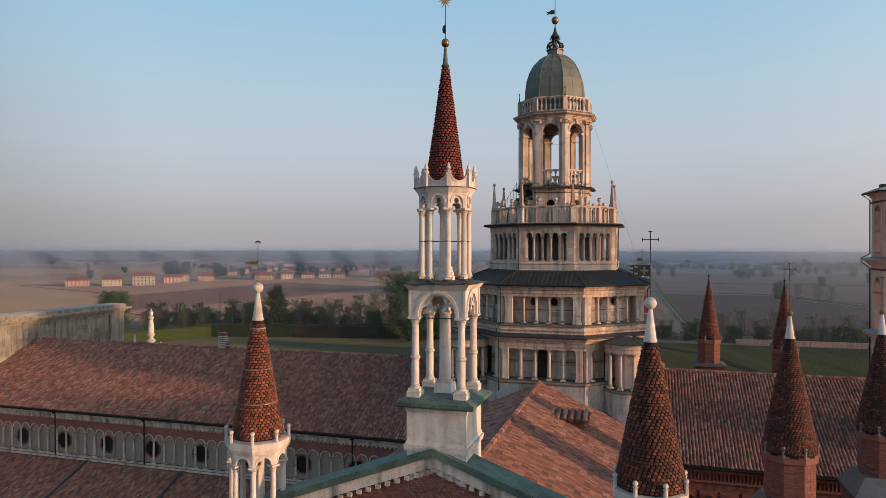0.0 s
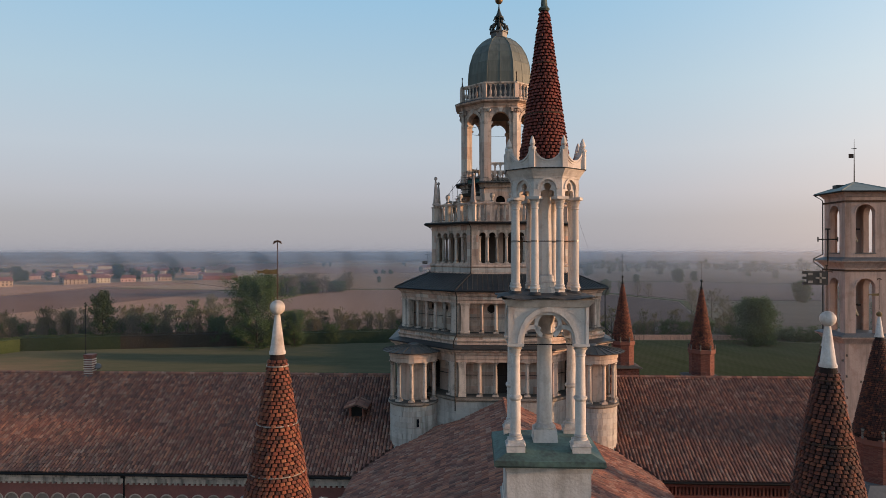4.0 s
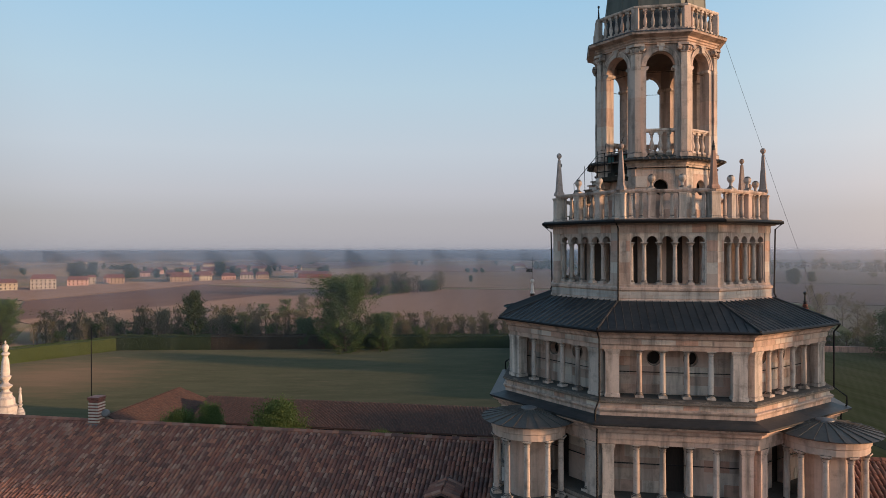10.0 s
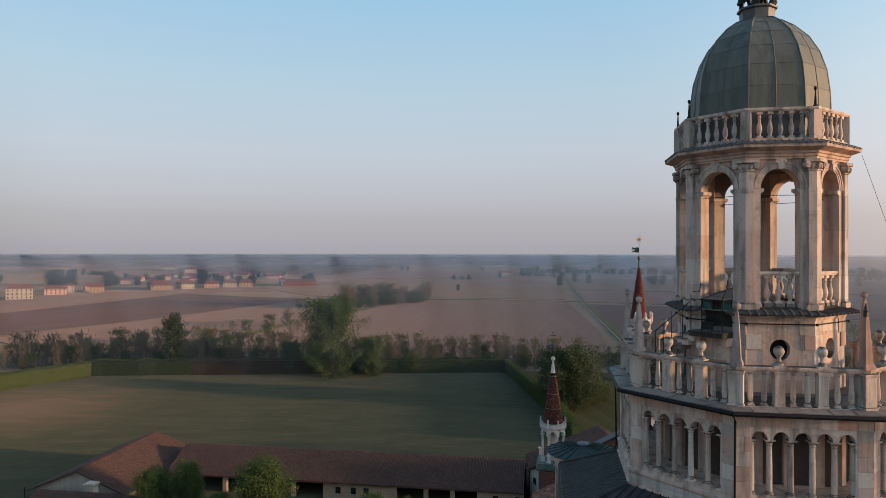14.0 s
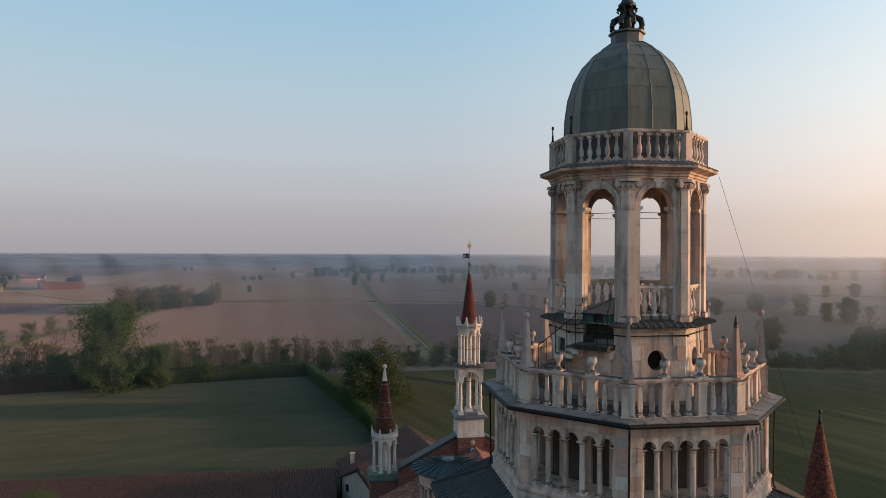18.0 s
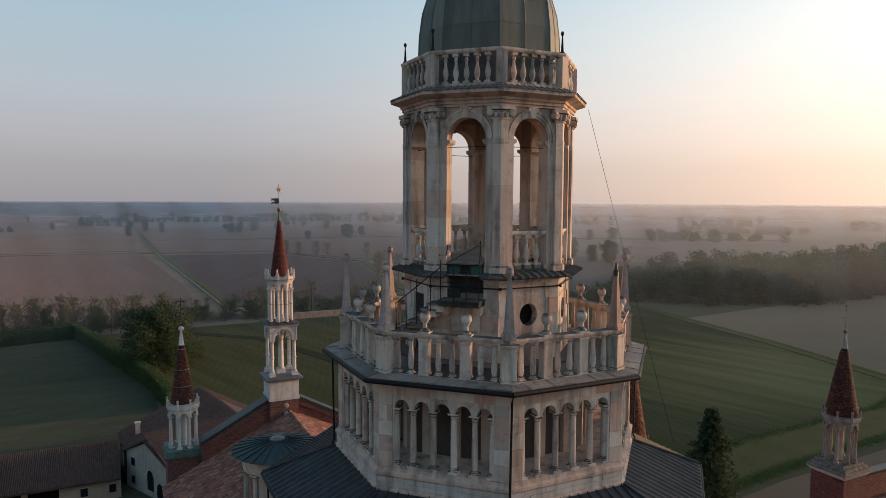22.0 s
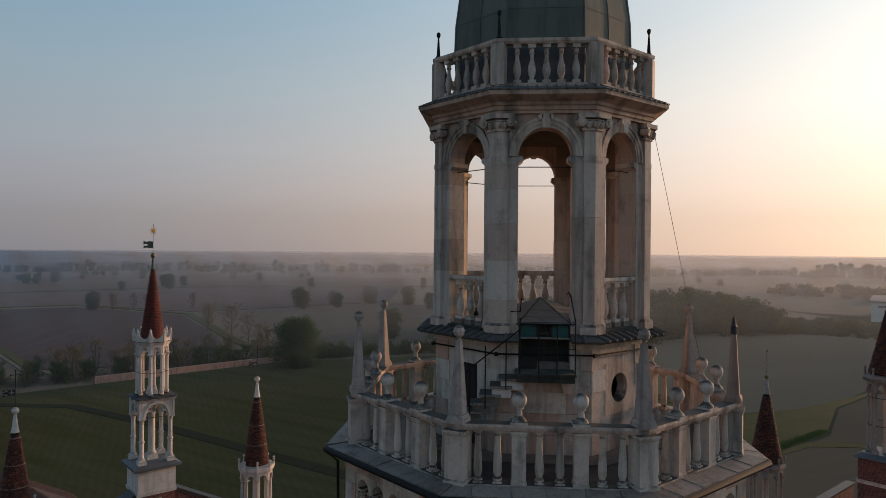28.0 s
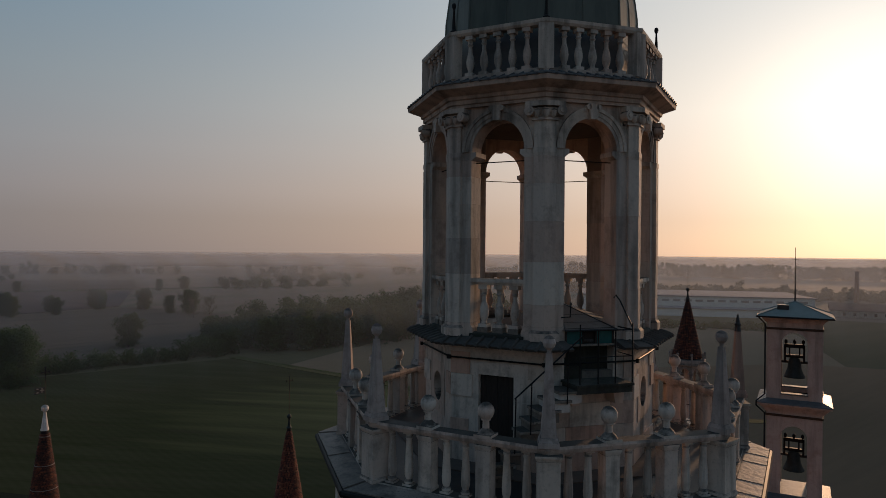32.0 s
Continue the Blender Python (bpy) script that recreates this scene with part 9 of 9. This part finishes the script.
for i in range(400):
    f, q = rg.random() * 0.62, rg.random()
    x = 186 + 306 * f
    y = (286 - 330 * f if f < 0.12 else 250 - 65 * (f - 0.12)) + 4 + q * 70 + 6 * math.sin(f * 19)
    x += q * 64
    grow = min(1.0, 0.42 + 5.5 * f)
    cells.append((x, y, (rg.uniform(13, 20) + 3 * math.sin(f * 11 + 1) + 19 * f) * grow * (1 - 0.5 * max(0, (f - 0.5) / 0.12)), rg.uniform(4.5, 7.5) * (0.6 + 0.4 * grow)))
woods("wood", cells, "dense dark green wood along the field", leaf_wood, 5, 0.62, 3.2)
# belts of trees across the plain, each from one end to the other with its usual height
cells = []
for x0, y0, x1, y1, h in ((-60, 1490, 280, 1440, 20), (270, 1480, 563, 1370, 23), (500, 1400, 781, 1141, 24), (760, 1160, 830, 1040, 20), (940, 963, 1060, 915, 20), (1180, 1330, 1640, 1190, 22), (600, 699, 680, 560, 16), (700, 760, 860, 690, 14), (-790, 1900, -520, 1975, 10), (-1660, 1660, -1500, 1880, 10), (820, 880, 900, 700, 13), (1100, 760, 1400, 620, 18),
                          (1000, 1500, 1500, 1500, 20), (-300, 2300, 250, 2250, 10), (-1300, 1950, -1000, 2150, 10), (300, 1900, 900, 1800, 20), (-500, 2700, 500, 2650, 11), (-1500, 2500, -700, 2700, 10), (700, 2300, 1500, 2000, 20), (560, 640, 610, 610, 12), (1500, 860, 1270, 520, 19)):
    n = int(math.hypot(x1 - x0, y1 - y0) / 9)
    for i in range(n):
        f = i / max(1, n - 1)
        if rg.random() < 0.9:
            cells.append((x0 + (x1 - x0) * f + rg.uniform(-5, 5), y0 + (y1 - y0) * f + rg.uniform(-14, 14), h * rg.uniform(0.6, 1.1) * (0.8 + 0.25 * math.sin(i * 0.7 + x0)), rg.uniform(6, 10)))
for k in range(70):
    a, d = radians(rg.uniform(-50, 74)), rg.uniform(950, 2600)
    x, y = -10 + d * math.sin(a), 50 + d * math.cos(a)
    for i in range(rg.choice((1, 1, 2, 3, 6))):
        cells.append((x + i * rg.uniform(8, 15), y + rg.uniform(-6, 6), rg.uniform(7, 14), rg.uniform(4, 7)))
woods("far_trees", cells, "far belts of trees on the hazy plain", leaf_wood, 6, 1.35, 1.2)
cells = []
for i in range(620):
    ang = radians(-58 + 140 * i / 619)
    d = 3750 + 120 * math.sin(i * 0.9)
    cells.append((d * math.sin(ang), d * math.cos(ang), rg.uniform(6, 12), rg.uniform(8, 15)))
woods("horizon_woods", cells, "low line of woods on the horizon", leaf_wood, 7, 3.0, 0.5)
cells = []
for i in range(230):
    cells.append((790 + rg.uniform(-60, 60), 400 - i * 2.9, rg.uniform(6, 12) + (5 if rg.random() < 0.1 else 0), rg.uniform(5, 8)))
woods("scrub", cells, "hazy belt of scrub and low trees behind the factory", leaf_bare, 8, 1.2, 1.3)
for i in range(170):
    f = i / 169
    cells.append((386 + 60 * f + rg.uniform(-16, 16), 252 - 190 * f, rg.uniform(2, 4.5), rg.uniform(2.5, 4.5)))
for i in range(150):
    f = rg.random()
    cells.append((372 + 60 * f + rg.uniform(-22, 22), 262 - 80 * f + rg.uniform(-12, 12), rg.uniform(4, 8.5), rg.uniform(3, 5)))
woods("scrub", cells[230:], "low olive scrub along a ditch before the factory", leaf_hedge, 10, 0.7, 0.9)
cells = []
for i in range(68):
    for q in range(2):
        if i % 17 not in (4, 5) or q:
            cells.append((1340 + q * 26 + rg.uniform(-6, 6), 560 - i * 12.5 - q * 6, rg.uniform(27, 31) + 2.5 * math.sin(i * 0.4), rg.uniform(7.5, 9.5)))
woods("tree_row", cells, "plantation of tall rounded trees far beyond the factory", leaf_dark, 9, 1.7, 2.4)

# ---- farm and cloister buildings ----
barn = thing("farm_barn", (0, 0, 0), "long low barn with open bays and a brown tiled roof", "barn", kind="structure")
part("back_wall", M().box(-88, -21.8, 168.5, 169, GZ - 0.3, 6.0), ochre, barn)
part("front_wall", M().box(-60, -46, 156.2, 156.7, GZ - 0.3, 5.0).box(-30, -21.8, 156.2, 156.7, GZ - 0.3, 5.0), ochre, barn, "ochre plastered front wall")
part("inner_wall", M().box(-88, -21.8, 163.5, 164, GZ - 0.3, 6.0), wood_and_shade, barn)
part("lintel", M().box(-88, -21.8, 156.0, 156.8, 4.7, 5.1), wood_and_shade, barn)
for x in (-88, -80, -72, -66, -46, -40, -35, -30):
    part("pillar", M().box(x - 0.4, x + 0.4, 156.0, 156.8, GZ - 0.3, 4.8), ochre, barn)
for x in (-57, -54, -51.5, -27, -23):
    w = part("window", M().box(x - 0.5, x + 0.5, 156.13, 156.22, 2.6, 3.9), dark_glass, barn)
    part("window_frame", M().box(x - 0.6, x + 0.6, 156.1, 156.2, 3.9, 4.02).box(x - 0.6, x + 0.6, 156.05, 156.2, 2.45, 2.58), marble, w)
br = part("roof", slope_slab(slope_slab(M(), [(-92, 155.3, 4.9), (-21.8, 155.3, 4.9), (-21.8, 163, 8.5), (-92, 163, 8.5)]), [(-92, 170, 5.4), (-21.8, 170, 5.4), (-21.8, 163, 8.5), (-92, 163, 8.5)]), roof_bed, barn, "brown tiled roof")
tile_field("tiles", (-92, 155.2, 4.95), (1, 0, 0), (0, 7.7, 3.6), 70.2, 8.5, br, lambda x, y, z: True, None, 0.3, 0.46, 11, farm_tile)


def inside(poly, x, y):
    c = False
    for (x0, y0), (x1, y1) in zip(poly, poly[1:] + poly[:1]):
        if (y0 > y) != (y1 > y) and x < (x1 - x0) * (y - y0) / (y1 - y0) + x0:
            c = not c
    return c


def tiled_plane(poly, parent, material, seed, label="brown tiled roof slope", dx=0.3, dy=0.44):
    """One roof slope as a slab with curved tiles on it; its first two corners lie on the eave."""
    sl = part("roof_slope", slope_slab(M(), poly), material, parent, label)
    p = [Vector(q) for q in poly]
    nrm = (p[1] - p[0]).cross(p[2] - p[0]).normalized()
    if nrm.z < 0:
        nrm = -nrm
    s = (Vector((0, 0, 1)) - nrm * nrm.z).normalized()
    u = s.cross(nrm).normalized()
    us = [(q - p[0]).dot(u) for q in p]
    ss = [(q - p[0]).dot(s) for q in p]
    o = p[0] + u * min(us) + s * min(ss) + nrm * 0.03
    flat = [(q.x, q.y) for q in p]
    tile_field("tiles", o, u, s, max(us) - min(us), max(ss) - min(ss), sl, lambda x, y, z: inside(flat, x, y), None, dx, dy, seed, material)
    return sl


wing = thing("farm_house", (0, 0, 0), "farmhouse with a hipped red tiled roof and pale gable", "house", kind="structure")
RW = pose(-102.2, 156, 0, 0, 0, 2)
part("wall", M().box(-8.4, 8.4, -13.0, 12.4, GZ - 0.3, 5.4), cream, wing, "", RW)
part("gable", M().prism([(-8.3, 5.3), (8.3, 5.3), (0, 8.7)], -13.0, -12.5), cream, wing, "white plastered gable", RW)
tiled_plane([RW @ Vector(q) for q in ((-9.6, -13.8, 5.0), (-9.6, 14.0, 5.0), (0, 13.2, 8.9), (0, -13.8, 8.9))], wing, farm_tile, 21, "red-brown tiled roof slope")
tiled_plane([RW @ Vector(q) for q in ((9.6, -13.8, 5.0), (9.6, 14.0, 5.0), (0, 13.2, 8.9), (0, -13.8, 8.9))], wing, farm_tile, 22, "red-brown tiled roof slope")
low = thing("farm_outbuilding", (0, 0, 0), "low outbuilding with a dark tiled roof and stout chimney", "house", kind="structure")
part("wall", M().box(-105, -83, 132, 144, GZ - 0.3, 4.0), ochre, low)
part("roof", slope_slab(M(), [(-106, 145, 3.8), (-82, 145, 3.8), (-83, 138, 6.6), (-106, 138, 6.6)]), farm_tile, low, "brown tiled roof")
part("chimney", M().box(-97.6, -96.0, 139.0, 140.6, 5, 8.0).box(-97.8, -95.8, 138.8, 140.8, 7.6, 7.85), cream, low, "pale square chimney")

tiled_plane([(-106, 131, 3.8), (-82, 131, 3.8), (-83, 138, 6.6), (-106, 138, 6.6)], low, farm_tile, 29)

# house beyond the north transept: its gable looks west-south-west
wh = thing("cloister_house", (0, 0, 0), "white two-storey house with arches and a brown tiled roof", "house", kind="structure")
GW = pose(-17.7, 154.9, 0, 0, 0, -62.7)
part("wall", zprism(zprism(M(), [(-20.8, 160.9), (-14.6, 148.9), (2.0, 157.5), (-4.2, 169.4)], GZ - 0.3, 7.4), [(-21, 162), (-4.2, 169.4), (2, 160), (2, 174.8), (-6.6, 184), (-21.3, 171)], GZ - 0.3, 7.3), cream, wh, "white plastered wall")
part("gable", M().prism([(-6.75, GZ - 0.3), (6.75, GZ - 0.3), (6.75, 7.4), (0, 10.3), (-6.75, 7.4)], -0.12, 0.3), cream, wh, "white plastered gable", GW)
for x, z in ((-4.6, 5.4), (-4.6, 2.4)):
    wn_ = part("window", M().box(x - 0.55, x + 0.55, -0.16, -0.1, z, z + 1.25), dark_glass, wh, "", GW)
for x, z in ((0.6, 4.9), (3.4, 3.4)):
    part("archway", M().arch_band(x, 0.01, 0.9, z, -0.17, -0.1, 14).box(x - 0.9, x + 0.9, -0.17, -0.1, z - 2.4, z), dark_glass, wh, "dark archway", GW)
    part("arch_trim", M().arch_band(x, 0.9, 1.05, z, -0.2, -0.1, 14), marble, wh, "", GW)
part("downpipe", M().tube([(-6.6, -0.25, 7.3), (-6.6, -0.25, GZ)], 0.07, 6), iron, wh, "", GW)
tiled_plane([(-21.6, 161.2, 7.35), (-22.1, 171.3, 7.35), (-6.6, 184.3, 10.5)], wh, farm_tile, 23)
tiled_plane([(-21.6, 161.2, 7.35), (-6.6, 184.3, 10.5), (-2.4, 161.2, 10.5)], wh, farm_tile, 27)
tiled_plane([(-21.6, 161.2, 7.35), (-2.4, 161.2, 10.5), (-18.5, 155.2, 10.5)], wh, farm_tile, 28)
tiled_plane([(-15.0, 148.2, 7.35), (2.6, 157.0, 7.35), (-2.4, 161.2, 10.5), (-18.5, 155.2, 10.5)], wh, farm_tile, 24)
tiled_plane([(2.6, 157.0, 7.35), (2.3, 175.2, 7.35), (-6.6, 184.3, 10.5), (-2.4, 161.2, 10.5)], wh, farm_tile, 25)
part("chimney", M().box(-19.3, -18.5, 166.5, 167.3, 8, 9.9).box(-19.4, -18.4, 166.4, 167.4, 9.9, 10.05), cream, wh, "small chimney")


def village_house(x, y, w, d, h, wallm, rz, label, floors=2):
    o = thing("village_house", (x, y, GZ), label, "house", "houses of the far village", rz=rz)
    part("wall", M().box(-w, w, -d, d, -0.5, h), wallm, o)
    part("roof", slope_slab(slope_slab(M(), [(-w - 0.5, -d - 0.6, h - 0.1), (w + 0.5, -d - 0.6, h - 0.1), (w * 0.8, 0, h + d * 0.6), (-w * 0.8, 0, h + d * 0.6)]), [(-w - 0.5, d + 0.6, h - 0.1), (w + 0.5, d + 0.6, h - 0.1), (w * 0.8, 0, h + d * 0.6), (-w * 0.8, 0, h + d * 0.6)]), village_tile, o)
    k = max(2, int(w / 1.8))
    for f in range(floors):
        for i in range(k):
            xx = -w + 2 * w * (i + 0.5) / k
            part("window", M().box(xx - 0.55, xx + 0.55, -d - 0.06, -d + 0.05, 1.0 + f * h / floors, 2.5 + f * h / floors), dark_glass, o)
        part("window", M().box(w - 0.05, w + 0.06, -0.6, 0.6, 1.0 + f * h / floors, 2.5 + f * h / floors), dark_glass, o)
    return o


pinkwall = mat("pink_house_plaster", (0.55, 0.36, 0.30), (0.48, 0.31, 0.26), 0.9, scale=0.3, fine=3)
yellow = mat("yellow_house_plaster", (0.56, 0.46, 0.32), (0.48, 0.40, 0.28), 0.9, scale=0.3, fine=3)
village_tile = mat("village_red_tile", (0.17, 0.075, 0.060), (0.13, 0.062, 0.052), 0.9, scale=0.3, fine=2, bump=0.1)
for x, y, w, d, h, m, rz, lab, fl in [
        (-542, 587, 10, 6, 9, yellow, 40, "yellow two-storey village house", 2), (-520, 609, 12, 7, 13, cream, 40, "tall white village house with red roof", 3),
        (-533, 673, 11, 6, 8, pinkwall, 38, "pink village house with tiled roof", 2), (-548, 714, 5, 4, 9, cream, 38, "small white gabled village house", 2),
        (-539, 741, 12, 6, 7.5, pinkwall, 35, "pink village house with tiled roof", 2), (-471, 771, 13, 7, 7.5, ochre, 30, "ochre village house with tiled roof", 2),
        (-469, 812, 8, 6, 8, cream, 30, "white village house with tiled roof", 2), (-440, 830, 9, 6, 6, pinkwall, 25, "low pink village house among trees", 1), (-557, 1100, 14, 7, 9, cream, 20, "far white farmhouse on the plain", 2),
        (-346, 890, 24, 6, 7, brick, 18, "long low red-brick farm building", 1), (-375, 900, 5, 5, 9, cream, 18, "white house beside the brick farm", 2), (-575, 575, 12, 6, 8, pinkwall, 42, "pink village house with tiled roof", 2),
        (-500, 800, 9, 6, 8, ochre, 32, "ochre village house with tiled roof", 2), (-487, 790, 7, 6, 9, pinkwall, 32, "pink village house with tiled roof", 2), (-455, 800, 8, 6, 8, yellow, 30, "yellow two-storey village house", 2), (-425, 850, 9, 6, 7, cream, 27, "white village house with tiled roof", 2), (-408, 860, 9, 6, 7, ochre, 27, "ochre village house with tiled roof", 2), (-520, 720, 8, 6, 8, ochre, 36, "ochre village house with tiled roof", 2),
        (-606, 900, 7, 5, 6, pinkwall, 30, "low pink village house among trees", 1), (-618, 937, 9, 5, 6, ochre, 20, "low ochre village house among trees", 1), (-585, 930, 8, 5, 6, cream, 34, "low white village house among trees", 1), (-500, 872, 7, 5, 8, cream, 28, "white village house with tiled roof", 2),
        (-543, 1120, 16, 6, 6, cream, 15, "long low white farm building", 1), (-466, 1086, 12, 6, 6, pinkwall, 12, "long low pink farm building", 1), (-546, 1066, 9, 6, 7, ochre, 20, "ochre farmhouse at the village edge", 2), (-546, 975, 8, 5, 6, pinkwall, 26, "low pink village house among trees", 1), (-1325, 1750, 14, 8, 9, cream, 32, "far white farmhouse on the plain", 2),
        (-900, 1500, 16, 8, 9, cream, 30, "far white farmhouse on the plain", 2), (-1150, 1450, 16, 8, 9, cream, 30, "far white farmhouse on the plain", 2), (-760, 1350, 14, 8, 9, cream, 30, "far white farmhouse on the plain", 2), (-1350, 1700, 20, 8, 10, cream, 30, "far white farmhouse on the plain", 2), (-100, 1300, 12, 7, 8, cream, 10, "far pale farmhouse on the plain", 2)]:
    village_house(x, y, w * 0.92, d, h * 0.8, m, rz, lab, fl)
rv = random.Random(21)
for i in range(24):
    f = i / 23
    x, y = -690 + 200 * f + rv.uniform(-25, 25), 985 + 215 * f + rv.uniform(-45, 45)
    m, lab = ((pinkwall, "low pink house in the far village"), (cream, "low white house in the far village"), (ochre, "low ochre house in the far village"))[rv.randrange(3)]
    village_house(x, y, rv.uniform(4, 9), rv.uniform(4, 6), rv.uniform(3.2, 6.0), m, rv.uniform(0, 70), lab, rv.choice((1, 2)))
    if i % 2:
        copy_thing(field_tree, pose(x + rv.uniform(-18, 18), y - rv.uniform(8, 20), GZ, 0, 0, rv.uniform(0, 360)) @ Matrix.Diagonal((0.6, 0.6, rv.uniform(0.45, 0.8), 1)))

shed_mat = mat("pale_metal_cladding", (0.72, 0.69, 0.62), (0.62, 0.59, 0.53), 0.85, 0.0, scale=0.1, fine=2, bump=0.05)
roof_felt = mat("grey_roof_felt", (0.24, 0.235, 0.23), (0.18, 0.175, 0.17), 0.95, scale=0.05, fine=0.6, bump=0.05, spec=0.1)
fac = thing("factory_shed", (561, 141, 0), "long pale factory shed with flat roof", "factory", kind="structure", rz=16)
part("hall", M().box(-40, 40, -85, 85, 0, 15.0), shed_mat, fac)
part("roof_edge", M().box(-41, 41, -86, 86, 15.0, 15.6), roof_felt, fac)
part("low_hall", M().box(-58, -40, -80, 30, 0, 7), shed_mat, fac)
part("roof_edge", M().box(-59, -40, -81, 31, 7, 7.5), roof_felt, fac)
for i in range(20):
    part("window_band", M().box(-40.2, -39.9, -80 + i * 8.2, -74.6 + i * 8.2, 11.2, 12.8), strap_grey, fac)
hall = thing("factory_hall", (575, -40, 0), "old factory hall with pale walls and dark tiled roof", "factory", kind="structure")
part("wall", M().box(-12, 12, -90, 78, 0, 6.5), cream, hall)
part("roof", slope_slab(slope_slab(M(), [(-13, -91, 6.4), (-13, 79, 6.4), (0, 79, 11.5), (0, -91, 11.5)]), [(13, -91, 6.4), (13, 79, 6.4), (0, 79, 11.5), (0, -91, 11.5)]), farm_tile, hall, "dark tiled roof")
for i in range(24):
    part("window", M().box(-12.1, -11.9, -84 + i * 6.6, -82.2 + i * 6.6, 2.6, 4.8), dark_glass, hall)
stack = thing("factory_chimney", (640, 16.5, 0), "slim brick factory chimney in the haze", "chimney")
part("stack", M().lathe([(2.1, 0), (1.5, 33), (1.6, 33.2), (1.6, 34.2)], n=20), farm_tile, stack)


# ---- morning mist, painted on translucent curtains ----
def mist(r0, r1, sigma, eye=43.0):
    """A thin translucent curtain on a wide circle, painted as mist; it thickens with height so that the haze grows
    evenly with distance.
    """
    m = bpy.data.materials.new("mist")
    m.use_nodes = True
    nt = m.node_tree
    n, l = nt.nodes, nt.links
    n.clear()
    out = n.new("ShaderNodeOutputMaterial")
    mix = n.new("ShaderNodeMixShader")
    tr = n.new("ShaderNodeBsdfTransparent")
    df = n.new("ShaderNodeBsdfDiffuse")
    tl = n.new("ShaderNodeBsdfTranslucent")
    both = n.new("ShaderNodeMixShader")
    both.inputs[0].default_value = 0.5
    # haze and the blue of skylight are put into the curtain's colour
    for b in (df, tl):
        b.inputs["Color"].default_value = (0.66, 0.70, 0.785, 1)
    upward = n.new("ShaderNodeCombineXYZ")
    upward.inputs[2].default_value = 1.0
    l.new(upward.outputs[0], df.inputs["Normal"])
    l.new(df.outputs[0], both.inputs[1])
    l.new(tl.outputs[0], both.inputs[2])
    l.new(tr.outputs[0], mix.inputs[1])
    l.new(both.outputs[0], mix.inputs[2])
    l.new(mix.outputs[0], out.inputs[0])
    geo = n.new("ShaderNodeNewGeometry")
    sep = n.new("ShaderNodeSeparateXYZ")
    l.new(geo.outputs["Position"], sep.inputs[0])
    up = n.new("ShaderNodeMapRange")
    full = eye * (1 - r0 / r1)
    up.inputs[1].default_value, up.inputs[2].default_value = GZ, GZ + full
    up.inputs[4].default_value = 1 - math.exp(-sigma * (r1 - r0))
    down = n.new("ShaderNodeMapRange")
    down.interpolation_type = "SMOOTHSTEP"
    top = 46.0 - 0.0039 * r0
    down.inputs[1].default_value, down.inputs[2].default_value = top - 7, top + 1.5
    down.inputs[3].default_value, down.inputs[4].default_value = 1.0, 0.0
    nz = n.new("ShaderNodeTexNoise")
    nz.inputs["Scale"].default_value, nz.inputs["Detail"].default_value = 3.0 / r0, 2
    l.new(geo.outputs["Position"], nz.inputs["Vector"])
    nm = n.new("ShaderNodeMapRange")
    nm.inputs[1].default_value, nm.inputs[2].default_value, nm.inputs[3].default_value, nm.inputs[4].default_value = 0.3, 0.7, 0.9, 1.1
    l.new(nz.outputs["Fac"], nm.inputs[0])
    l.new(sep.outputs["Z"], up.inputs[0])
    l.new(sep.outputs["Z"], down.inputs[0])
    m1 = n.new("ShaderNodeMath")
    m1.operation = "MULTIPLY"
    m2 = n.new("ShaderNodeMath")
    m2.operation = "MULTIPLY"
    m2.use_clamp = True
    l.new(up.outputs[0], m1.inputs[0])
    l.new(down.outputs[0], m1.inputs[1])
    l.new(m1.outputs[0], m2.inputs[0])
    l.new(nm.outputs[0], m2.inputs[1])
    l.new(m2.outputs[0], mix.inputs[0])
    vs, fs, k = [], [], 96
    zt = top + 1.6
    for i in range(k):
        a = 2 * math.pi * i / k
        vs += [(-15 + r0 * math.cos(a), 40 + r0 * math.sin(a), GZ - 0.2), (-15 + r0 * math.cos(a), 40 + r0 * math.sin(a), zt)]
    for i in range(k):
        j = (i + 1) % k
        fs.append((2 * i, 2 * j, 2 * j + 1, 2 * i + 1))
    return tagged(bulk("mist", vs, fs, m, None, "thin translucent curtain painted as morning haze over the plain", "stuff"), category="mist")


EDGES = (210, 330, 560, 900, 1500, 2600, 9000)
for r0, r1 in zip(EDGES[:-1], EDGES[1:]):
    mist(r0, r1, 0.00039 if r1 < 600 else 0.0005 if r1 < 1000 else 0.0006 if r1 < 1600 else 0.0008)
